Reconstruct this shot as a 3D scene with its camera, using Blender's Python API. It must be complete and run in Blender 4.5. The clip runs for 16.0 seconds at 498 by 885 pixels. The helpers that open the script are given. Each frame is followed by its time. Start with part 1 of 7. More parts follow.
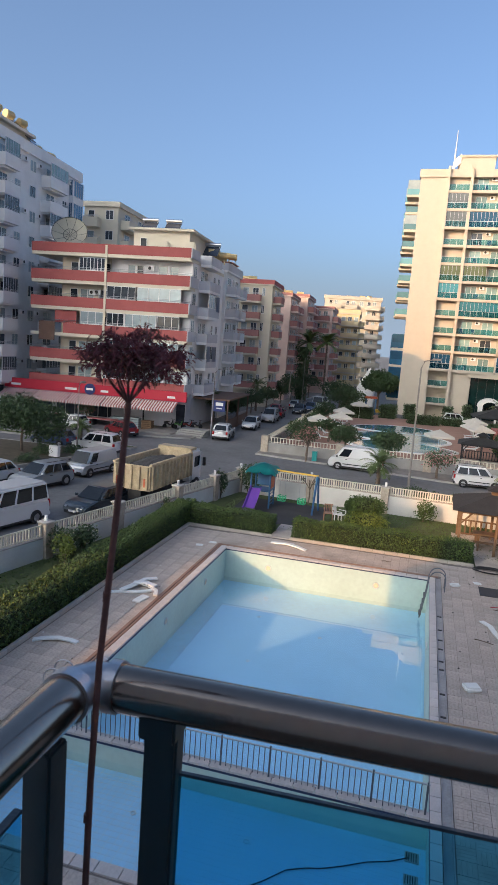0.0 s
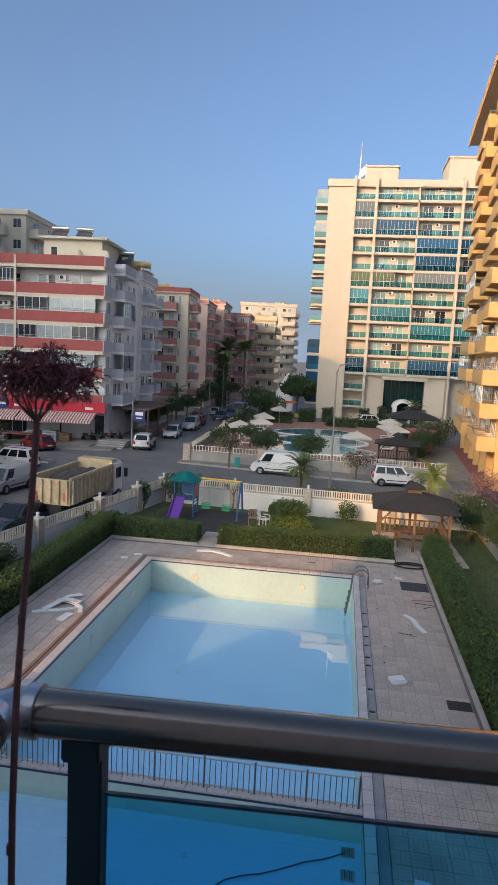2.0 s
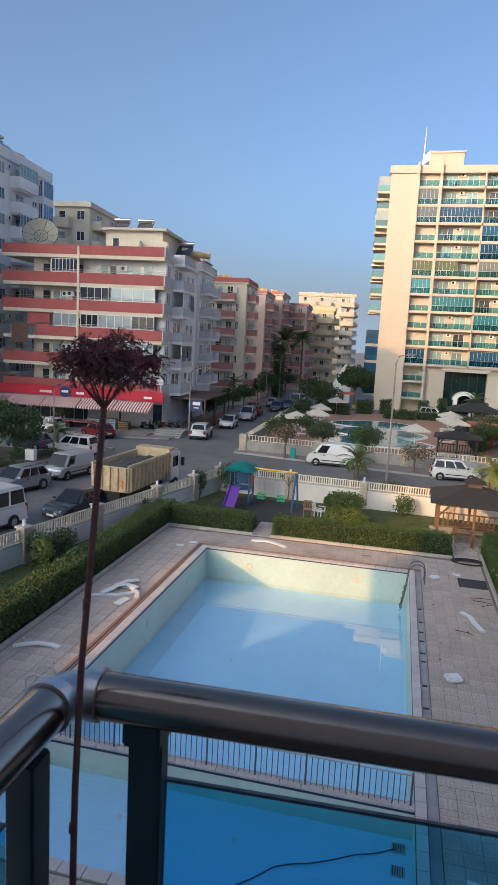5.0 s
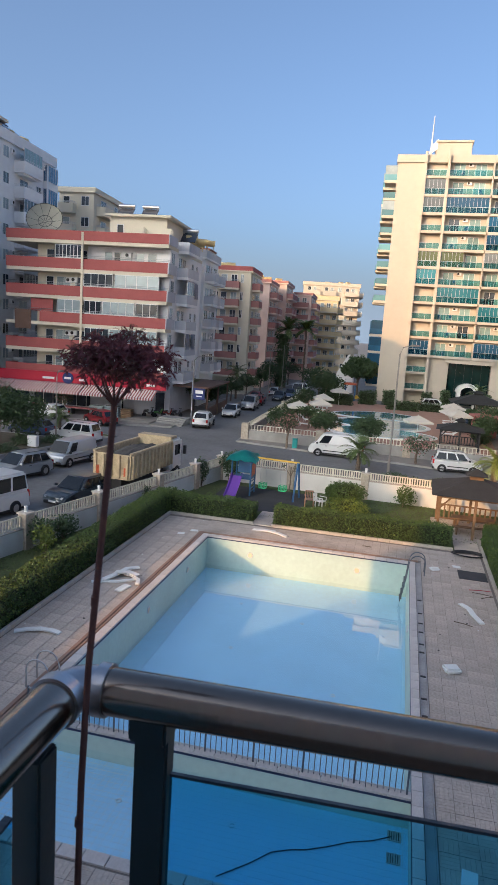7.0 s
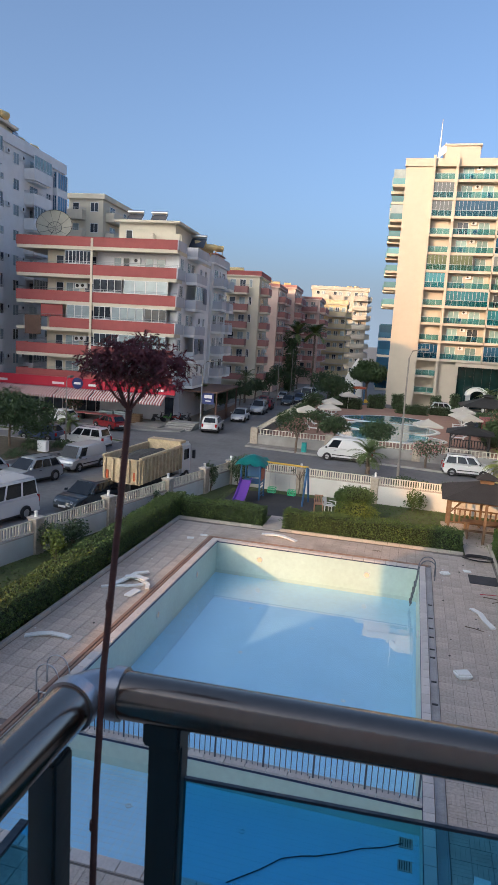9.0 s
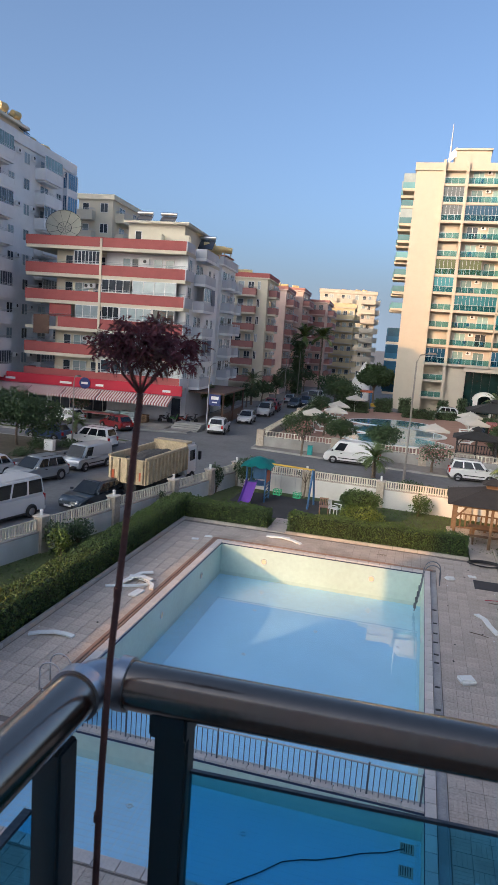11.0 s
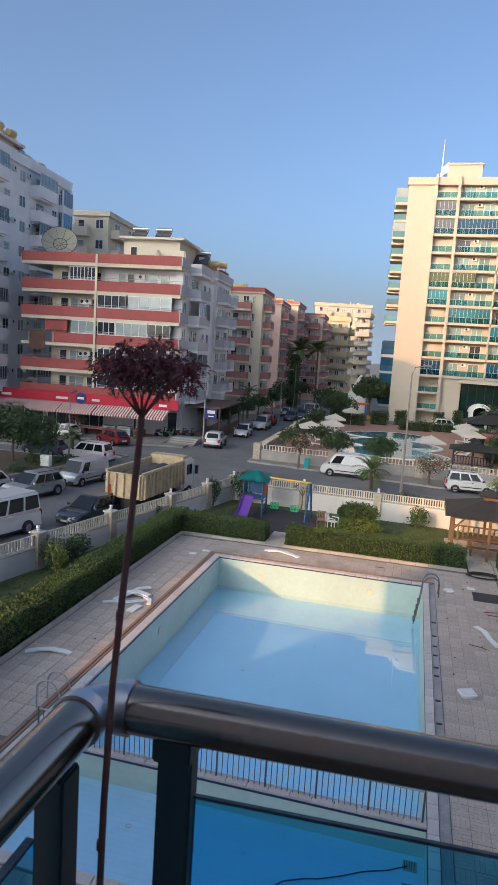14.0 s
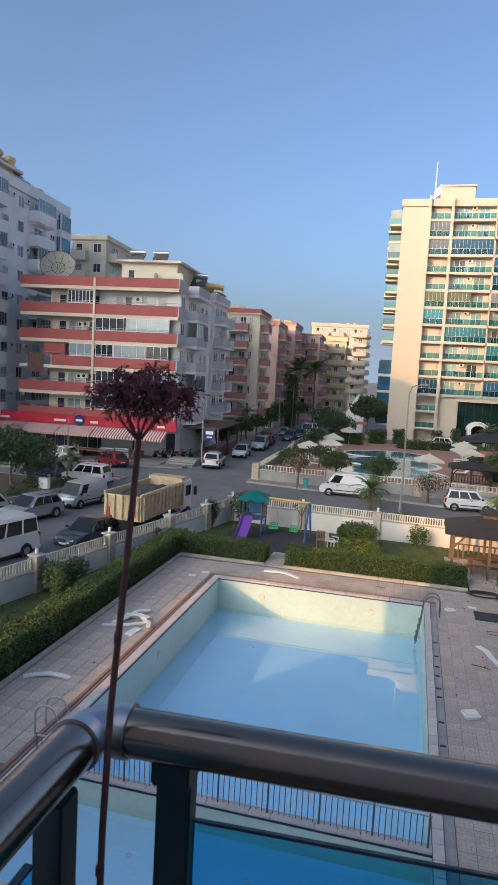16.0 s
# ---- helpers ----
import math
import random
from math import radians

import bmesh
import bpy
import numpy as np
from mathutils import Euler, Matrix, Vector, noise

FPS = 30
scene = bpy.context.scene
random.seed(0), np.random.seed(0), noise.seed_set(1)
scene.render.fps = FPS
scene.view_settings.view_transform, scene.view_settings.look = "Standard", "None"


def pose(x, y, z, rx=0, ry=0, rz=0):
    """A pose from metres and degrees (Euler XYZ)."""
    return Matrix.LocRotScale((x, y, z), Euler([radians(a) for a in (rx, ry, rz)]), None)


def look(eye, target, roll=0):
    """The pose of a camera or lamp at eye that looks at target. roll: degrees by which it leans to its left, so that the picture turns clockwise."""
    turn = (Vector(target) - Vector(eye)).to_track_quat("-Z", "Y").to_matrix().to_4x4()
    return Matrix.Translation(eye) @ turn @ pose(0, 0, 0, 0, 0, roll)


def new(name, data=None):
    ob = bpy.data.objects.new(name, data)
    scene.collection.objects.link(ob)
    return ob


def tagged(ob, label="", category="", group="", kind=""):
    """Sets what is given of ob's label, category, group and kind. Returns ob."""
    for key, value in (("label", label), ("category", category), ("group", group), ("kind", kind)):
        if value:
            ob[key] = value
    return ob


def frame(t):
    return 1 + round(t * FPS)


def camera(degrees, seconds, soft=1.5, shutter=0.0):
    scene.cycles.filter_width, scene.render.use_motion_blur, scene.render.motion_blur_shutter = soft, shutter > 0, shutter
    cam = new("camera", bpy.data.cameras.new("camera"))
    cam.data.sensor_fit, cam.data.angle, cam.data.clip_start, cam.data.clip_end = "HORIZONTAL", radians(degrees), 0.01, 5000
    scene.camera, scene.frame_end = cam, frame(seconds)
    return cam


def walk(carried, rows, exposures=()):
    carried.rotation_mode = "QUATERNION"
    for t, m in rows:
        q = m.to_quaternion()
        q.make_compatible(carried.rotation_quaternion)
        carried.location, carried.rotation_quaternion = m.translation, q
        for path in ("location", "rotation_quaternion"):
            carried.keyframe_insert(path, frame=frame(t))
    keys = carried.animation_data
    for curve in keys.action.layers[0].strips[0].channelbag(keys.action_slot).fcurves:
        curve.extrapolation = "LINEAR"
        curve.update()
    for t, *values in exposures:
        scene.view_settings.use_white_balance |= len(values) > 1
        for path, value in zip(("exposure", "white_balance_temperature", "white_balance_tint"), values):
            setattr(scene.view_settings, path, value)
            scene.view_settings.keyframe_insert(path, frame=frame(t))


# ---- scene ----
cam = camera(41.66, 16.0, 1.0)
cam.data.dof.use_dof, cam.data.dof.focus_distance, cam.data.dof.aperture_fstop = True, 35.0, 32.0
PATH = [
    (0, pose(0.011, -0.006, 9.887, 81.44, -4.11, 15.29)),
    (0.5, pose(0.013, -0.007, 9.888, 81.89, -3.84, 13.26)),
    (1, pose(0.017, -0.010, 9.889, 82.15, -3.47, 10.48)),
    (1.5, pose(0.019, -0.006, 9.887, 82.17, -3.27, 8.40)),
    (2, pose(0.023, -0.014, 9.895, 82.49, -2.77, 8.21)),
    (2.5, pose(0.027, -0.022, 9.897, 82.39, -2.94, 8.28)),
    (3, pose(0.026, -0.023, 9.898, 82.05, -3.12, 8.66)),
    (3.5, pose(0.013, -0.010, 9.894, 82.07, -2.90, 10.75)),
    (4, pose(0.011, -0.005, 9.892, 81.97, -2.75, 12.17)),
    (4.5, pose(0.012, -0.004, 9.890, 81.75, -2.71, 12.90)),
    (7, pose(0.000, 0.000, 9.900, 80.46, -3.72, 13.48)),
    (7.5, pose(-0.001, 0.002, 9.898, 80.65, -3.44, 13.63)),
    (8, pose(-0.006, -0.000, 9.901, 81.00, -3.58, 13.67)),
    (8.5, pose(-0.006, 0.001, 9.898, 80.81, -3.45, 13.98)),
    (9, pose(-0.004, -0.004, 9.900, 80.80, -3.43, 14.23)),
    (11.5, pose(-0.013, 0.005, 9.879, 81.17, -4.24, 14.92)),
    (12, pose(-0.012, 0.003, 9.879, 81.92, -4.00, 14.54)),
    (12.5, pose(-0.013, 0.002, 9.881, 81.78, -3.87, 14.54)),
    (13, pose(-0.015, 0.003, 9.883, 81.61, -3.88, 14.33)),
    (13.5, pose(-0.017, 0.001, 9.887, 81.94, -4.02, 14.40)),
    (14, pose(-0.018, 0.004, 9.889, 82.15, -3.65, 14.50)),
    (14.5, pose(-0.014, 0.002, 9.888, 82.17, -3.40, 14.55)),
    (15, pose(-0.012, -0.001, 9.889, 82.48, -3.28, 14.43)),
    (15.5, pose(-0.010, -0.006, 9.893, 82.87, -3.23, 14.17)),
    (16, pose(-0.012, -0.006, 9.893, 83.94, -3.09, 14.30)),
]
walk(cam, PATH, [(0.0, 1.22, 6350, 5), (1.0, 1.13, 6350, 5), (2.0, 1.03, 6350, 5), (3.0, 1.03, 6350, 5), (4.5, 1.15, 6350, 5), (8.0, 1.22, 6350, 5), (16.0, 1.2, 6350, 5)])

# ---- light ----
SUN_EL, SUN_AZ = radians(15), math.atan2(-0.555, -0.832)
world = bpy.data.worlds.new("sky")
world.use_nodes = True
scene.world = world
wn = world.node_tree
sky = wn.nodes.new("ShaderNodeTexSky")
sky.sky_type, sky.sun_disc = "NISHITA", False
sky.sun_elevation, sky.sun_rotation = SUN_EL, SUN_AZ % (2 * math.pi)
sky.air_density, sky.dust_density, sky.ozone_density = 0.6, 6.2, 2.2
wn.links.new(sky.outputs[0], wn.nodes["Background"].inputs[0])
wn.nodes["Background"].inputs[1].default_value = 0.15
sun = new("sun", bpy.data.lights.new("sun", "SUN"))
sun.data.energy, sun.data.angle, sun.data.color = 1.55, radians(0.6), (1.0, 0.51, 0.18)
sun.matrix_world = look((-55.5, -83.2, 26.8), (0, 0, 0))

# ---- materials ----


def mat(name, col, rough=0.7, metal=0.0, var=0.14, scale=1.2, fine=25.0, bump=0.2, bscale=60.0, rand=0.0, dirt=0.0, coat=0.0):
    m = bpy.data.materials.new(name)
    m.use_nodes = True
    n, l = m.node_tree.nodes, m.node_tree.links
    b = n["Principled BSDF"]
    b.inputs["Roughness"].default_value, b.inputs["Metallic"].default_value = rough, metal
    b.inputs["Coat Weight"].default_value = coat
    tc = n.new("ShaderNodeTexCoord")
    big, small = n.new("ShaderNodeTexNoise"), n.new("ShaderNodeTexNoise")
    big.inputs["Scale"].default_value, big.inputs["Detail"].default_value = scale, 5
    small.inputs["Scale"].default_value, small.inputs["Detail"].default_value = fine, 3
    add = n.new("ShaderNodeMath"); add.operation = "ADD"
    for t, k in ((big, 0), (small, 1)):
        l.new(tc.outputs["Object"], t.inputs["Vector"])
        l.new(t.outputs["Fac"], add.inputs[k])
    mr = n.new("ShaderNodeMapRange")
    mr.inputs[1].default_value, mr.inputs[2].default_value = 0.6, 1.4
    mr.inputs[3].default_value, mr.inputs[4].default_value = 1 - var, 1 + var
    l.new(add.outputs[0], mr.inputs[0])
    out = mr.outputs[0]
    if rand:
        oi = n.new("ShaderNodeObjectInfo")
        r2 = n.new("ShaderNodeMapRange")
        r2.inputs[3].default_value, r2.inputs[4].default_value = 1 - rand, 1 + rand
        l.new(oi.outputs["Random"], r2.inputs[0])
        mu = n.new("ShaderNodeMath"); mu.operation = "MULTIPLY"
        l.new(out, mu.inputs[0]); l.new(r2.outputs[0], mu.inputs[1])
        out = mu.outputs[0]
    mix = n.new("ShaderNodeVectorMath"); mix.operation = "SCALE"
    mix.inputs[0].default_value = col
    l.new(out, mix.inputs["Scale"])
    colour = mix.outputs[0]
    if dirt:
        st = n.new("ShaderNodeTexNoise")
        st.inputs["Scale"].default_value, st.inputs["Detail"].default_value = 0.45, 8
        l.new(tc.outputs["Object"], st.inputs["Vector"])
        rmp = n.new("ShaderNodeMapRange")
        rmp.inputs[1].default_value, rmp.inputs[2].default_value, rmp.inputs[4].default_value = 0.5, 0.75, dirt
        l.new(st.outputs["Fac"], rmp.inputs[0])
        mx = n.new("ShaderNodeMix"); mx.data_type = "RGBA"
        l.new(rmp.outputs[0], mx.inputs[0]); l.new(colour, mx.inputs[6])
        mx.inputs[7].default_value = (col[0] * 0.45, col[1] * 0.42, col[2] * 0.38, 1)
        colour = mx.outputs[2]
    l.new(colour, b.inputs["Base Color"])
    if bump:
        bt, bn = n.new("ShaderNodeTexNoise"), n.new("ShaderNodeBump")
        bt.inputs["Scale"].default_value, bt.inputs["Detail"].default_value = bscale, 4
        bn.inputs["Strength"].default_value, bn.inputs["Distance"].default_value = bump, 0.02
        l.new(tc.outputs["Object"], bt.inputs["Vector"])
        l.new(bt.outputs["Fac"], bn.inputs["Height"]); l.new(bn.outputs[0], b.inputs["Normal"])
    return m


def clear(name, tint, gloss=0.04, ior=1.45, ripple=0.0, thin=False, power=4.0, gain=0.8):
    """A pane or a water surface: what lies behind it, tinted, under a Fresnel gloss."""
    m = bpy.data.materials.new(name)
    m.use_nodes = True
    n, l = m.node_tree.nodes, m.node_tree.links
    n.remove(n["Principled BSDF"])
    tr, gl, mx, fr = (n.new("ShaderNode" + k) for k in ("BsdfTransparent", "BsdfGlossy", "MixShader", "Fresnel"))
    tr.inputs[0].default_value = (*tint, 1)
    gl.inputs["Roughness"].default_value = gloss
    fr.inputs["IOR"].default_value = ior
    share = fr.outputs[0]
    if thin:
        lw, pw, ma = n.new("ShaderNodeLayerWeight"), n.new("ShaderNodeMath"), n.new("ShaderNodeMath")
        pw.operation, ma.operation = "POWER", "MULTIPLY_ADD"
        pw.inputs[1].default_value, ma.inputs[1].default_value, ma.inputs[2].default_value = power, gain, 0.03
        l.new(lw.outputs["Facing"], pw.inputs[0]); l.new(pw.outputs[0], ma.inputs[0])
        share = ma.outputs[0]
        n.remove(fr)
        fr = lw
    l.new(share, mx.inputs[0]); l.new(tr.outputs[0], mx.inputs[1]); l.new(gl.outputs[0], mx.inputs[2])
    if ripple:
        tc, tx, bp = n.new("ShaderNodeTexCoord"), n.new("ShaderNodeTexNoise"), n.new("ShaderNodeBump")
        tx.inputs["Scale"].default_value, tx.inputs["Detail"].default_value = 1.6, 2
        bp.inputs["Strength"].default_value, bp.inputs["Distance"].default_value = ripple, 0.01
        l.new(tc.outputs["Object"], tx.inputs["Vector"]); l.new(tx.outputs["Fac"], bp.inputs["Height"])
        l.new(bp.outputs[0], gl.inputs["Normal"]); l.new(bp.outputs[0], fr.inputs["Normal"])
    l.new(mx.outputs[0], n["Material Output"].inputs[0])
    return m


ASPHALT = mat("asphalt", (0.155, 0.155, 0.157), 0.9, var=0.22, scale=0.25, fine=3, dirt=0.35)
LAMPGREY = mat("weathered_lamp_paint", (0.22, 0.2, 0.18), 0.6, var=0.2, scale=2)
KERB = mat("kerb_concrete", (0.3, 0.29, 0.275), 0.85, var=0.2, dirt=0.4)
PAVE = mat("pavement_concrete", (0.25, 0.23, 0.21), 0.9, var=0.18, dirt=0.4, rand=0.1)
PAVER = mat("deck_paver", (0.5, 0.43, 0.37), 0.85, var=0.3, scale=1.3, fine=14, rand=0.1, dirt=0.7)
JOINT = mat("deck_joint_mortar", (0.2, 0.17, 0.15), 0.95, var=0.3, dirt=0.4)
EDGE = mat("edging_stone", (0.46, 0.41, 0.36), 0.85, var=0.2, rand=0.1, dirt=0.4)
SOIL = mat("garden_soil", (0.09, 0.075, 0.05), 0.95, var=0.4, scale=2)
LAWN = mat("lawn_turf", (0.08, 0.1, 0.035), 0.95, var=0.4, scale=0.8, fine=12)
GRASS = mat("grass_blades", (0.075, 0.12, 0.03), 0.8, var=0.4, bump=0)
POOLBLUE = mat("pool_paint_blue", (0.44, 0.76, 0.97), 0.5, var=0.07, scale=0.5, fine=4, bump=0.05)
POOLWALL = mat("pool_wall_pale", (0.53, 0.64, 0.56), 0.55, var=0.08, scale=0.6, fine=6, bump=0.05, dirt=0.12)
COPING = mat("coping_stone", (0.6, 0.55, 0.52), 0.8, var=0.15, rand=0.08, dirt=0.3)
BRICKRED = mat("coping_terracotta", (0.3, 0.19, 0.14), 0.85, var=0.25, dirt=0.3)
NAVY = mat("navy_edge_tile", (0.03, 0.04, 0.09), 0.35, var=0.2)
CHANNEL = mat("gutter_channel", (0.36, 0.35, 0.35), 0.8, var=0.25, dirt=0.5)
BLACK = mat("black_plastic", (0.015, 0.015, 0.017), 0.5, var=0.2)
WATER = clear("pool_water", (0.95, 0.99, 1.0), 0.0, ripple=0.05, thin=True, power=3.0, gain=1.1)
STUCCO = mat("white_boundary_stucco", (0.66, 0.64, 0.6), 0.9, var=0.07, dirt=0.25)
STONEPOST = mat("post_stone_cladding", (0.42, 0.36, 0.29), 0.85, var=0.35, scale=5, dirt=0.3)
IVORY = mat("ivory_painted_iron", (0.6, 0.555, 0.46), 0.5, var=0.08)
WHITE = mat("white_paint", (0.72, 0.71, 0.69), 0.5, var=0.05)
CREAMWALL = mat("cream_render", (0.64, 0.58, 0.46), 0.9, var=0.06, dirt=0.15)
REDWALL = mat("red_brown_band", (0.36, 0.095, 0.09), 0.85, var=0.12, dirt=0.2)
GREYWALL = mat("pale_grey_render", (0.79, 0.785, 0.785), 0.9, var=0.06, dirt=0.15)
RENDERWARM = mat("warm_white_render", (0.74, 0.68, 0.56), 0.9, var=0.06, dirt=0.15)
CLOTHBLUE = mat("faded_blue_cloth", (0.34, 0.37, 0.44), 0.9, var=0.2, scale=2)
CANOPYBROWN = mat("brown_canopy_board", (0.13, 0.075, 0.055), 0.8, var=0.25)
GREYBAND = mat("grey_balcony_band", (0.52, 0.53, 0.57), 0.85, var=0.08, dirt=0.2)
PINKWALL = mat("pink_render", (0.64, 0.48, 0.42), 0.9, var=0.08, dirt=0.2)
MAROON = mat("maroon_band", (0.36, 0.17, 0.155), 0.85, var=0.12, dirt=0.2)
YELLOWWALL = mat("yellow_render", (0.6, 0.37, 0.15), 0.9, var=0.06, dirt=0.15)
PALEYELLOW = mat("pale_yellow_render", (0.56, 0.46, 0.29), 0.9, var=0.08, dirt=0.2)
TOWERWALL = mat("tower_white_render", (0.48, 0.43, 0.36), 0.85, var=0.04, dirt=0.08)
ROOFTILE = mat("terracotta_roof", (0.3, 0.12, 0.08), 0.85, var=0.25)
DARKPANE = mat("dark_window_pane", (0.05, 0.06, 0.075), 0.08, var=0.5, scale=0.4, fine=1.5, bump=0, rand=0.6)
CURTAIN = mat("curtained_pane", (0.3, 0.36, 0.38), 0.12, var=0.2, scale=0.5, fine=1.5, bump=0, rand=0.25)
TEALGLASS = mat("teal_balcony_glass", (0.1, 0.25, 0.29), 0.1, var=0.15, bump=0, rand=0.5)
TEALCLEAR = clear("teal_balustrade_glass", (0.46, 0.74, 0.78), 0.03, thin=True)
OLIVEPANE = mat("olive_curtained_glass", (0.1, 0.12, 0.05), 0.12, var=0.3, scale=0.5, bump=0, rand=0.3)
GREYPANE = mat("grey_blind_glass", (0.15, 0.17, 0.18), 0.12, var=0.25, scale=0.5, bump=0, rand=0.3)
AQUAPANE = mat("aqua_glazing", (0.03, 0.16, 0.2), 0.1, var=0.25, scale=0.5, bump=0, rand=0.35)
PALEPANE = mat("pale_curtained_pane", (0.2, 0.3, 0.3), 0.12, var=0.25, scale=0.6, fine=2, bump=0, rand=0.35)
LOBBYPANE = mat("lobby_glass", (0.006, 0.022, 0.022), 0.05, var=0.4, scale=0.4, fine=1.2, bump=0)
BLUEGLASS = mat("blue_glazing", (0.025, 0.1, 0.19), 0.08, var=0.3, scale=0.5, bump=0, rand=0.4)
DARKSTEEL = mat("dull_dark_steel", (0.14, 0.15, 0.17), 0.4, 0.6, var=0.15, bump=0.05)
STEEL = mat("brushed_steel", (0.55, 0.55, 0.56), 0.3, 1.0, var=0.08, bump=0.05)
RAILSTEEL = mat("bronze_tinted_handrail", (0.27, 0.225, 0.19), 0.19, 1.0, var=0.1, scale=6, fine=90, bump=0.015, bscale=150)
CAPSTEEL = mat("cast_steel_fitting", (0.5, 0.5, 0.52), 0.34, 1.0, var=0.12, scale=9, bump=0.1)
DARKALU = mat("anthracite_aluminium", (0.03, 0.045, 0.05), 0.4, 0.3, var=0.06, scale=5, bump=0.03)
RAILGLASS = clear("tinted_balustrade_glass", (0.37, 0.72, 0.87), 0.01, thin=True)
GLASSEDGE = mat("glass_edge_trim", (0.03, 0.05, 0.07), 0.3, var=0.1)
WOOD = mat("gazebo_timber", (0.16, 0.095, 0.052), 0.7, var=0.25, scale=4, fine=30)
SHINGLE = mat("dark_roof_felt", (0.022, 0.023, 0.025), 0.9, var=0.3, scale=2, rand=0.2)
HEDGELEAF = mat("hedge_leaf", (0.058, 0.098, 0.02), 0.55, var=0.45, scale=2.5, fine=12, bump=0)
# Near-black fill: the shade inside hedges and bushes, put into a colour.
HEDGECORE = mat("hedge_inner_shade", (0.02, 0.03, 0.012), 0.9, var=0.3)
TREELEAF = mat("tree_leaf", (0.038, 0.07, 0.022), 0.55, var=0.45, scale=1.5, fine=9, bump=0)
LIMELEAF = mat("lime_leaf", (0.16, 0.2, 0.035), 0.55, var=0.35, bump=0)
PALMLEAF = mat("palm_frond", (0.085, 0.12, 0.03), 0.5, var=0.35, bump=0)
PINKFLOWER = mat("oleander_flower", (0.4, 0.17, 0.17), 0.7, var=0.4, bump=0)
PURPLE = mat("bougainvillea_flower", (0.08, 0.015, 0.075), 0.7, var=0.4, bump=0)
BARK = mat("bark", (0.16, 0.12, 0.09), 0.95, var=0.35, scale=6, bump=0.6)
RUBBER = mat("tyre_rubber", (0.02, 0.02, 0.022), 0.85, var=0.2)
CARGLASS = mat("car_glass", (0.012, 0.015, 0.018), 0.05, var=0.1, bump=0)
LAMPRED = mat("tail_lamp_lens", (0.35, 0.02, 0.02), 0.15, var=0.1, bump=0)
LAMPCLEAR = mat("head_lamp_lens", (0.6, 0.62, 0.65), 0.08, 0.3, var=0.1, bump=0)
TRUCKBED = mat("worn_yellow_tipper_steel", (0.5, 0.4, 0.26), 0.7, var=0.35, scale=3.5, dirt=0.85)
RUBBLE = mat("dark_gravel_load", (0.07, 0.065, 0.06), 0.95, var=0.4, scale=6, bump=0.8, bscale=12)
SIGNRED = mat("signboard_red", (0.46, 0.012, 0.04), 0.4, var=0.05, bump=0)
SIGNBLUE = mat("sign_navy", (0.015, 0.03, 0.14), 0.4, var=0.05, bump=0)
AWNWHITE = mat("awning_cream_canvas", (0.62, 0.55, 0.52), 0.9, var=0.1)
AWNRED = mat("awning_maroon_canvas", (0.3, 0.1, 0.1), 0.9, var=0.1)
PURPLEPLASTIC = mat("purple_slide_plastic", (0.16, 0.06, 0.36), 0.4, var=0.08)
TEALPLASTIC = mat("teal_roof_plastic", (0.02, 0.28, 0.27), 0.4, var=0.08)
BLUEPAINT = mat("blue_painted_steel", (0.03, 0.11, 0.24), 0.45, var=0.1)
YELLOWPAINT = mat("yellow_painted_steel", (0.6, 0.38, 0.04), 0.45, var=0.1)
GREENPLASTIC = mat("green_swing_plastic", (0.05, 0.5, 0.22), 0.4, var=0.1)
ORANGEPLASTIC = mat("orange_panel_plastic", (0.45, 0.09, 0.03), 0.45, var=0.1)
BROWNPLASTIC = mat("brown_plastic", (0.3, 0.16, 0.1), 0.5, var=0.1)
RUBBERMAT = mat("play_area_rubber", (0.045, 0.045, 0.048), 0.95, var=0.25, dirt=0.3)
FOAM = mat("white_foam_strip", (0.78, 0.79, 0.77), 0.8, var=0.12, dirt=0.2)
DARKMAT = mat("black_floor_mat", (0.05, 0.05, 0.055), 0.9, var=0.3)
CANVAS = mat("parasol_canvas", (0.52, 0.49, 0.44), 0.9, var=0.08)
POOLDECK2 = mat("neighbour_pool_deck", (0.36, 0.21, 0.16), 0.85, var=0.12, dirt=0.2)
STEMBROWN = mat("dry_flower_stem", (0.13, 0.055, 0.045), 0.8, var=0.3, scale=20, fine=120)
PETAL = mat("dry_flower_petal", (0.17, 0.05, 0.06), 0.85, var=0.45, scale=40, fine=120, bump=0)
TANKYELLOW = mat("solar_tank_yellow", (0.55, 0.42, 0.2), 0.5, var=0.2)
SOLAR = mat("solar_panel_glass", (0.05, 0.06, 0.08), 0.15, var=0.2, bump=0)
DISHMESH = mat("satellite_dish_mesh", (0.35, 0.34, 0.28), 0.6, 0.2, var=0.1)
REDPAVE = mat("red_paving", (0.27, 0.1, 0.085), 0.9, var=0.15)

# ---- mesh helpers ----


def box(bm, x0, x1, y0, y1, z0, z1, m=None, mi=0):
    co = [(x, y, z) for z in (z0, z1) for y in (y0, y1) for x in (x0, x1)]
    v = [bm.verts.new(m @ Vector(c) if m else c) for c in co]
    fs = [bm.faces.new([v[i] for i in q]) for q in ((0, 2, 3, 1), (4, 5, 7, 6), (0, 1, 5, 4), (2, 6, 7, 3), (0, 4, 6, 2), (1, 3, 7, 5))]
    for f in fs:
        f.material_index = mi
    return fs


def bev(bm, w, seg=1):
    bmesh.ops.bevel(bm, geom=list(bm.edges), offset=w, segments=seg, affect="EDGES", clamp_overlap=True)
    return bm


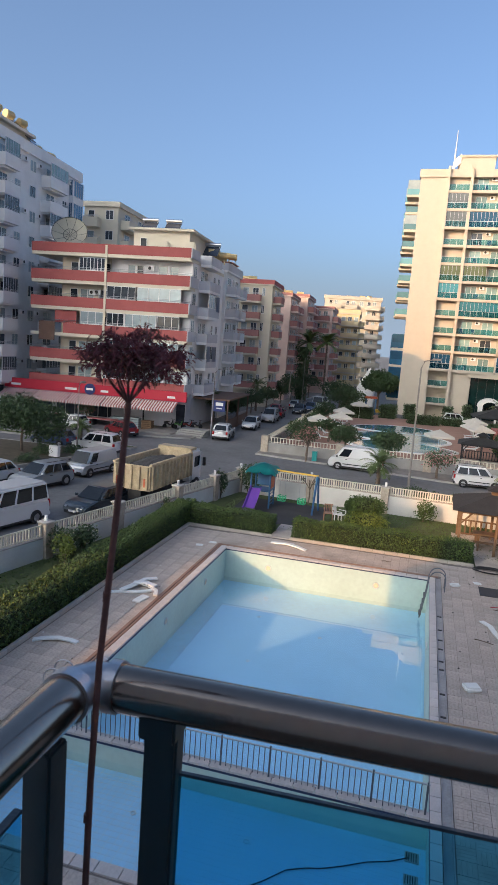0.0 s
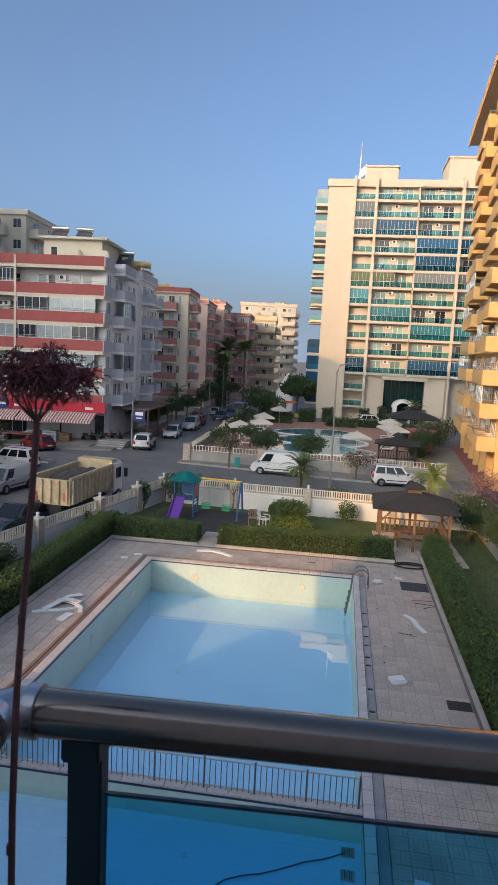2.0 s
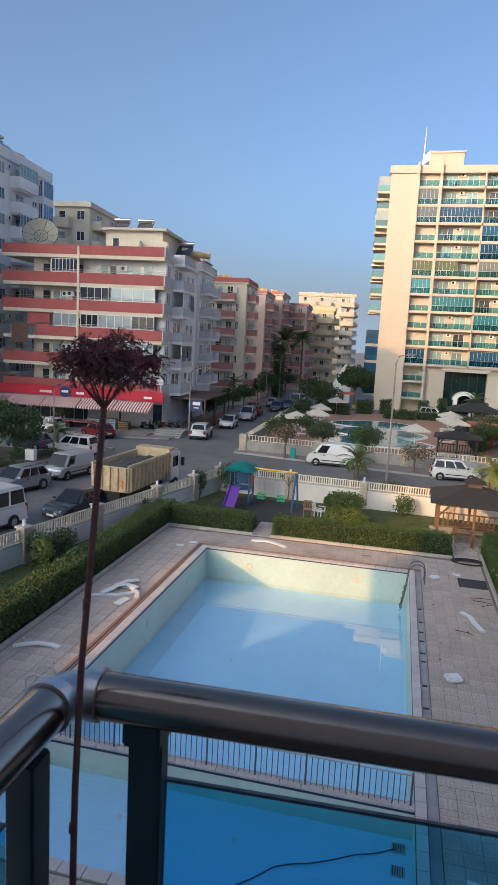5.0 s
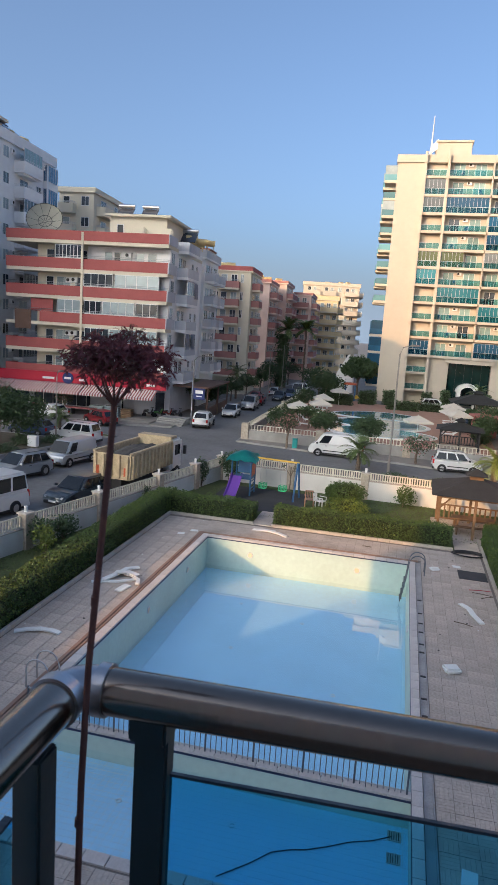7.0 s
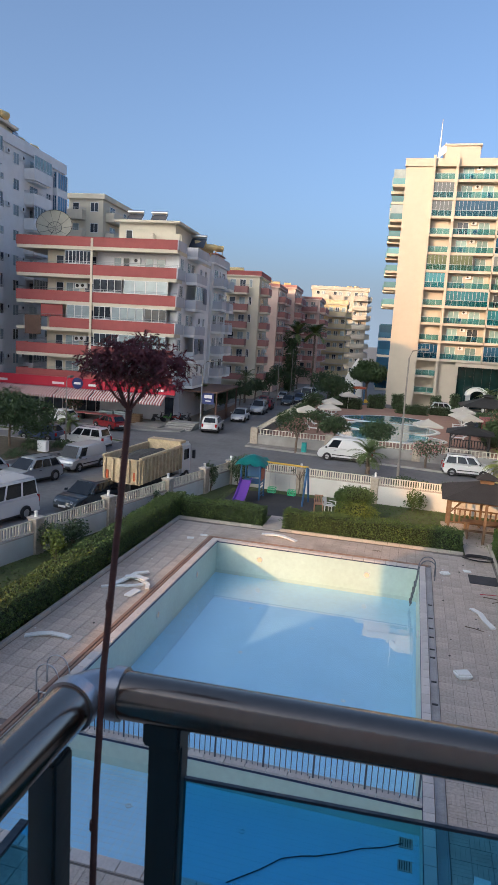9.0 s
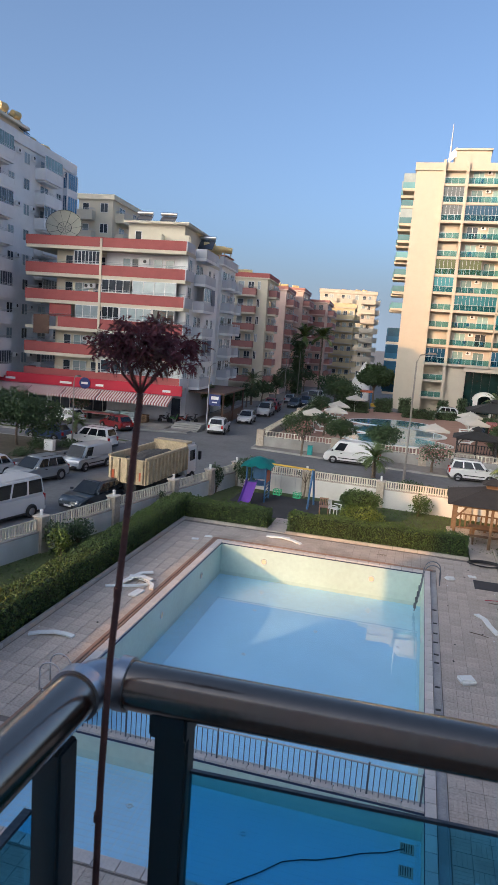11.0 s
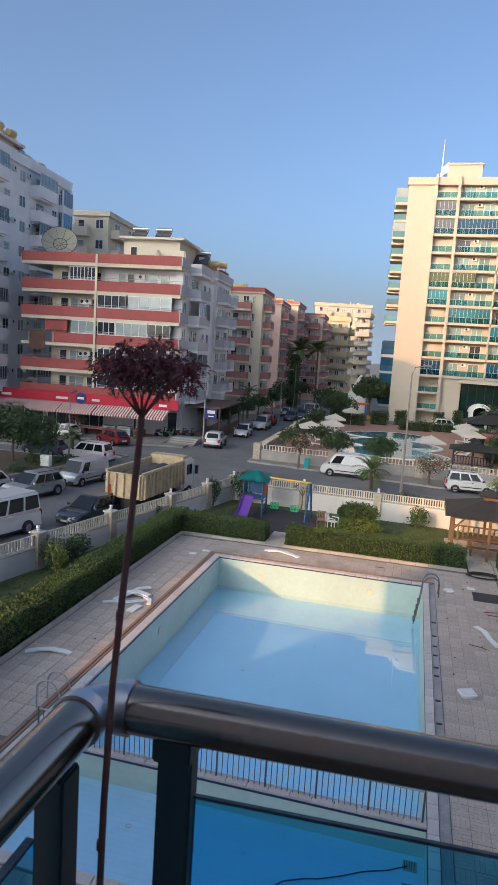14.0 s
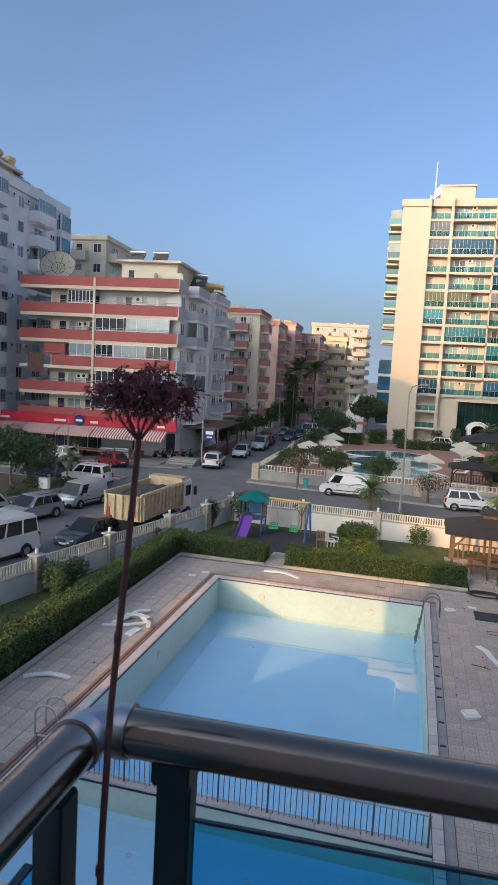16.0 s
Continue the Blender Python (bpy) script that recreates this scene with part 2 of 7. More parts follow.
def tube(bm, pts, r0, r1=None, n=8, cap=True):
    """A round bar along the points, from radius r0 to r1."""
    pts = [Vector(p) for p in pts]
    r1 = r0 if r1 is None else r1
    rings = []
    for i, p in enumerate(pts):
        d = (pts[min(i + 1, len(pts) - 1)] - pts[max(i - 1, 0)]).normalized()
        a = d.cross(Vector((0, 0, 1)) if abs(d.z) < 0.9 else Vector((1, 0, 0))).normalized()
        b = d.cross(a)
        r = r0 + (r1 - r0) * i / max(1, len(pts) - 1)
        rings.append([bm.verts.new(p + a * r * math.cos(k * 2 * math.pi / n) + b * r * math.sin(k * 2 * math.pi / n)) for k in range(n)])
    for s, t in zip(rings, rings[1:]):
        for k in range(n):
            f = bm.faces.new((s[k], t[k], t[(k + 1) % n], s[(k + 1) % n]))
            f.smooth = True
    if cap:
        for f in (bm.faces.new(rings[0]), bm.faces.new(rings[-1][::-1])):
            for e in f.edges:
                e.smooth = False
    return bm


def mesh(name, bm, *mats):
    bmesh.ops.recalc_face_normals(bm, faces=bm.faces)
    me = bpy.data.meshes.new(name)
    bm.to_mesh(me)
    bm.free()
    for m in mats:
        me.materials.append(m)
    return me


def obj(name, me, parent=None, m=None, label=""):
    ob = new(name, me)
    if parent:
        ob.parent = parent
    if m is not None:
        ob.matrix_basis = m
    return tagged(ob, label)


def part(name, bm, material, parent, label="", m=None):
    mats = material if isinstance(material, (list, tuple)) else (material,)
    return obj(name, mesh(name, bm, *mats), parent, m, label)


def thing(name, m, label, category, group="", kind=""):
    ob = new(name)
    ob.empty_display_size = 0.2
    ob.matrix_basis = m
    return tagged(ob, label, category, group, kind)


def boxes(*lst):
    bm = bmesh.new()
    for b in lst:
        box(bm, *b)
    return bm


def solid(name, bm, material, label="", category="", kind="", m=None, group=""):
    return tagged(part(name, bm, material, None, "", m), label, category, group, kind)


# ---- haze painted over the far distance on a glowing backdrop ----
HAZEGLOW = bpy.data.materials.new("painted_haze_glow")
HAZEGLOW.use_nodes = True
hn, hl = HAZEGLOW.node_tree.nodes, HAZEGLOW.node_tree.links
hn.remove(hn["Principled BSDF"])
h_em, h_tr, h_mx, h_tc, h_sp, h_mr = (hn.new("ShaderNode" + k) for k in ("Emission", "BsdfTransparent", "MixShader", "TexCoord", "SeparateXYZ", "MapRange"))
# Emission fades out upward to lighten the low sky, which renders too dark.
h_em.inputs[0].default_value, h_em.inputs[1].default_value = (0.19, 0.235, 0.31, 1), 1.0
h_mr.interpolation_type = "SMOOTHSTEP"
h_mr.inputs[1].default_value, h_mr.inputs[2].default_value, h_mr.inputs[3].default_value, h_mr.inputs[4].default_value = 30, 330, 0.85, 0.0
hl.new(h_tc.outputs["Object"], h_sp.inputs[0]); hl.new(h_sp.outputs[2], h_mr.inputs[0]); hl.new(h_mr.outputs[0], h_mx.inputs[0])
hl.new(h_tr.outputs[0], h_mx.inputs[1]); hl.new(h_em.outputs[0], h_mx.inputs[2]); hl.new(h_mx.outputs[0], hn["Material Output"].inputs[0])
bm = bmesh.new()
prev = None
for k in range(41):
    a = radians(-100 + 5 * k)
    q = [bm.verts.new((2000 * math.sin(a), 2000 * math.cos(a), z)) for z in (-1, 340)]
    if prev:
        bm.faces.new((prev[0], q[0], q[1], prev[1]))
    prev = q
haze = solid("backdrop", bm, HAZEGLOW, "glowing backdrop strip painted as pale blue-grey haze above the far horizon", "backdrop", "structure")
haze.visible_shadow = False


def prism(bm, pts, z0, z1, mi=0):
    lo = [bm.verts.new((x, y, z0)) for x, y in pts]
    hi = [bm.verts.new((x, y, z1)) for x, y in pts]
    n = len(pts)
    fs = [bm.faces.new(lo[::-1]), bm.faces.new(hi)] + [bm.faces.new((lo[i], lo[(i + 1) % n], hi[(i + 1) % n], hi[i])) for i in range(n)]
    for f in fs:
        f.material_index = mi
    return bm


def leaf_mesh(name, pts, size, *mats, flat=0.0, split=0.0):
    """Many small bent leaves at the points, as one mesh. split: share of leaves in the second material."""
    pts = np.asarray(pts, float)
    n = len(pts)
    rg = np.random.default_rng(n + int(size * 1000))
    a = rg.normal(size=(n, 3)); a[:, 2] *= 1 - flat; a /= np.linalg.norm(a, axis=1)[:, None]
    b = rg.normal(size=(n, 3)); b -= (b * a).sum(1)[:, None] * a; b /= np.linalg.norm(b, axis=1)[:, None]
    c = np.cross(a, b)
    s = size * rg.uniform(0.6, 1.4, (n, 1))
    v = np.stack([pts - a * s, pts + b * s * 0.5 + c * s * 0.15, pts + a * s, pts - b * s * 0.5 + c * s * 0.15], 1).reshape(-1, 3)
    me = bpy.data.meshes.new(name)
    me.from_pydata(v.tolist(), [], np.arange(4 * n).reshape(n, 4).tolist())
    for m in mats:
        me.materials.append(m)
    if len(mats) > 1:
        me.polygons.foreach_set("material_index", (rg.random(n) < split).astype(np.int32))
    return me


RG = np.random.default_rng(7)


def shell_points(x0, x1, y0, y1, z0, z1, per_m2, jitter):
    """Points over the top and the four sides of a box."""
    out = []
    for lo, hi in (((x0, y0, z1), (x1, y1, z1)), ((x0, y0, z0), (x1, y0, z1)), ((x0, y1, z0), (x1, y1, z1)), ((x0, y0, z0), (x0, y1, z1)), ((x1, y0, z0), (x1, y1, z1))):
        d = np.array(hi) - lo
        area = np.prod([k for k in d if k > 0])
        n = int(area * per_m2)
        out.append(np.array(lo) + RG.random((n, 3)) * d)
    p = np.concatenate(out)
    return p + RG.normal(0, jitter, p.shape) + 0.05 * np.sin(p[:, [1, 0, 0]] * 2.3)


# ---- ground and road ----
PX0, PX1, PYN, PYD0, PYD1, PYF = -8.5, 1.1, 10.15, 13.53, 13.79, 29.6
ROADZ = -0.3


def ring(bm, ox0, ox1, oy0, oy1, z, mi=0, hx0=PX0 - 0.1, hx1=PX1 + 0.1, hy0=PYN - 0.1, hy1=PYF + 0.1):
    xs, ys = (ox0, hx0, hx1, ox1), (oy0, hy0, hy1, oy1)
    for i in range(3):
        for j in range(3):
            if (i, j) != (1, 1):
                f = bm.faces.new([bm.verts.new((x, y, z)) for x, y in ((xs[i], ys[j]), (xs[i + 1], ys[j]), (xs[i + 1], ys[j + 1]), (xs[i], ys[j + 1]))])
                f.material_index = mi


bm = bmesh.new()
ring(bm, -1500, 1500, -400, 3000, ROADZ)
solid("ground", bm, ASPHALT, "grey weathered asphalt of the streets", "ground", "structure")

# garden terrace inside the boundary wall
WALL_DIR = Vector((0.225, 1.0, 0)).normalized()


def wall_x(y):
    return -11.4 + (y - 42.0) * 0.225


def back_y(x):
    return 41.95 - (x + 11.4) * 0.075


bm = bmesh.new()
prism(bm, [(wall_x(-2), -2), (-11.6, -2), (-11.6, 41.1)], ROADZ, -0.03)
prism(bm, [(-11.6, 32.6), (9, 32.6), (9, back_y(9)), (-11.6, 41.96)], ROADZ, -0.032)
prism(bm, [(4.6, -2), (9, -2), (9, 32.6), (4.6, 32.6)], ROADZ, -0.03)
solid("lawn", bm, LAWN, "dark green lawn behind the hedges", "lawn", "structure")

bm = bmesh.new()
for x0, x1, y0, y1 in ((-11.6, PX0 - 0.02, -2, 32.6), (PX1 + 0.02, 4.6, -2, 32.6), (PX0 - 0.02, PX1 + 0.02, -2, PYN - 0.02), (PX0 - 0.02, PX1 + 0.02, PYF + 0.02, 32.6)):
    box(bm, x0, x1, y0, y1, ROADZ, -0.02)
deck = solid("pool_deck", bm, JOINT, "pool terrace paved with pale worn pavers", "terrace", "structure")

# ---- pool shell ----
pool = thing("swimming_pool", pose(0, 0, 0), "half-empty blue painted swimming pool with pale walls", "pool", kind="structure")
ZW, ZB = -1.45, -1.62
part("pool_floor", boxes((PX0 - 0.1, PX1 + 0.1, PYD1 - 0.1, PYF + 0.1, ZB - 0.2, ZB)), POOLBLUE, pool)
for nm, b in (("pool_wall", (PX0 - 0.25, PX0, PYD1, PYF + 0.25, ZB, -0.09)), ("pool_wall", (PX1, PX1 + 0.25, PYD1, PYF + 0.25, ZB, -0.09)), ("pool_wall", (PX0, PX1, PYF, PYF + 0.25, ZB, -0.09))):
    part(nm, boxes(b), POOLWALL, pool)
part("edge_tile_line", boxes((PX0 - 0.2, PX0 + 0.006, PYN, PYF, -0.09, -0.045), (PX1 - 0.006, PX1 + 0.2, PYN, PYF + 0.006, -0.09, -0.045), (PX0, PX1, PYF - 0.006, PYF + 0.2, -0.09, -0.045), (PX0, PX1, PYD1 - 0.02, PYD1 + 0.006, -0.09, -0.045), (PX0, PX1, PYD0 - 0.006, PYD0 + 0.02, -0.09, -0.045), (PX0, PX1, PYN - 0.2, PYN + 0.006, -0.09, -0.045)), NAVY, pool, "navy tile line under the coping")
part("divider_wall", boxes((PX0, PX1, PYD0, PYD1, ZB, -0.09)), POOLWALL, pool)
part("paddling_floor", boxes((PX0 - 0.1, PX1 + 0.1, PYN - 0.1, PYD0 + 0.05, -0.95, -0.72)), POOLBLUE, pool)
for b in ((PX0 - 0.25, PX0, PYN - 0.25, PYD0, -0.8, -0.09), (PX1, PX1 + 0.25, PYN - 0.25, PYD0, -0.8, -0.09), (PX0, PX1, PYN - 0.25, PYN, -0.8, -0.09)):
    part("paddling_wall", boxes(b), POOLWALL, pool)
bm = bmesh.new()
for k in range(58):
    box(bm, PX0 + 0.08 + k * 0.165, PX0 + 0.088 + k * 0.165, PYN, PYD0, -0.722, -0.717)
for k in range(20):
    box(bm, PX0, PX1, PYN + 0.08 + k * 0.165, PYN + 0.088 + k * 0.165, -0.722, -0.7165)
tagged(part("tile_joint", bm, WHITE, pool, "fine white tile joints"), kind="stuff")
bm = bmesh.new()
f = bm.faces.new([bm.verts.new(c) for c in ((PX0, PYD1, ZW), (PX1, PYD1, ZW), (PX1, PYF, ZW), (PX0, PYF, ZW))])
w1 = solid("pool_water", bm, WATER, "still clear water low in the pool", "water", "structure")
bm = bmesh.new()
f = bm.faces.new([bm.verts.new(c) for c in ((PX0, PYN, -0.5), (PX1, PYN, -0.5), (PX1, PYD0, -0.5), (PX0, PYD0, -0.5))])
w2 = solid("paddling_water", bm, WATER, "shallow clear water in the paddling pool", "water", "structure")
for w in (w1, w2):
    w.visible_shadow = False
    if w.data.polygons[0].normal.z < 0:
        w.data.flip_normals()


def strip_of(name, x0, x1, y0, y1, length, along, material, parent, z0=-0.05, z1=0.015, gap=0.008):
    """A row of edging stones along x or y, each an object on one mesh."""
    n = max(1, round(((x1 - x0) if along == "x" else (y1 - y0)) / length))
    sx, sy = ((x1 - x0) / n, y1 - y0) if along == "x" else (x1 - x0, (y1 - y0) / n)
    me = mesh(name, bev(boxes((gap, sx - gap, gap, sy - gap, z0, z1)), 0.008), material)
    for i in range(n):
        obj(name, me, parent, pose(x0 + (i * sx if along == "x" else 0), y0 + (i * sy if along == "y" else 0), random.uniform(-0.002, 0.002)))


strip_of("coping_stone", PX0 - 0.32, PX0, PYN - 0.3, PYF + 0.3, 0.5, "y", COPING, pool, -0.045, 0.02)
strip_of("coping_stone", PX1, PX1 + 0.26, PYN - 0.3, PYF + 0.3, 0.5, "y", COPING, pool, -0.045, 0.02)
strip_of("coping_stone", PX0, PX1, PYF, PYF + 0.3, 0.5, "x", COPING, pool, -0.045, 0.02)
strip_of("coping_stone", PX0, PX1, PYN - 0.3, PYN, 0.5, "x", COPING, pool, -0.045, 0.02)
strip_of("coping_stone", PX0, PX1, PYD0, PYD1, 0.5, "x", COPING, pool, -0.045, 0.02)
strip_of("drain_board", PX0 - 0.6, PX0 - 0.46, PYN, PYF + 0.5, 2.0, "y", BRICKRED, deck, -0.03, 0.02)
strip_of("drain_board", PX0 - 0.44, PX0 - 0.34, PYN, PYF + 0.5, 2.0, "y", BRICKRED, deck, -0.03, 0.012)
strip_of("drain_board", PX0 - 0.6, PX1 + 0.4, PYF + 0.42, PYF + 0.56, 2.0, "x", BRICKRED, deck, -0.03, 0.02)
solid("gutter", boxes((PX1 + 0.27, PX1 + 0.29, PYN, PYF + 0.3, -0.06, 0.02), (PX1 + 0.29, PX1 + 0.47, PYN, PYF + 0.3, -0.06, -0.016), (PX1 + 0.47, PX1 + 0.5, PYN, PYF + 0.3, -0.06, 0.025)), CHANNEL, "open overflow gutter beside the pool, grating missing", "gutter", "structure")
for i, y in enumerate((25.3, 24.0, 23.1, 22.35, 21.4, 20.8, 19.2, 17.9, 17.0)):
    solid("gutter_bar", bev(boxes((PX1 + 0.3, PX1 + 0.46, y, y + 0.09, -0.03, 0.0)), 0.008), BLACK, "short black bar resting in the gutter", "bar", group="bars in the gutter")

# deck pavers: a basket weave of ribbed slabs
def paver(along):
    bm = bmesh.new()
    for k in range(4):
        a, b = 0.005 + k * 0.0985, 0.099 + k * 0.0985
        if along == "x":
            box(bm, 0.006, 0.394, a, b, -0.04, 0.0)
        else:
            box(bm, a, b, 0.006, 0.394, -0.04, 0.0)
    return mesh("paver", bm, PAVER)


PV = (paver("x"), paver("y"))


def lay(x0, x1, y0, y1, size, meshes, parent):
    nx, ny = int((x1 - x0) / size + 0.3), int((y1 - y0) / size + 0.3)
    for i in range(nx):
        for j in range(ny):
            obj("paver", meshes[(i + j) % len(meshes)], parent, pose(x0 + i * size, y0 + j * size, random.uniform(-0.003, 0.003)))


def lay_joined(name, x0, x1, y0, y1, size, label):
    bm = bmesh.new()
    for i in range(int((x1 - x0) / size + 0.3)):
        for j in range(int((y1 - y0) / size + 0.3)):
            h = random.uniform(-0.003, 0.003)
            u, v = x0 + i * size, y0 + j * size
            if size > 0.45:
                box(bm, u + 0.006, u + size - 0.006, v + 0.006, v + size - 0.006, -0.04, h)
                continue
            for q in range(4):
                a, b = 0.005 + q * 0.0985, 0.099 + q * 0.0985
                if (i + j) % 2:
                    box(bm, u + 0.006, u + 0.394, v + a, v + b, -0.04, h)
                else:
                    box(bm, u + a, u + b, v + 0.006, v + 0.394, -0.04, h)
    tagged(part(name, bm, PAVER, deck), label, kind="stuff")


PLAIN = mesh("paver", bev(boxes((0.006, 0.474, 0.006, 0.474, -0.04, 0.0)), 0.006), PAVER)
PLAIN2 = (PLAIN,)

# ---- edging, hedges ----
strip_of("edging_stone", -11.6, -11.46, 4, 32.5, 0.6, "y", EDGE, deck, -0.1, 0.13)
strip_of("edging_stone", -11.6, -6.9, 32.45, 32.6, 0.6, "x", EDGE, deck, -0.1, 0.12)
strip_of("edging_stone", -5.95, 3.2, 32.45, 32.6, 0.6, "x", EDGE, deck, -0.1, 0.12)
strip_of("edging_stone", 4.52, 4.66, 6, 34.6, 0.6, "y", EDGE, deck, -0.1, 0.13)


def hedge(x0, x1, y0, y1, h, label):
    t = thing("hedge", pose((x0 + x1) / 2, (y0 + y1) / 2, -0.03), label, "hedge", "clipped hedges round the pool")
    w, d = (x1 - x0) / 2, (y1 - y0) / 2
    # Solid dark core behind the leaves, coloured as the shade within.
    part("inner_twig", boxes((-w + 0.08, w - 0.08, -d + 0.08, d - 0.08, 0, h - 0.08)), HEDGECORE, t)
    p = shell_points(-w, w, -d, d, 0.02, h, 420, 0.035)
    obj("foliage", leaf_mesh("foliage", p, 0.05, HEDGELEAF, LIMELEAF, split=0.06), t)


hedge(-12.75, -11.72, 4, 33.9, 1.08, "long dense clipped green hedge along the pool terrace")
hedge(-11.7, -7.05, 32.75, 33.9, 0.95, "short dense clipped green hedge by the playground")
hedge(-5.85, 3.1, 32.75, 33.75, 0.98, "dense clipped green hedge at the pool's far end")
hedge(4.75, 5.75, 6, 34.7, 1.0, "long dark clipped hedge beside the lawn")


# ---- boundary wall ----
def fence_panel(parent, p, q, z0, z1, step, material=IVORY):
    """A low iron fence of short bars between two rails."""
    p, q = Vector(p), Vector(q)
    d = q - p
    n = int(d.length / step)
    bm = bmesh.new()
    for k in range(n + 1):
        c = p + d * k / n
        m = Matrix.Translation(c) @ Matrix.Rotation(math.atan2(d.y, d.x), 4, "Z")
        w = 0.035 if k % 8 else 0.06
        box(bm, -w, w, -0.02, 0.02, z0, z1 - 0.03, m)
    m = Matrix.Translation(p) @ Matrix.Rotation(math.atan2(d.y, d.x), 4, "Z")
    box(bm, 0, d.length, -0.03, 0.03, z1 - 0.05, z1, m)
    box(bm, 0, d.length, -0.025, 0.025, z0 + 0.04, z0 + 0.09, m)
    part("fence_panel", bm, material, parent, "ivory iron fence panel with close-set bars")


def wall_post(parent, x, y, h, yaw=0):
    bm = boxes((-0.24, 0.24, -0.24, 0.24, ROADZ, h))
    bev(bm, 0.02)
    pm = pose(x, y, 0, 0, 0, yaw)
    po = part("post", bm, STONEPOST, parent, "stone-clad post", pm)
    part("cap", bev(boxes((-0.29, 0.29, -0.29, 0.29, h, h + 0.08)), 0.02), EDGE, po)
    bm = bmesh.new()
    tube(bm, [(0, 0, h + 0.08), (0, 0, h + 0.3)], 0.075, 0.075, 10)
    tube(bm, [(0, 0, h + 0.3), (0, 0, h + 0.34)], 0.1, 0.06, 10)
    part("post_lamp", bm, WHITE, po, "white post lamp")


wall_w = thing("boundary_wall_street", pose(0, 0, 0), "white boundary wall with stone posts and ivory fence", "wall", kind="structure")
ys = [4.0, 9.2, 14.4, 19.7, 24.6, 29.4, 34.6, 38.6, 42.0]
for a, b in zip(ys, ys[1:]):
    pa, pb = Vector((wall_x(a), a, 0)), Vector((wall_x(b), b, 0))
    m = Matrix.Translation(pa) @ Matrix.Rotation(math.atan2(pb.y - pa.y, pb.x - pa.x), 4, "Z")
    ln = (pb - pa).length
    part("wall_panel", boxes((0.2, ln - 0.2, -0.1, 0.1, ROADZ - 0.02, 0.9)), STUCCO, wall_w, m=m)
    part("wall_cap", bev(boxes((0.2, ln - 0.2, -0.13, 0.13, 0.9, 0.96)), 0.01), EDGE, wall_w, m=m)
    fence_panel(wall_w, pa + (pb - pa) * 0.06, pb - (pb - pa) * 0.06, 0.96, 1.5, 0.16)
for y in ys:
    wall_post(wall_w, wall_x(y), y, 1.55, -12)
wall_n = thing("boundary_wall_north", pose(0, 0, 0), "white boundary wall with stone posts and ivory fence", "wall", kind="structure")
xs = [-11.4, -6.5, -1.7, 3.6, 8.9]
for a, b in zip(xs, xs[1:]):
    pa, pb = Vector((a, back_y(a), 0)), Vector((b, back_y(b), 0))
    m = Matrix.Translation(pa) @ Matrix.Rotation(math.atan2(pb.y - pa.y, pb.x - pa.x), 4, "Z")
    ln = (pb - pa).length
    part("wall_panel", boxes((0.2, ln - 0.2, -0.1, 0.1, ROADZ - 0.02, 1.12)), STUCCO, wall_n, m=m)
    part("wall_cap", bev(boxes((0.2, ln - 0.2, -0.13, 0.13, 1.12, 1.18)), 0.01), EDGE, wall_n, m=m)
    fence_panel(wall_n, pa + (pb - pa) * 0.06, pb - (pb - pa) * 0.06, 1.18, 1.68, 0.15)
for x in xs[1:]:
    wall_post(wall_n, x, back_y(x), 1.6, -4)
wall_e = thing("boundary_wall_east", pose(0, 0, 0), "low grey boundary wall beside the lawn", "wall", kind="structure")
part("wall_panel", boxes((8.6, 8.8, 4, 40.2, ROADZ - 0.02, 0.35)), KERB, wall_e)

# ---- buildings ----
WIN = {}


def lattice(bm, xs_, zs_, y0, y1):
    """One connected frame in the x-z plane: every odd cell in both directions is an opening."""
    nx, nz = len(xs_), len(zs_)
    va = [[bm.verts.new((x, y0, z)) for z in zs_] for x in xs_]
    vb = [[bm.verts.new((x, y1, z)) for z in zs_] for x in xs_]

    def full(i, j):
        return 0 <= i < nx - 1 and 0 <= j < nz - 1 and not (i % 2 and j % 2)
    for i in range(nx - 1):
        for j in range(nz - 1):
            if not full(i, j):
                continue
            bm.faces.new((va[i][j], va[i + 1][j], va[i + 1][j + 1], va[i][j + 1]))
            bm.faces.new((vb[i][j + 1], vb[i + 1][j + 1], vb[i + 1][j], vb[i][j]))
            for (di, dj), (p, q) in {(-1, 0): ((i, j), (i, j + 1)), (1, 0): ((i + 1, j), (i + 1, j + 1)), (0, -1): ((i, j), (i + 1, j)), (0, 1): ((i, j + 1), (i + 1, j + 1))}.items():
                if not full(i + di, j + dj):
                    bm.faces.new((va[p[0]][p[1]], va[q[0]][q[1]], vb[q[0]][q[1]], vb[p[0]][p[1]]))


def window(parent, x, y, z, w, h, n=2, yaw=0, pane=DARKPANE, frame_mat=WHITE, t=0.06):
    """A framed window whose outer face looks along local -y, sill centre at x, y, z."""
    key = (round(w, 2), round(h, 2), n, pane.name, frame_mat.name, t)
    if key not in WIN:
        bm = bmesh.new()
        xs_ = [-w / 2]
        for k in range(n):
            c0, c1 = -w / 2 + k * (w - t) / n, -w / 2 + (k + 1) * (w - t) / n
            xs_ += [c0 + t, c1]
        xs_.append(w / 2)
        lattice(bm, xs_, (0, t, h - t, h), -0.05, 0.03)
        WIN[key] = (mesh("window", bm, frame_mat), mesh("pane", boxes((-w / 2 + t / 2, w / 2 - t / 2, -0.02, 0.0, t / 2, h - t / 2)), pane))
    wm, pm = WIN[key]
    o = obj("window", wm, parent, pose(x, y, z, 0, 0, yaw))
    obj("pane", pm, o)
    return o


ACM = []


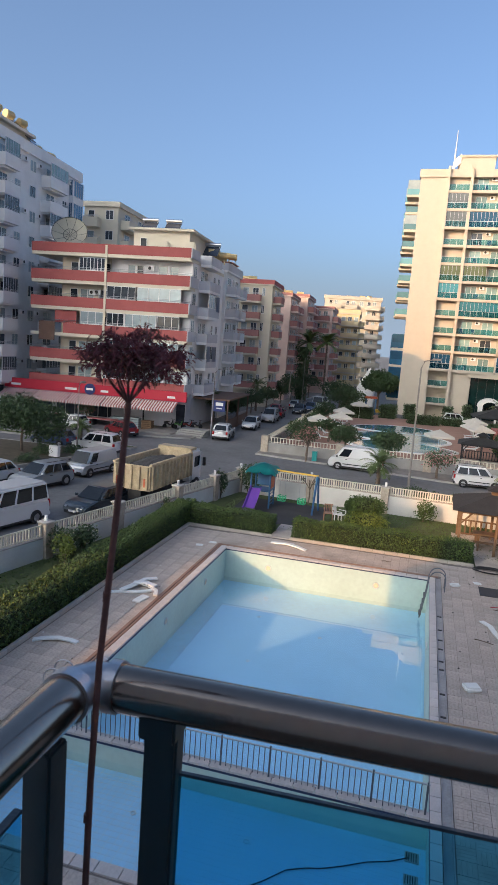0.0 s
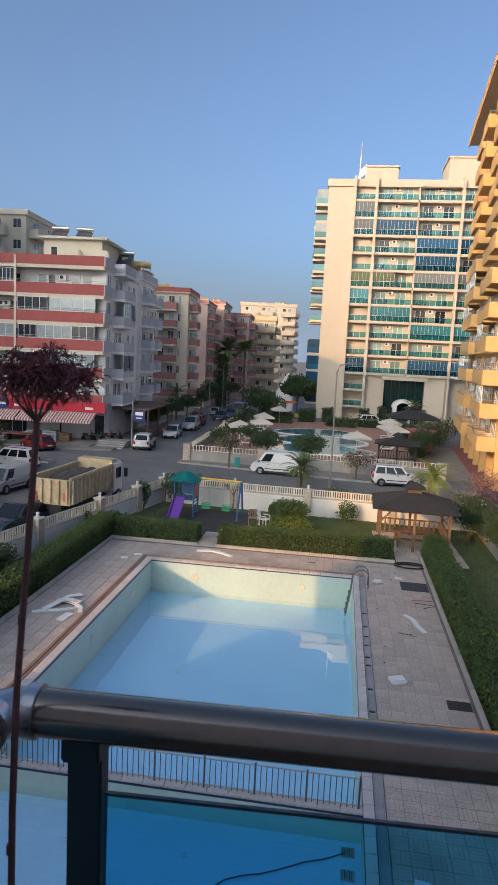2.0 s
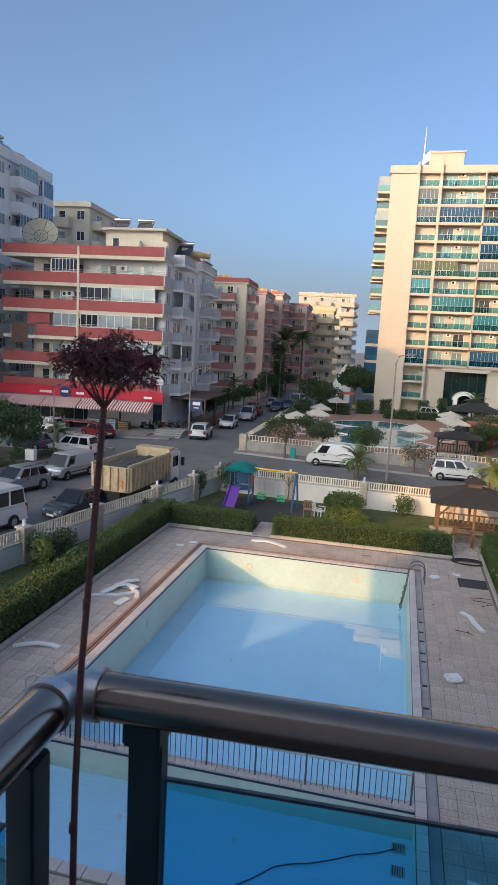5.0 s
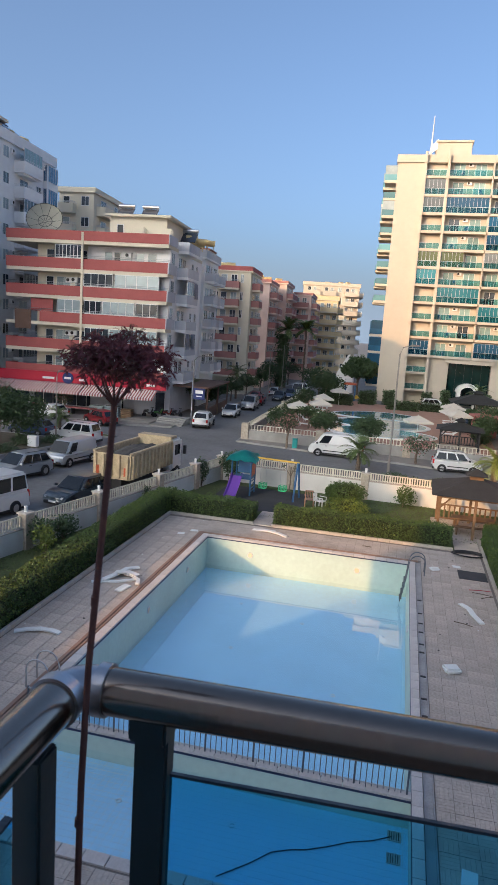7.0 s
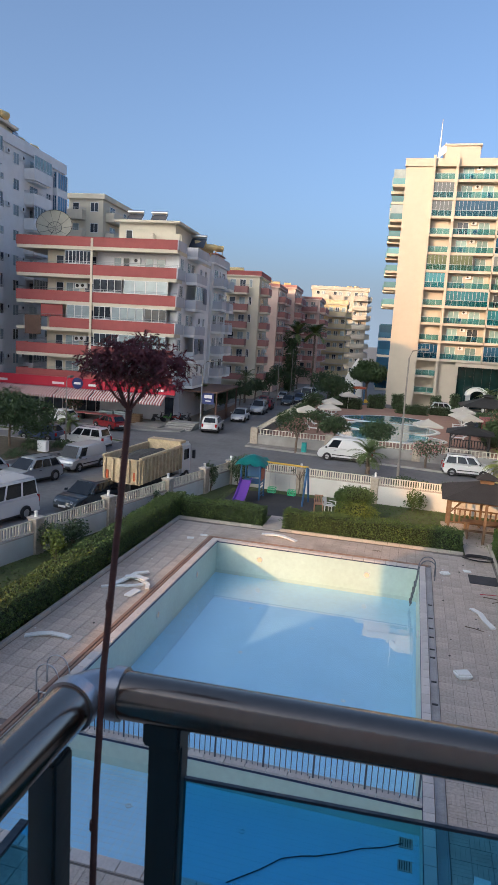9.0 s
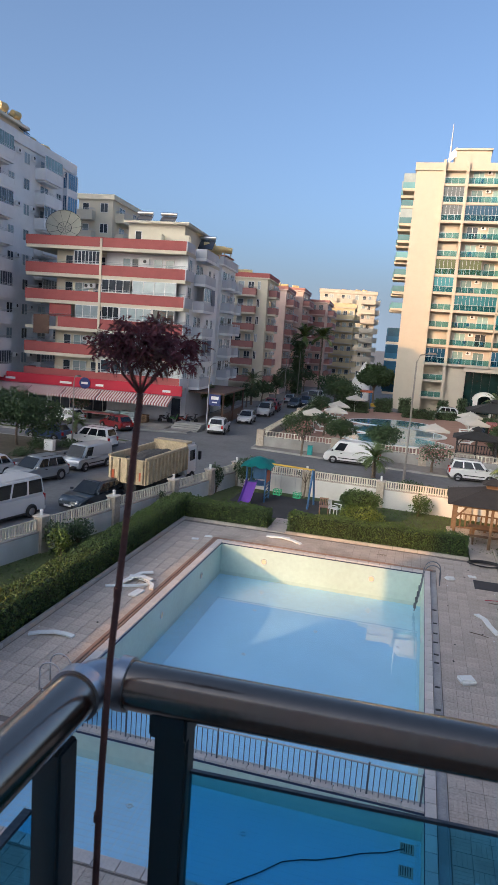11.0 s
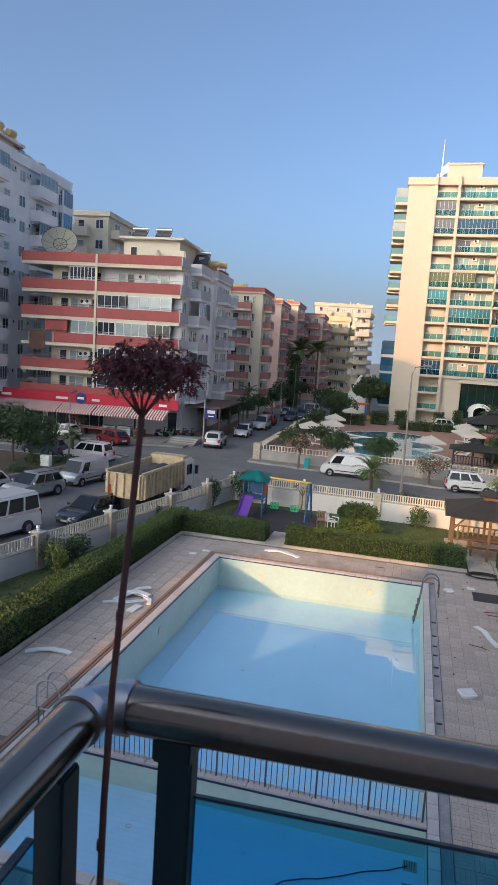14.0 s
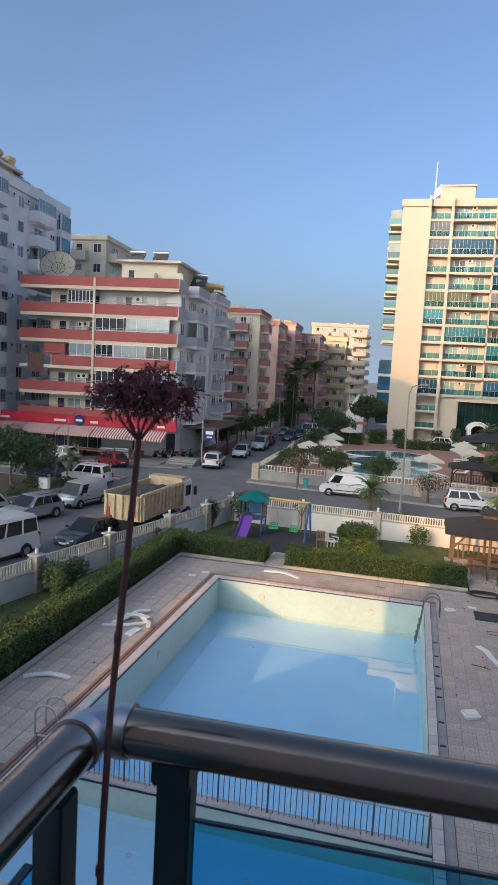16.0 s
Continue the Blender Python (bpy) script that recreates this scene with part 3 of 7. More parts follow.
def air_con(parent, x, y, z, yaw=0):
    if not ACM:
        bm = bev(boxes((-0.4, 0.4, -0.32, 0, 0, 0.55)), 0.03)
        for k in range(5):
            tube(bm, [(-0.12 + 0.2 * math.cos(a), -0.335, 0.28 + 0.2 * math.sin(a)) for a in (k * 1.256, k * 1.256 + 0.6, k * 1.256 + 1.256)], 0.012, n=4)
        ACM.append(mesh("air_conditioner", bm, GREYWALL))
        bm = bmesh.new()
        bmesh.ops.create_circle(bm, cap_ends=True, radius=0.2, segments=14, matrix=pose(-0.12, -0.326, 0.28, 90))
        ACM.append(mesh("fan_guard", bm, BLACK))
    o = obj("air_conditioner", ACM[0], parent, pose(x, y, z, 0, 0, yaw))
    obj("fan_guard", ACM[1], o)


def balcony(parent, x0, x1, d, z, h, band, lip, yaw_m=None, rail=True, lip_h=0.3, bar=0.28, th=0.12, name="balcony"):
    """A balcony on local -y: slab, solid parapet and a thin rail. z: top of the parapet."""
    bm = boxes((x0, x1, -d, 0, z - h - lip_h, z - h))
    o = part(name, bm, lip, parent, m=yaw_m)
    part("parapet", boxes((x0 - 0.02, x1 + 0.02, -d - 0.02, -d + th, z - h + 0.002, z), (x0 - 0.02, x0 + th, -d + th, 0, z - h + 0.002, z), (x1 - th, x1 + 0.02, -d + th, 0, z - h + 0.002, z)), band, o)
    if rail:
        bm = bmesh.new()
        for zz in (bar, bar * 0.5):
            tube(bm, [(x0, 0, z + zz), (x0, -d + 0.04, z + zz), (x1, -d + 0.04, z + zz), (x1, 0, z + zz)], 0.022, n=5)
        k = int((x1 - x0) / 1.6) + 1
        for i in range(k + 1):
            tube(bm, [(x0 + (x1 - x0) * i / k, -d + 0.04, z - 0.02), (x0 + (x1 - x0) * i / k, -d + 0.04, z + bar)], 0.018, n=5)
        part("railing", bm, STEEL, o, "thin steel railing")
    return o


def tank(parent, x, y, z, r=0.45, l=1.4, yaw=0):
    bm = bmesh.new()
    tube(bm, [(-l / 2, 0, 0.9), (-l / 2 + 0.06, 0, 0.9), (l / 2 - 0.06, 0, 0.9), (l / 2, 0, 0.9)], r, n=14)
    for sx in (-0.45, 0.45):
        for sy in (-0.25, 0.25):
            tube(bm, [(sx, sy, 0), (sx, sy * 0.6, 0.6)], 0.03, n=5)
    o = part("water_tank", bm, TANKYELLOW, parent, "sunlit yellow water tank", pose(x, y, z, 0, 0, yaw))
    return o


def solar(parent, x, y, z, yaw=0):
    bm = boxes((-0.9, 0.9, -0.04, 0.04, 0, 1.9))
    o = part("solar_panel", bm, SOLAR, parent, "dark tilted solar panel", pose(x, y, z, -50, 0, yaw))
    bm = bmesh.new()
    tube(bm, [(-0.95, 1.3, 1.45), (0.95, 1.3, 1.45)], 0.2, n=12)
    for sx in (-0.8, 0.8):
        tube(bm, [(sx, 1.3, 0), (sx, 1.3, 1.3)], 0.03, n=5)
    part("solar_tank", bm, STEEL, parent, "steel solar boiler", pose(x, y, z, 0, 0, yaw))


# -- market building with red bands --
red = thing("apartment_building", pose(-25.2, 66.95, 0, 0, 0, 4), "five-storey pale apartment building with red bands over a market", "building")
RW, RD = 18.4, 15.0
bands = [4.97 + 2.89 * k for k in range(6)]
part("wall", boxes((-RW + 3.2, -0.9, 1.5, RD, 3.9, 19.0), (-0.92, -0.1, 1.0, RD, 3.9, 19.0)), GREYWALL, red)
part("wall", boxes((-RW + 3.0, -9.6, 1.42, 1.52, 3.9, 19.0)), CREAMWALL, red, "cream rendered front")
part("ground_floor_wall", boxes((-RW, -0.1, 3.0, RD, -0.3, 3.95)), GREYBAND, red)
for k, zt in enumerate(bands):
    roof = k == 5
    x1 = 0.0
    hh = 1.1 if not roof else 1.0
    o = part("floor_band", boxes((-RW + (4.0 if k == 2 else 0), -0.06, -0.06, 0.1, zt - hh, zt), (-RW + (4.0 if k == 2 else 0) - 0.03, -RW + (4.0 if k == 2 else 0) + 0.12, 0.1, 2.5, zt - hh, zt)), REDWALL, red, "brick-red parapet band")
    part("slab_edge", boxes((-RW + 0.05, -0.05, -0.02, RD if roof else 2.2, zt - hh - 0.36, zt - hh - 0.002)), CREAMWALL, o, "cream slab edge")
    part("corner_band", boxes((-0.06, 0.06, -0.055, 3.0, zt - hh + 0.003, zt)), GREYBAND, o, "grey corner band")
    if not roof:
        bm = bmesh.new()
        for zz in (0.14, 0.3):
            tube(bm, [(-RW, 2.2, zt + zz), (-RW, 0.0, zt + zz), (0, 0.0, zt + zz), (0, 2.6, zt + zz)], 0.022, n=5)
        for i in range(10):
            tube(bm, [(-RW * i / 9, 0.0, zt), (-RW * i / 9, 0.0, zt + 0.3)], 0.02, n=5)
        part("railing", bm, STEEL, o)
    if not roof:
        z0 = zt - hh
        for x, w, h, n, pn, dz in ((-13.9, 0.9, 2.1, 1, DARKPANE, 0), (-12.7, 0.9, 2.1, 1, CURTAIN, 0), (-11.9, 0.8, 2.1, 1, CURTAIN, 0), (-10.3, 1.4, 2.1, 2, DARKPANE, 0), (-7.2, 0.9, 2.1, 1, CURTAIN, 0), (-6.2, 0.8, 2.1, 1, DARKPANE, 0), (-3.6, 1.0, 2.1, 1, CURTAIN, 0), (-2.3, 1.0, 2.1, 1, CURTAIN, 0)):
            window(red, x, 1.40 if x < -9.6 else 1.48, z0 + 0.02, w, h, n, 0, pn)
        if k in (1, 3):
            air_con(red, -11.6, 1.45, z0 + 1.5)
        if k in (4, 3, 1):
            air_con(red, -4.9 if k == 4 else -11.0, 1.45, z0 + 1.55)
# glazed-in balconies
for zt, x0, x1, n, pn in ((bands[3], -9.4, -6.1, 4, DARKPANE), (bands[3], -5.9, -0.95, 4, CURTAIN), (bands[2], -9.3, -7.3, 3, DARKPANE), (bands[2], -7.2, -3.6, 4, CURTAIN), (bands[2], -3.5, -1.0, 3, DARKPANE), (bands[4], -12.7, -9.7, 7, DARKPANE), (bands[2], -12.4, -9.7, 3, CURTAIN), (bands[1], -9.2, -6.4, 4, DARKPANE), (bands[1], -6.3, -1.0, 5, CURTAIN), (bands[0], -9.2, -5.6, 3, DARKPANE)):
    window(red, (x0 + x1) / 2, 0.02, zt + 0.01, x1 - x0, 1.42, n, 0, pn)
part("balcony_curtain", boxes((-15.6, -13.0, 0.25, 0.3, bands[2] + 0.02, bands[2] + 1.4)), REDWALL, red, "faded red balcony curtain")
part("balcony_blind", boxes((-17.3, -15.4, -0.1, -0.05, bands[1] + 0.9, bands[2] + 0.1)), CANOPYBROWN, red, "dark cloth hung over the balcony")
part("downpipe_pier", boxes((-9.7, -9.45, -0.14, -0.06, 4.9, 19.3)), CREAMWALL, red)
# street side
for k, zt in enumerate(bands[:5] + [19.3]):
    bal = part("side_balcony", boxes((-0.1, 1.15, 3.8, 8.6, zt - 1.36, zt - 1.06)), GREYWALL, red)
    part("parapet", boxes((1.03, 1.17, 3.78, 8.62, zt - 1.06, zt - 0.1), (-0.1, 1.03, 3.78, 3.9, zt - 1.06, zt - 0.1), (-0.1, 1.03, 8.5, 8.62, zt - 1.06, zt - 0.1)), GREYBAND, bal)
    if k < 5:
        window(red, -0.12, 2.0, zt - 0.1, 1.3, 1.35, 2, 90, CURTAIN)
        if k in (1, 3):
            window(red, 1.1, 6.2, zt - 0.08, 4.6, 1.5, 6, 90, CURTAIN if k == 3 else DARKPANE)
        else:
            for y in (4.9, 6.6):
                window(red, -0.12, y, zt - 1.0, 1.2, 2.1, 2, 90, DARKPANE)
        for y in (10.4, 12.6):
            window(red, -0.12, y, zt - 0.2, 0.9, 1.2, 2, 90, DARKPANE)
        air_con(red, -0.1, 9.4, zt - 0.3, 90)
for zt, y0, y1 in ((bands[1], 3.85, 5.3), (bands[1], 6.3, 7.9), (bands[3], 6.9, 8.4)):
    bm = bmesh.new()
    n = 14
    top = [bm.verts.new((1.19 + 0.04 * math.sin(i * 2.1), y0 + (y1 - y0) * i / n, zt + 1.4)) for i in range(n + 1)]
    low = [bm.verts.new((1.24 + 0.07 * math.sin(i * 2.1 + 0.4), y0 + (y1 - y0) * i / n + 0.05, zt - 0.35)) for i in range(n + 1)]
    for i in range(n):
        bm.faces.new((top[i], top[i + 1], low[i + 1], low[i]))
    bmesh.ops.solidify(bm, geom=list(bm.faces), thickness=0.02)
    part("balcony_curtain", bm, CLOTHBLUE, red, "pale blue-grey curtain hung on the balcony")
can = part("side_canopy", boxes((-0.1, 4.2, 4.0, 16.0, 3.25, 3.45)), CANOPYBROWN, red, "flat brown canopy beside the shop")
for x, y in ((4.0, 4.2), (4.0, 10.0), (4.0, 15.8)):
    part("canopy_post", boxes((x - 0.08, x + 0.08, y - 0.08, y + 0.08, ROADZ, 3.25)), CANOPYBROWN, can)
part("canopy_screen", boxes((3.9, 3.96, 4.3, 15.7, ROADZ, 1.0)), CANOPYBROWN, can)
for x in (-3.6, -7.6):
    part("roller_shutter", boxes((x - 1.9, x + 1.9, 2.86, 2.92, -0.1, 2.7)), GREYBAND, red, "closed grey roller shutter")
# roof storey
pent = part("roof_storey", boxes((-8.2, -1.6, 4.2, 12.5, 19.2, 21.7)), CREAMWALL, red)
part("roof_slab", boxes((-8.6, -1.0, 3.6, 13.0, 21.7, 21.95)), CREAMWALL, pent)
window(red, -7.0, 4.18, 19.8, 0.8, 1.1, 1)
for x, y in ((-4.4, 3.4), (-1.3, 3.6)):
    part("roof_tank", bev(boxes((-0.7, 0.7, -0.5, 0.5, 0.2, 1.5)), 0.15, 2), CREAMWALL, red, m=pose(x, y, 19.0))
solar(red, -7.4, 6.0, 21.95)
solar(red, -4.6, 6.2, 21.95)
solar(red, -0.5, 9.0, 19.9)
for x, y in ((0.0, 12.0), (-1.0, 13.5), (0.6, 14.2), (0.7, 10.2), (0.9, 12.8)):
    tank(red, x - 1.0, y, 19.5, yaw=20)
# dish
bm = bmesh.new()
R = 1.95
rings = []
for i in range(5):
    r = R * i / 4
    rings.append([bm.verts.new((r * math.cos(a), 0.16 * r * r, r * math.sin(a))) for a in [k * math.pi / 12 for k in range(24)]] if i else [bm.verts.new((0, 0, 0))])
for k in range(24):
    bm.faces.new((rings[0][0], rings[1][k], rings[1][(k + 1) % 24]))
    for i in range(1, 4):
        bm.faces.new((rings[i][k], rings[i + 1][k], rings[i + 1][(k + 1) % 24], rings[i][(k + 1) % 24]))
for f in bm.faces:
    f.smooth = True
dish = thing("satellite_dish", pose(-40.2, 67.6, 18.75), "large pale mesh satellite dish on the flat roof", "satellite dish")
part("reflector", bm, DISHMESH, dish, m=pose(0, 0.3, 1.75, 28, 0, -158))
bm = bmesh.new()
for k in range(10):
    a = k * math.pi / 5
    tube(bm, [(q * math.cos(a), 0.16 * q * q + 0.02, q * math.sin(a)) for q in (0.1, 0.7, 1.3, 1.93)], 0.02, n=4)
for rr in (0.75, 1.94):
    tube(bm, [(rr * math.cos(k * math.pi / 12), 0.16 * rr * rr + 0.02, rr * math.sin(k * math.pi / 12)) for k in range(25)], 0.03, n=4)
part("ribs", bm, BLACK, dish, m=pose(0, 0.3, 1.75, 28, 0, -158))
bm = bmesh.new()
tube(bm, [(0, 0.9, -0.6), (0, 0.6, 1.3)], 0.09, n=8)
part("mast", bm, STEEL, dish)

# shop front
part("signboard", boxes((-RW - 2.6, 0.5, -0.75, -0.5, 3.15, 4.25)), SIGNRED, red, "long red market signboard")
bm = bmesh.new()
bmesh.ops.create_cone(bm, cap_ends=True, radius1=0.62, radius2=0.62, depth=0.12, segments=28, matrix=pose(-10.6, -0.82, 3.7, 90))
part("sign_roundel", bm, SIGNBLUE, red, "round navy sign")


def lettering(text, size, material, parent, m, name="lettering"):
    cu = bpy.data.curves.new(name, "FONT")
    cu.body, cu.size, cu.align_x, cu.align_y, cu.extrude = text, size, "CENTER", "CENTER", 0.01
    tmp = bpy.data.objects.new(name, cu)
    scene.collection.objects.link(tmp)
    bpy.context.view_layer.update()
    me = bpy.data.meshes.new_from_object(tmp.evaluated_get(bpy.context.evaluated_depsgraph_get()))
    bpy.data.objects.remove(tmp)
    me.materials.clear()
    me.materials.append(material)
    return obj(name, me, parent, m)


for x, w in ((-12.9, 1.4), (-8.9, 0.9), (-19.6, 1.2), (-1.2, 0.9)):
    part("sign_writing", boxes((x - w / 2, x + w / 2, -0.765, -0.75, 3.45, 3.7)), WHITE, red)
part("roundel_mark", boxes((-10.98, -10.22, -0.9, -0.885, 3.58, 3.82)), WHITE, red)
AW = 5
for k in range(AW):
    x0, x1 = -RW - 2.4 + k * 4.1, -RW - 2.4 + k * 4.1 + 4.0
    bm = bmesh.new()
    n = 26
    for i in range(n):
        a, b = x0 + (x1 - x0) * i / n, x0 + (x1 - x0) * (i + 1) / n
        vs = [bm.verts.new(c) for c in ((a, -0.75, 3.1), (b, -0.75, 3.1), (b, -2.5, 2.35), (a, -2.5, 2.35))]
        vs += [bm.verts.new(c) for c in ((b, -2.52, 2.12), (a, -2.52, 2.12))]
        for f in (bm.faces.new(vs[:4]), bm.faces.new((vs[3], vs[2], vs[4], vs[5]))):
            f.material_index = i % 2
    bmesh.ops.remove_doubles(bm, verts=bm.verts, dist=0.001)
    part("awning", bm, (AWNWHITE, AWNRED), red, "cream and maroon striped awning")
    window(red, (x0 + x1) / 2, 2.95, 0.2, 3.6, 2.4, 3)

# -- generic slab block behind the street --


def apartment(m, label, w, d, floors, z0, fh, wall_m, band_m, lip_m, bals, wins, side_bals=(), side_wins=(), roof_m=None, tanks=(), par_h=1.0, parapet=0.9, bal_d=1.3, ac=True):
    b = thing("apartment_building", m, label, "building", "apartment buildings of the street")
    top = z0 + floors * fh
    part("wall", boxes((0, w, 0, d, ROADZ, top)), wall_m, b)
    part("roof_parapet", boxes((-0.3, w + 0.3, -0.3, 0.0, top, top + parapet), (-0.3, w + 0.3, d, d + 0.3, top, top + parapet), (-0.3, 0, 0, d, top, top + parapet), (w, w + 0.3, 0, d, top, top + parapet)), roof_m or band_m, b)
    part("roof", boxes((-0.3, w + 0.3, -0.3, d + 0.3, top - 0.2, top)), lip_m, b)
    right = Matrix.Translation((w, 0, 0)) @ Matrix.Rotation(radians(90), 4, "Z")
    left = Matrix.Translation((0, d, 0)) @ Matrix.Rotation(radians(-90), 4, "Z")
    for k in range(floors):
        zf = z0 + k * fh
        for x0, x1 in bals:
            balcony(b, x0, x1, bal_d, zf + par_h, par_h, band_m, lip_m)
            for i, x in enumerate(np.arange(x0 + 0.8, x1 - 0.4, 1.6)):
                window(b, float(x), -0.0, zf + 0.05, 1.0, 2.1, 1 + i % 2, 0, (DARKPANE, CURTAIN)[(i + k) % 2])
        for x, ww in wins:
            window(b, x, 0, zf + 0.9, ww, 1.3, 2, 0, (DARKPANE, CURTAIN)[(k + int(x)) % 3 == 0])
        for y0, y1 in side_bals:
            balcony(b, y0, y1, bal_d, zf + par_h, par_h, band_m, lip_m, right)
            window(b, w, (y0 + y1) / 2, zf + 0.05, min(2.0, y1 - y0 - 0.4), 2.1, 2, 90, (DARKPANE, CURTAIN)[k % 2])
        for y, ww in side_wins:
            window(b, w, y, zf + 0.9, ww, 1.3, 2, 90, (DARKPANE, CURTAIN)[(k + int(y)) % 2])
            if ac and k % 2:
                air_con(b, w, y + ww, zf + 1.6, 90)
    for i, (x, y) in enumerate(tanks):
        tank(b, x, y, top, yaw=15 * i)
    return b


# cream block with maroon balconies
apartment(pose(-31.5, 103.8, 0, 0, 0, 4), "cream apartment block with maroon balcony bands", 6.3, 10, 6, 2.9, 2.77, CREAMWALL, MAROON, CREAMWALL, [(1.2, 4.6)], [(0.7, 0.8), (4.9, 0.5)],
          [(1.5, 5.0)], [(6.5, 1.0), (8.6, 0.8)], REDWALL, parapet=0.7, tanks=[(1.2, 2.0), (2.6, 1.6)])
wing = apartment(pose(-31.6, 83.5, 0, 0, 0, 4), "grey rear wing with jutting grey balconies", 5.0, 8.5, 5, 4.4, 2.95, GREYWALL, GREYBAND, GREYWALL, [], [(1.5, 1.0)], [(0.6, 3.2), (5.0, 7.8)], [(4.2, 0.7)])
part("roof_room", boxes((-1.6, 4.7, 3.2, 7.4, 19.15, 20.5)), RENDERWARM, wing)
part("roof_room_cap", boxes((-1.8, 4.9, 3.0, 7.6, 20.5, 20.65)), ROOFTILE, wing)
for x, y in ((-1.0, 4.4), (2.2, 4.2), (3.0, 5.2), (3.7, 4.3), (4.4, 5.4)):
    tank(wing, x, y, 20.65, 0.42, 1.1, 25)
# pink blocks
apartment(pose(-32.5, 121, 0, 0, 0, 4), "pink apartment block with maroon bands", 6.8, 12, 6, 2.8, 2.75, PINKWALL, MAROON, PINKWALL, [], [(4.6, 0.9)], [(1.0, 4.2), (6.5, 10.5)], [(5.3, 0.9)], parapet=0.5, tanks=[(4.5, 2.2), (5.4, 6.0)])
apartment(pose(-32.5, 135, 0, 0, 0, 4), "pink apartment block with maroon stepped balconies", 7.4, 13, 6, 2.6, 2.95, PINKWALL, MAROON, PINKWALL, [], [(5.2, 1.0)], [(0.8, 4.5), (6.5, 11)], [(5.5, 0.8)], parapet=0.5, tanks=[(3, 3), (5, 5)])
apartment(pose(-31.0, 150, 0, 0, 0, 4), "distant pink apartment block with balconies", 9.0, 14, 6, 2.6, 2.75, PINKWALL, MAROON, PINKWALL, [(5.0, 8.4)], [], [(0.8, 5), (7, 12)], [], parapet=0.5)
# yellow block
apartment(pose(-29.0, 168, 0, 0, 0, 5), "sunlit yellow apartment block with wide balconies", 11.2, 16, 6, 1.6, 2.95, PALEYELLOW, PALEYELLOW, TOWERWALL, [(6.4, 11.0)], [(1.2, 1.4), (3.6, 1.4)], [(2, 6), (8, 13)], [], parapet=1.0)
apartment(pose(-31.5, 197, 0, 0, 0, 8), "tall cream apartment block beyond the yellow one", 16.5, 14, 9, 0.4, 2.75, TOWERWALL, TOWERWALL, TOWERWALL, [(1, 5), (6, 9.6), (12.2, 16.3)], [(10.8, 1.0)], [(1, 5), (8, 12)], [], parapet=0.8, tanks=[(7, 5), (7.6, 6), (11, 3), (13, 2)])
# cream block peeping over the market building
apartment(pose(-50.2, 88.5, 0, 0, 0, 4), "cream apartment block rising behind the market", 5.2, 12, 9, 2.4, 2.85, CREAMWALL, CREAMWALL, CREAMWALL, [(0.3, 2.6)], [(3.9, 1.2)], [(1.0, 6)], [(8.5, 1.2)], parapet=0.5)

# tall grey block: its long side faces the street across the market roof
tall = apartment(pose(-56.5, 57.0, 0, 0, 0, 4), "tall pale grey apartment block with stacked solid balconies", 10.5, 25, 10, 1.2, 2.87, GREYWALL, GREYWALL, GREYWALL, [(1, 4)], [(6.5, 1.3), (9, 1.3)], [(5.0, 8.0), (14.8, 19.3)], [(2.4, 1.3), (9.6, 1.3), (12.9, 1.3), (20.8, 1.2)], parapet=1.0)
part("roof_storey", boxes((1, 9.6, -2, 13.6, 29.9, 31.9)), RENDERWARM, tall)
part("roof_storey_cap", boxes((0.8, 10.2, -2.2, 14.0, 31.9, 32.2)), RENDERWARM, tall)
for y in (1.0, 4.5, 7.5, 11.0):
    window(tall, 9.6, y, 30.3, 1.5, 1.2, 2, 90)
    air_con(tall, 9.6, y + 1.5, 30.6, 90)
part("corner_bay", boxes((10.4, 11.1, 22.0, 25.0, 1.0, 29.2)), GREYWALL, tall)
for k in range(10):
    zf = 1.2 + 2.87 * k
    window(tall, 11.1, 23.5, zf + 0.3, 2.6, 2.0, 4, 90, BLUEGLASS if k > 7 else DARKPANE, GREYBAND)
    window(tall, 10.8, 22.0, zf + 0.3, 0.5, 2.0, 2, 0, BLUEGLASS if k > 7 else DARKPANE, GREYBAND)
    for a, b in ((5.0, 8.0), (14.8, 19.3)):
        if (k + int(a)) % 3 == 0 or k == 9:
            window(tall, 11.75, (a + b) / 2, zf + 1.02, b - a - 0.15, 1.5, 6, 90, PALEPANE if k == 9 else DARKPANE, GREYBAND, 0.04)
        part("balcony_soffit", boxes((10.5, 11.5, a + 0.3, b - 0.3, zf - 0.5, zf - 0.31)), GREYWALL, tall)
for y, z, r in ((3.0, 32.2, 0.5), (7.0, 32.2, 0.5), (9.4, 32.2, 0.55), (12.2, 32.2, 0.5), (15.6, 30.4, 0.5), (18.8, 30.2, 0.75)):
    tank(tall, 9.4, y, z, r * 0.85, 1.0, 75)
for y, z in ((5.0, 32.2), (10.8, 32.2), (13.4, 31.6), (14.6, 31.2), (16.6, 30.5), (17.6, 30.4)):
    solar(tall, 10.0, y, z, 90)

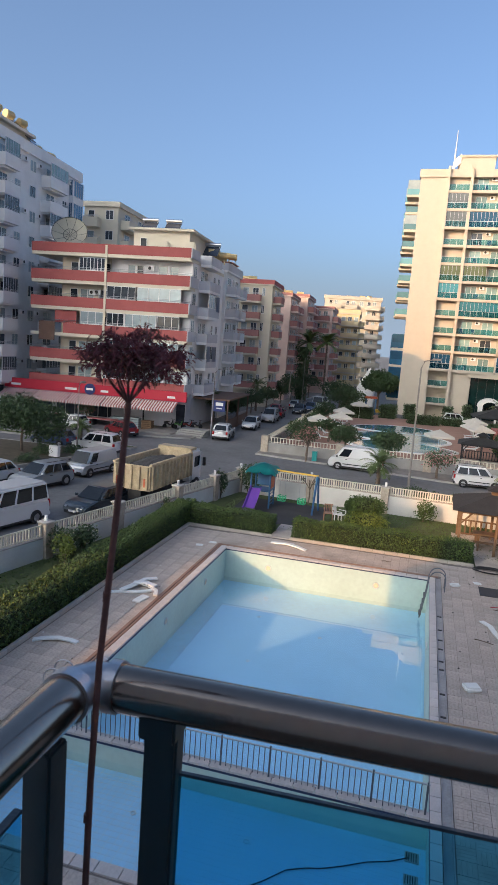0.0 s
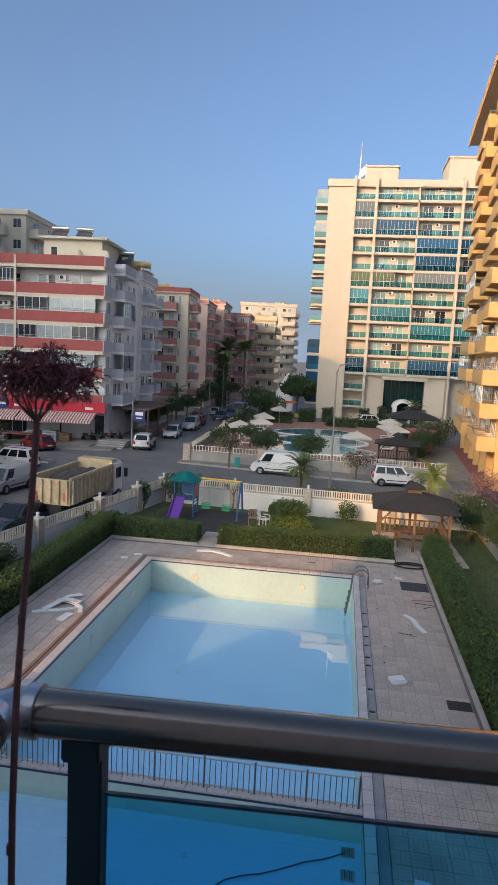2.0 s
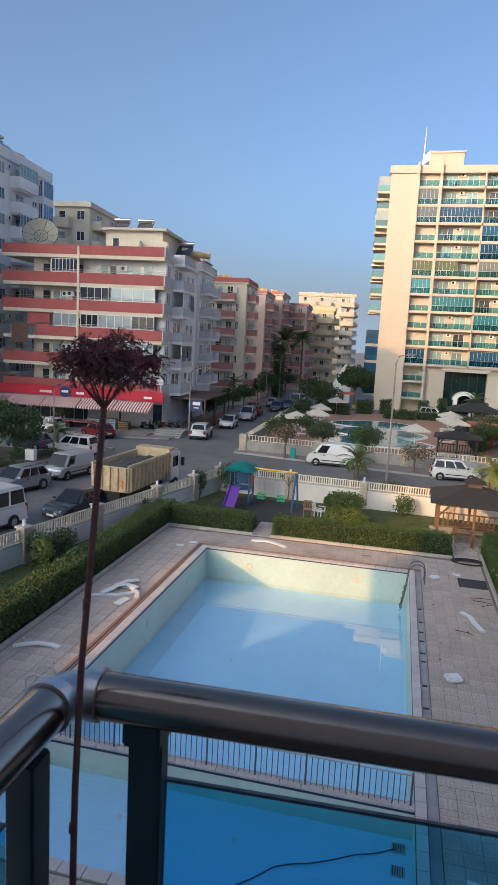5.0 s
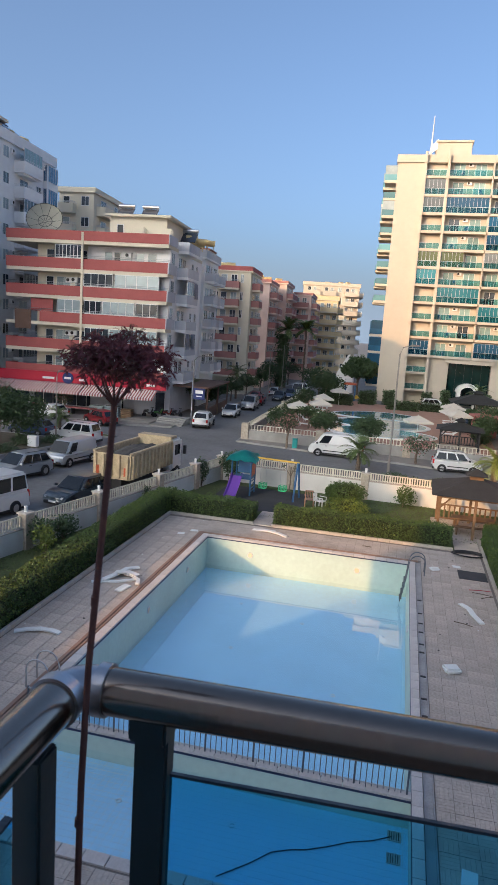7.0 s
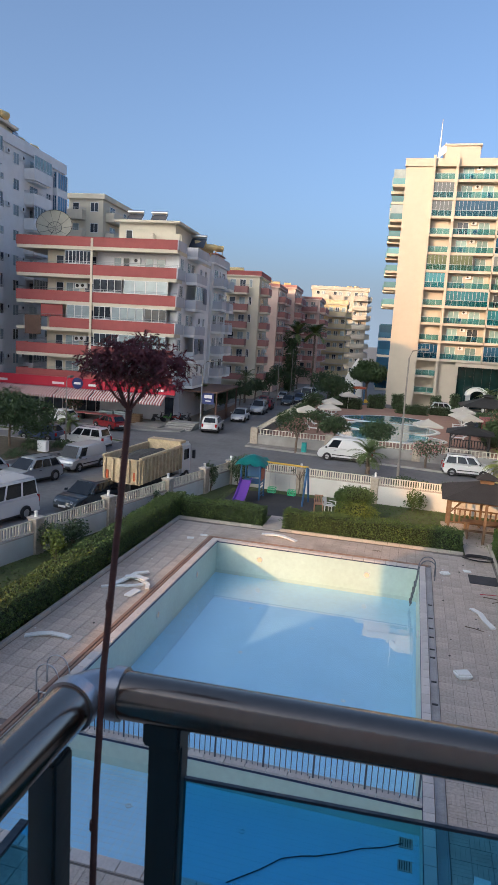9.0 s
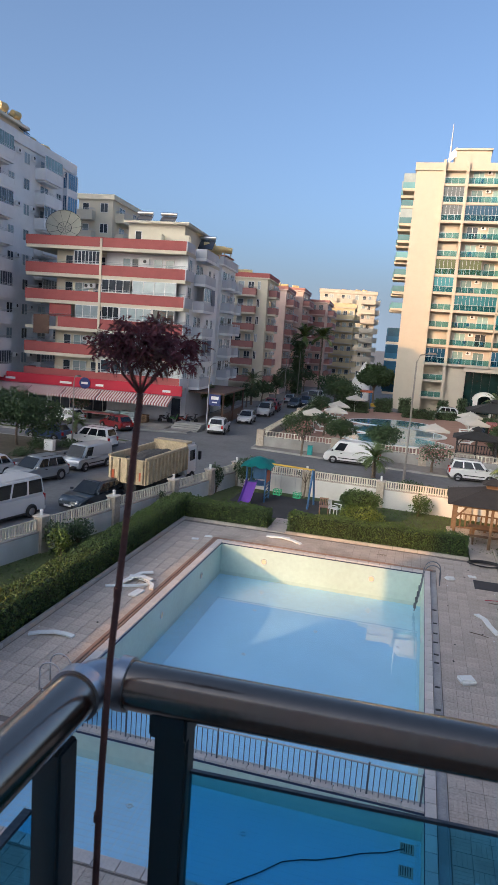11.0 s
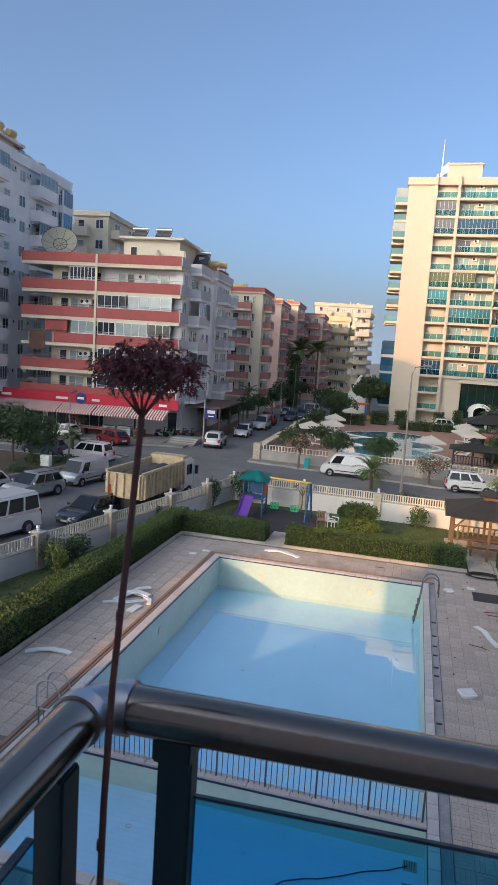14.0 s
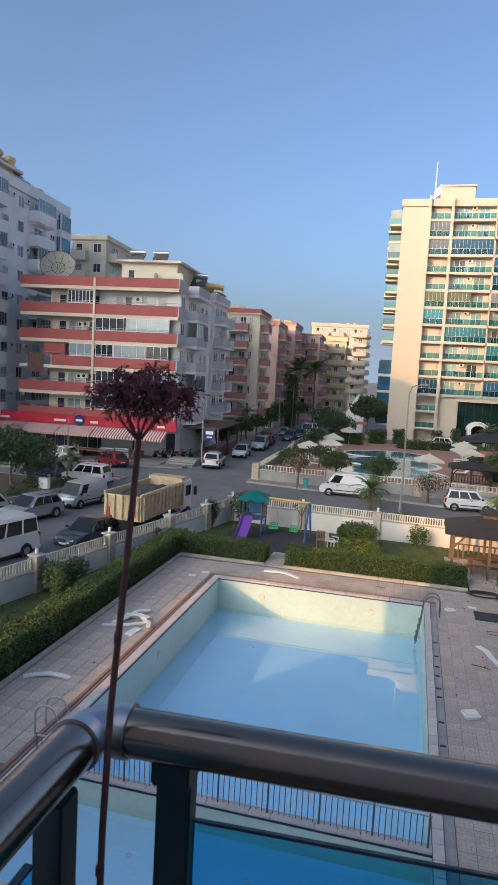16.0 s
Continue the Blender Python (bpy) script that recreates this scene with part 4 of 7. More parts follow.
# -- white tower --
tw = thing("apartment_tower", pose(0, 115.9, 0), "tall white apartment tower with teal glass balconies", "building")
FZ = [8.1, 11.15] + [14.04 + 2.857 * k for k in range(9)]
part("wall", boxes((-4.4, 34, 0.75, 17, 7.5, 40.19), (-4.4, 34, 1.9, 17, ROADZ, 7.5)), TOWERWALL, tw)
part("blank_wall", boxes((-4.4, -0.2, 0.0, 1.9, ROADZ, 40.2)), TOWERWALL, tw, "blank white wall panel")
part("lobby_wall", boxes((3.9, 7.1, 0.25, 1.9, ROADZ, 7.6), (14.0, 17.4, 0.25, 1.9, ROADZ, 7.6), (7.1, 14.0, 0.25, 1.9, 7.2, 7.6)), TOWERWALL, tw)
part("cornice", boxes((-4.6, 34.2, -0.25, 1.9, 39.0, 40.2)), TOWERWALL, tw)
part("lobby_beam", boxes((6.6, 14.4, -0.35, 0.25, 7.0, 7.6)), TOWERWALL, tw)
lob = part("lobby_window", boxes((7.2, 13.9, 0.9, 0.95, 0.0, 7.1)), LOBBYPANE, tw, "tall dark lobby glazing")
for k in range(1, 5):
    part("mullion", boxes((7.1 + k * 1.36 - 0.03, 7.1 + k * 1.36 + 0.03, 0.84, 0.9, 0, 7.1)), BLACK, lob)
for x in (-0.2, 3.45, 17.5, 31.0):
    part("pillar", boxes((x, x + 0.42, -0.75, 1.9, ROADZ, 40.6)), TOWERWALL, tw)
part("porch_arch", bev(boxes((8.8, 9.4, -2.2, 0.2, -0.3, 2.6), (11.6, 12.2, -2.2, 0.2, -0.3, 2.6)), 0.05), WHITE, tw, "white arched porch")
bm = bmesh.new()
prev = None
for i in range(13):
    a = math.pi * i / 12
    q = [bm.verts.new((10.5 + r * math.cos(a), yy, 2.4 + r * 0.75 * math.sin(a))) for r, yy in ((1.9, -2.3), (1.9, 0.2), (1.15, 0.2), (1.15, -2.3))]
    if prev:
        for k in range(4):
            bm.faces.new((prev[k], prev[(k + 1) % 4], q[(k + 1) % 4], q[k]))
    prev = q
part("porch_hood", bm, WHITE, tw)
bays = [(0.22, 3.45, 1), (3.87, 10.55, 2), (10.75, 17.5, 2), (17.92, 24.4, 2), (24.6, 31.0, 2)]
GM = {}
GLAZED = {(9, 0): GREYPANE, (8, 0): GREYPANE, (8, 1): BLUEGLASS, (7, 2): BLUEGLASS, (6, 2): BLUEGLASS, (5, 0): OLIVEPANE, (5, 1): OLIVEPANE, (5, 2): GREYPANE, (4, 0): AQUAPANE,
          (3, 1): AQUAPANE, (2, 2): AQUAPANE, (0, 0): BLUEGLASS, (0, 2): BLUEGLASS, (7, 3): BLUEGLASS, (5, 3): GREYPANE, (2, 3): AQUAPANE, (0, 3): BLUEGLASS}
SEAT = mesh("balcony_chair", boxes((-0.22, 0.22, -0.22, 0.22, 0.38, 0.43), (-0.22, 0.22, 0.18, 0.22, 0.43, 0.85), (-0.22, -0.18, -0.22, -0.18, 0, 0.38), (0.18, 0.22, -0.22, -0.18, 0, 0.38), (-0.22, -0.18, 0.18, 0.22, 0, 0.38), (0.18, 0.22, 0.18, 0.22, 0, 0.38)), BLUEPAINT)
rb = random.Random(21)
for k, zf in enumerate(FZ):
    for bi, (x0, x1, nw) in enumerate(bays):
        so = part("balcony_slab", boxes((x0, x1, -0.55, 0.9, zf - 0.4, zf)), TOWERWALL, tw)
        key = (round(x1 - x0, 2))
        if key not in GM:
            GM[key] = mesh("glass_balustrade", boxes((0.02, x1 - x0 - 0.02, -0.015, 0.0, 0.02, 0.9)), TEALCLEAR)
            bm = boxes((0.0, x1 - x0, -0.03, 0.015, 0.9, 0.94))
            n = int((x1 - x0) / 0.95)
            for i in range(n + 1):
                q = 0.03 + (x1 - x0 - 0.06) * i / n
                box(bm, q - 0.02, q + 0.02, -0.03, 0.0, 0.0, 0.9)
            GM[key, "rail"] = mesh("handrail", bm, STEEL)
        gb = obj("glass_balustrade", GM[key], so, pose(x0, -0.48, zf), "teal glass balustrade")
        gb.visible_shadow = False
        obj("handrail", GM[key, "rail"], gb)
        if nw == 2:
            part("divider", boxes((x1 - 0.02, x1 + 0.2, -0.48, 0.9, zf, zf + 2.46)), TOWERWALL, so)
        if (k, bi) in GLAZED:
            half = 0.55 if (k, bi) == (5, 1) else 1.0
            w = (x1 - x0) * half
            window(tw, x0 + w / 2, -0.36, zf + 0.02, w - 0.04, 2.42, round(w / 0.62), 0, GLAZED[k, bi], GREYBAND, 0.035)
        if nw == 2:
            lite = rb.random() < 0.75
            window(tw, x0 + 1.6, 0.73, zf + 0.02, 1.75, 2.1, 2, 0, PALEPANE if lite else DARKPANE)
            window(tw, x0 + 4.9, 0.73, zf + 0.02, 1.75, 2.1, 2, 0, PALEPANE if rb.random() < 0.7 else DARKPANE)
            air_con(tw, x0 + 3.3, 0.74, zf + 1.65)
            for i in range(2):
                if rb.random() < 0.6:
                    obj("balcony_chair", SEAT, so, pose(x0 + rb.uniform(0.8, 5.6), 0.1, zf, 0, 0, rb.uniform(0, 360)))
        else:
            part("bay_panel", boxes((x0 + 0.35, x1 - 0.35, 0.6, 0.76, zf + 0.1, zf + 2.2)), TOWERWALL, so)
part("top_recess_beam", boxes((11.0, 17.3, -0.3, -0.1, FZ[-1] + 2.0, FZ[-1] + 2.2)), BARK, tw, "brown awning beam over the top balcony")
for zf in (2.3, 5.2):
    so = part("balcony_slab", boxes((0.22, 3.45, -0.55, 1.9, zf - 0.35, zf)), TOWERWALL, tw)
    gb = obj("glass_balustrade", GM[3.23], so, pose(0.22, -0.48, zf), "teal glass balustrade")
    gb.visible_shadow = False
    obj("handrail", GM[3.23, "rail"], gb)
for k in range(12):
    zf = 2.3 + 2.93 * k if k < 4 else 14.04 + 2.857 * (k - 4) + 2.857
    for y0, y1, dx in ((3.0, 6.5, 2.1), (8.5, 12.5, 2.6)):
        so = part("side_balcony", boxes((-4.4 - dx, -4.4, y0, y1, zf - 0.4, zf)), TOWERWALL, tw)
        part("side_glass", boxes((-4.4 - dx, -4.4 - dx + 0.03, y0, y1, zf, zf + 0.95), (-4.4 - dx, -4.4, y0, y0 + 0.03, zf, zf + 0.95)), TEALGLASS if k > 3 else BLUEGLASS, so)
        if k in (0, 1, 2, 3, 11, 9):
            part("side_glazing", boxes((-4.4 - dx + 0.02, -4.4, y0 + 0.05, y0 + 0.1, zf + 0.95, zf + 2.4)), BLUEGLASS if k < 4 else CURTAIN, so)
part("roof_room", boxes((1.5, 7.0, 1.0, 8.0, 40.2, 42.4)), TOWERWALL, tw)
part("roof_room", boxes((15.2, 26.0, 1.0, 9.0, 40.2, 44.0)), TOWERWALL, tw)
part("roof_room_cap", boxes((1.3, 7.2, 0.8, 8.2, 42.4, 42.7)), TOWERWALL, tw)
part("roof_room_cap", boxes((15.0, 26.2, 0.8, 9.2, 44.0, 44.3)), TOWERWALL, tw)
bm = bmesh.new()
tube(bm, [(0.6, 1, 40.2), (0.65, 1, 46.5)], 0.18, 0.05, 6)
v = [bm.verts.new(c) for c in ((0.3, 0.9, 40.4), (1.7, 0.9, 41.4), (1.6, 0.9, 42.9), (0.5, 0.9, 41.8))]
bm.faces.new(v)
part("spire", bm, WHITE, tw, "white roof fin with a mast")

# -- yellow block across the right-hand lane: its long side is lit by the sun --
yb = thing("apartment_building", pose(13.0, 56.5, 0, 0, 0, -4.5), "sunlit yellow-ochre apartment block with stacked balconies", "building")
part("wall", boxes((0, 14, 0, 29, 2.9, 36.4)), YELLOWWALL, yb)
part("ground_floor_wall", boxes((1.8, 14, 0.6, 29, ROADZ, 2.9)), PINKWALL, yb)
for y in (0.0, 4.6, 9.3, 14.0, 18.8, 23.6, 28.4):
    part("pier", boxes((0.0, 0.6, y, y + 0.6, ROADZ, 2.9)), YELLOWWALL, yb)
part("roof_eave", boxes((-2.0, 16, -1.2, 29.4, 36.4, 36.9)), CREAMWALL, yb)
part("roof_fascia", boxes((-2.1, -2.0, -1.2, 29.4, 36.1, 37.1)), YELLOWWALL, yb)
lf = Matrix.Rotation(radians(-90), 4, "Z")
for k in range(12):
    zf = 3.1 + 2.78 * k
    for j, (a, b, dd) in enumerate(((-4.2, -0.3, 1.5), (-11.0, -6.8, 1.2), (-18.4, -14.2, 1.5), (-25.5, -20.6, 1.3))):
        balcony(yb, a, b, dd, zf + 1.05, 1.05, YELLOWWALL, YELLOWWALL, lf, lip_h=0.2, bar=0.3)
        window(yb, 0, -(a + b) / 2, zf + 0.05, 2.4, 2.1, 3, -90, (CURTAIN, DARKPANE)[(j + k) % 2])
        if (j, k) in ((3, 2), (3, 4), (0, 1), (1, 3), (2, 5), (3, 5)):
            window(yb, -dd + 0.08, -(a + b) / 2, zf + 1.06, b - a - 0.3, 1.4, 4, -90, CURTAIN)
    for y in (5.6, 12.6, 19.4, 27.0):
        window(yb, 0, y, zf + 0.9, 0.9, 1.3, 1, -90, DARKPANE)
    air_con(yb, 0, 5.0, zf + 1.7, -90)
    air_con(yb, 0, 19.9, zf + 1.4, -90)
    window(yb, 2.5, 0, zf + 0.9, 1.4, 1.3, 2)

# -- the camera's own block and an unseen added slab, behind: they shade the pool --
own = thing("apartment_building", pose(0, 0, 0), "white apartment block with the viewing balcony", "building")
# Unseen wall, white to bounce sky light into the pool; left end sets shadow.
part("wall", boxes((-21.4, 12.0, -14, -1.6, ROADZ, 12.6)), WHITE, own)
# Added out of view; placed and sized only to stop the low sun.
sun_blocker = thing("apartment_building", pose(0, 0, 0), "unseen tall cream slab added to block the low sun", "building")
part("wall", boxes((-190, -71.4, -66, -60, ROADZ, 65.5)), CREAMWALL, sun_blocker)
part("balcony_floor", boxes((-0.45, 3.6, -1.6, 0.78, 8.2, 8.4)), BRICKRED, own)

# ---- balcony balustrade ----
bal = thing("balcony_balustrade", pose(0, 0, 0), "steel handrail on dark posts with tinted glass panels", "balustrade")
ZR, RR = 9.475, 0.0275
D0, D1 = Vector((-0.31, 0.6585, ZR)), Vector((3.6, 0.825, ZR))
LX = -0.345
bm = bmesh.new()
tube(bm, [D0, D0 + (D1 - D0) * 0.3, D1], RR, n=28)
part("handrail", bm, RAILSTEEL, bal, "polished brown-grey steel handrail")
bm = bmesh.new()
tube(bm, [(LX, 0.6255, ZR), (LX, 0.2, ZR), (LX, -1.55, ZR)], RR, n=28)
part("side_handrail", bm, RAILSTEEL, bal, "polished brown-grey steel handrail")
bm = bmesh.new()
cx, cy, rad = LX + 0.033, 0.6255, 0.033
pts = [(cx + rad * math.cos(a), cy + rad * math.sin(a), ZR) for a in [math.pi - k * math.pi / 16 for k in range(9)]]
tube(bm, pts, RR - 0.001, n=28)
part("elbow", bm, CAPSTEEL, bal, "bright corner elbow")
bm = bmesh.new()
tube(bm, [(-0.312, 0.6585, ZR), (-0.298, 0.659, ZR)], RR + 0.0035, n=28)
tube(bm, [(LX, 0.612, ZR), (LX, 0.63, ZR)], RR + 0.0035, n=28)
part("collar", bm, CAPSTEEL, bal, "bright collar")
for nm, x, y in (("post", -0.247, 0.695), ("post", 1.15, 0.745), ("post", 2.4, 0.8)):
    po = part(nm, bev(boxes((x - 0.021, x + 0.021, y - 0.03, y - 0.002, 8.3, ZR - 0.032)), 0.003, 2), DARKALU, bal)
    part("post_cap", bev(boxes((x - 0.023, x + 0.023, y - 0.045, y + 0.002, ZR - 0.055, ZR - 0.022)), 0.003, 2), DARKALU, po)
po = part("post", bev(boxes((LX - 0.02, LX + 0.014, 0.562, 0.6, 8.3, ZR - 0.036)), 0.003, 2), DARKALU, bal)
po = part("post", bev(boxes((LX - 0.035, LX + 0.012, -0.6, -0.55, 8.3, ZR - 0.06)), 0.003, 2), DARKALU, bal)
for x0, x1, y0, y1 in ((-0.228, 1.12, 0.682, 0.752), (1.18, 2.38, 0.757, 0.815)):
    bm = bmesh.new()
    m = Matrix.Translation((x0, y0, 0)) @ Matrix.Rotation(math.atan2(y1 - y0, x1 - x0), 4, "Z")
    box(bm, 0, x1 - x0, -0.0025, 0.0025, 8.45, 9.365, m)
    g = part("glass_panel", bm, RAILGLASS, bal, "blue-tinted glass panel")
    g.visible_shadow = False
    bm = bmesh.new()
    box(bm, 0, x1 - x0, -0.0025, 0.0025, 9.365, 9.369, m)
    part("glass_trim", bm, GLASSEDGE, g)
bm = boxes((LX - 0.012, LX - 0.004, -0.53, 0.54, 8.45, 9.384))
g = part("glass_panel", bm, RAILGLASS, bal, "blue-tinted glass panel")
g.visible_shadow = False
part("glass_trim", boxes((LX - 0.0125, LX - 0.0035, -0.53, 0.54, 9.384, 9.388)), GLASSEDGE, g)

# ---- streets: kerbs, pavements, medians ----


def kerbed(name, pts, h, material, label, inner=None, kind="structure", category="pavement"):
    t = thing(name, pose(0, 0, 0), label, category, kind=kind)
    part("paving", prism(bmesh.new(), pts, ROADZ - 0.02, ROADZ + h), inner or material, t)
    n = len(pts)
    for i in range(n):
        a, b = Vector((*pts[i], 0)), Vector((*pts[(i + 1) % n], 0))
        m = Matrix.Translation(a) @ Matrix.Rotation(math.atan2(b.y - a.y, b.x - a.x), 4, "Z")
        bm = bmesh.new()
        box(bm, -0.08, (b - a).length + 0.08, -0.08, 0.08, ROADZ - 0.02, ROADZ + h + 0.02, m)
        part("kerbstone", bm, material, t)
    return t


kerbed("pavement_market", [(-70, 60.0), (-39, 62.6), (-27.4, 61.8), (-22.8, 63.2), (-22.9, 200), (-26, 200), (-26, 75), (-70, 70)], 0.14, KERB, "concrete pavement before the market", PAVE)
kerbed("median", [(-60, 53.9), (-34, 54.6), (-25.2, 53.9), (-25.0, 54.8), (-34, 55.8), (-60, 55.2)], 0.14, KERB, "narrow planted road median", LAWN, category="median")
kerbed("planted_corner", [(-60, 34), (-27.6, 38.9), (-25.4, 48.4), (-26.4, 49.0), (-60, 49)], 0.5, KERB, "raised planted corner with a low kerb", SOIL, category="planter")
kerbed("pavement_hotel", [(-14.6, 58.8), (3.2, 55.6), (9.6, 56.0), (9.6, 58.4), (0.9, 59.4), (-14.0, 60.4), (-16.0, 120), (-17.2, 120)], 0.14, KERB, "concrete pavement along the hotel wall", PAVE)
kerbed("pavement_garden", [(-10.6, 43.0), (-1, 42.4), (9.5, 41.6), (9.5, 44), (-1, 44.6), (-10.4, 45.0)], 0.14, KERB, "narrow pavement outside the boundary wall", PAVE)
solid("lane", prism(bmesh.new(), [(9.0, 46), (40, 44), (40, 53), (9.6, 55.6)], ROADZ - 0.02, ROADZ + 0.03), PAVE, "sunlit block-paved lane", "lane", "structure")
solid("forecourt", prism(bmesh.new(), [(9.0, 60), (12.6, 60), (14.4, 84), (10.2, 84)], ROADZ - 0.02, ROADZ + 0.02), PAVE, "grey concrete forecourt", "forecourt", "structure")
solid("red_path", prism(bmesh.new(), [(12.2, 57), (13.9, 57), (16.0, 86), (14.2, 86)], ROADZ - 0.02, ROADZ + 0.05), REDPAVE, "red paved strip along the yellow block", "path", "structure")
steps = thing("stair", pose(-23.6, 66.2, ROADZ), "short concrete steps beside a ramp", "steps", kind="structure")
for k in range(4):
    part("step", boxes((-1.6, 1.5, -1.6 + 0.45 * k, 1.6, 0.16 * k, 0.16 * k + 0.16)), KERB, steps)
part("ramp", prism(bmesh.new(), [(-5, -2.6), (-1.7, -2.6), (-1.7, 1.6), (-5, 1.6)], 0, 0.3), PAVE, steps)

# hotel garden
solid("hotel_terrace", prism(bmesh.new(), [(-13.9, 60.8), (9.2, 59.6), (11, 98), (-15.6, 112)], ROADZ - 0.02, 0.0), POOLDECK2, "terracotta terrace of the hotel pool", "terrace", "structure")
hw = thing("hotel_wall", pose(0, 0, 0), "low grey wall with pillars and ivory fence", "wall", kind="structure")
hp = [(-15.6, 110), (-14.8, 84), (-14.2, 60.4), (-7, 59.9), (0.9, 59.4), (9.2, 58.8)]
for a, b in zip(hp, hp[1:]):
    pa, pb = Vector((*a, 0)), Vector((*b, 0))
    m = Matrix.Translation(pa) @ Matrix.Rotation(math.atan2(pb.y - pa.y, pb.x - pa.x), 4, "Z")
    part("wall_panel", boxes((0, (pb - pa).length, -0.12, 0.12, ROADZ, 0.75)), KERB, hw, m=m)
    fence_panel(hw, pa, pb, 0.75, 1.3, 0.3)
for x, y in hp[1:]:
    part("pillar", bev(boxes((x - 0.35, x + 0.35, y - 0.35, y + 0.35, ROADZ, 1.4)), 0.03), STONEPOST, hw)
POOL2 = mat("hotel_pool_blue", (0.14, 0.46, 0.6), 0.06, var=0.25, scale=0.25, fine=1.2, bump=0.05, bscale=2, coat=1.0)


def blob_outline(cx, cy, rx, ry, lobes, amp, n=40, turn=0.0):
    return [(cx + rx * math.cos(a) * (1 + amp * math.cos(lobes * a + turn)), cy + ry * math.sin(a) * (1 + amp * math.cos(lobes * a + turn))) for a in [2 * math.pi * k / n for k in range(n)]]


hpool = thing("hotel_pool", pose(0, 0, 0), "curved turquoise hotel pool with white rim", "pool")
for c in ((-2.0, 72.2, 5.4, 3.6, 3, 0.05, 36, 0.5), (-2.2, 80.0, 5.2, 4.6, 2, 0.06, 36, 1.0), (-2.6, 88.5, 5.6, 4.0, 3, 0.08, 36, 2.0)):
    o = blob_outline(*c)
    part("pool_rim", prism(bmesh.new(), [((x - c[0]) * 1.1 + c[0], (y - c[1]) * 1.14 + c[1]) for x, y in o], 0.0, 0.09), WHITE, hpool)
for i, c in enumerate(((-2.0, 72.2, 5.4, 3.6, 3, 0.05, 36, 0.5), (-2.2, 80.0, 5.2, 4.6, 2, 0.06, 36, 1.0), (-2.6, 88.5, 5.6, 4.0, 3, 0.08, 36, 2.0))):
    part("pool_water_surface", prism(bmesh.new(), blob_outline(*c), 0.05, 0.1 + 0.004 * i), POOL2, hpool, "rippled turquoise water")


# ---- plants ----
def crown_points(n, parts_, squash=0.8):
    """Points clumped over several uneven lobes."""
    out = []
    for cx, cy, cz, r in parts_:
        k = int(n * r * r / sum(p[3] ** 2 for p in parts_))
        d = RG.normal(size=(k, 3)); d /= np.linalg.norm(d, axis=1)[:, None]
        rr = r * RG.uniform(0.55, 1.05, (k, 1)) * (1 + 0.18 * np.sin(d[:, :1] * 7 + cx) * np.cos(d[:, 1:2] * 6 + cy))
        p = d * rr; p[:, 2] *= squash
        out.append(p + (cx, cy, cz))
    return np.concatenate(out)


def tree(x, y, z, h, r, label, leaf=TREELEAF, n=2600, size=0.11, lobes=6, squash=0.75, second=None, split=0.0, category="tree", trunk_r=0.12):
    t = thing("tree", pose(x, y, z), label, category)
    rg = random.Random(int(x * 13 + y * 7))
    bm = bmesh.new()
    fork = h * 0.42
    tube(bm, [(0, 0, -0.1), (rg.uniform(-.1, .1), rg.uniform(-.1, .1), fork * 0.6), (0.05, 0, fork)], trunk_r, trunk_r * 0.7, 7)
    lob = []
    for k in range(lobes):
        a = 2 * math.pi * k / lobes + rg.uniform(-0.4, 0.4)
        q = r * rg.uniform(0.4, 0.68)
        c = (q * math.cos(a), q * math.sin(a), h - r * squash * rg.uniform(0.55, 1.1))
        lob.append((*c, r * rg.uniform(0.36, 0.6)))
        tube(bm, [(0.05, 0, fork), (c[0] * 0.5, c[1] * 0.5, fork + (c[2] - fork) * 0.6), c], trunk_r * 0.5, 0.02, 5)
    lob.append((0, 0, h - r * squash * 0.6, r * 0.6))
    part("trunk", bm, BARK, t)
    obj("crown", leaf_mesh("crown", crown_points(n, lob, squash), size, leaf, *((second,) if second else ()), split=split), t)
    return t


def shrub(x, y, z, h, r, label, leaf=TREELEAF, n=900, size=0.07, second=None, split=0.0, name="shrub"):
    t = thing(name, pose(x, y, z), label, "shrub")
    rg = random.Random(int(x * 17 + y * 5))
    lob = [(rg.uniform(-.5, .5) * r, rg.uniform(-.5, .5) * r, h * rg.uniform(0.35, 0.68), r * rg.uniform(0.5, 0.75)) for _ in range(5)]
    bm = bmesh.new()
    for l in lob:
        tube(bm, [(0, 0, -0.05), (l[0] * 0.5, l[1] * 0.5, l[2] * 0.5), l[:3]], 0.03, 0.01, 5)
    part("stem", bm, BARK, t)
    p = crown_points(n, lob, h / (2 * r))
    p[:, 2] = np.maximum(p[:, 2], 0.02)
    obj("foliage", leaf_mesh("foliage", p, size, leaf, *((second,) if second else ()), split=split), t)
    return t


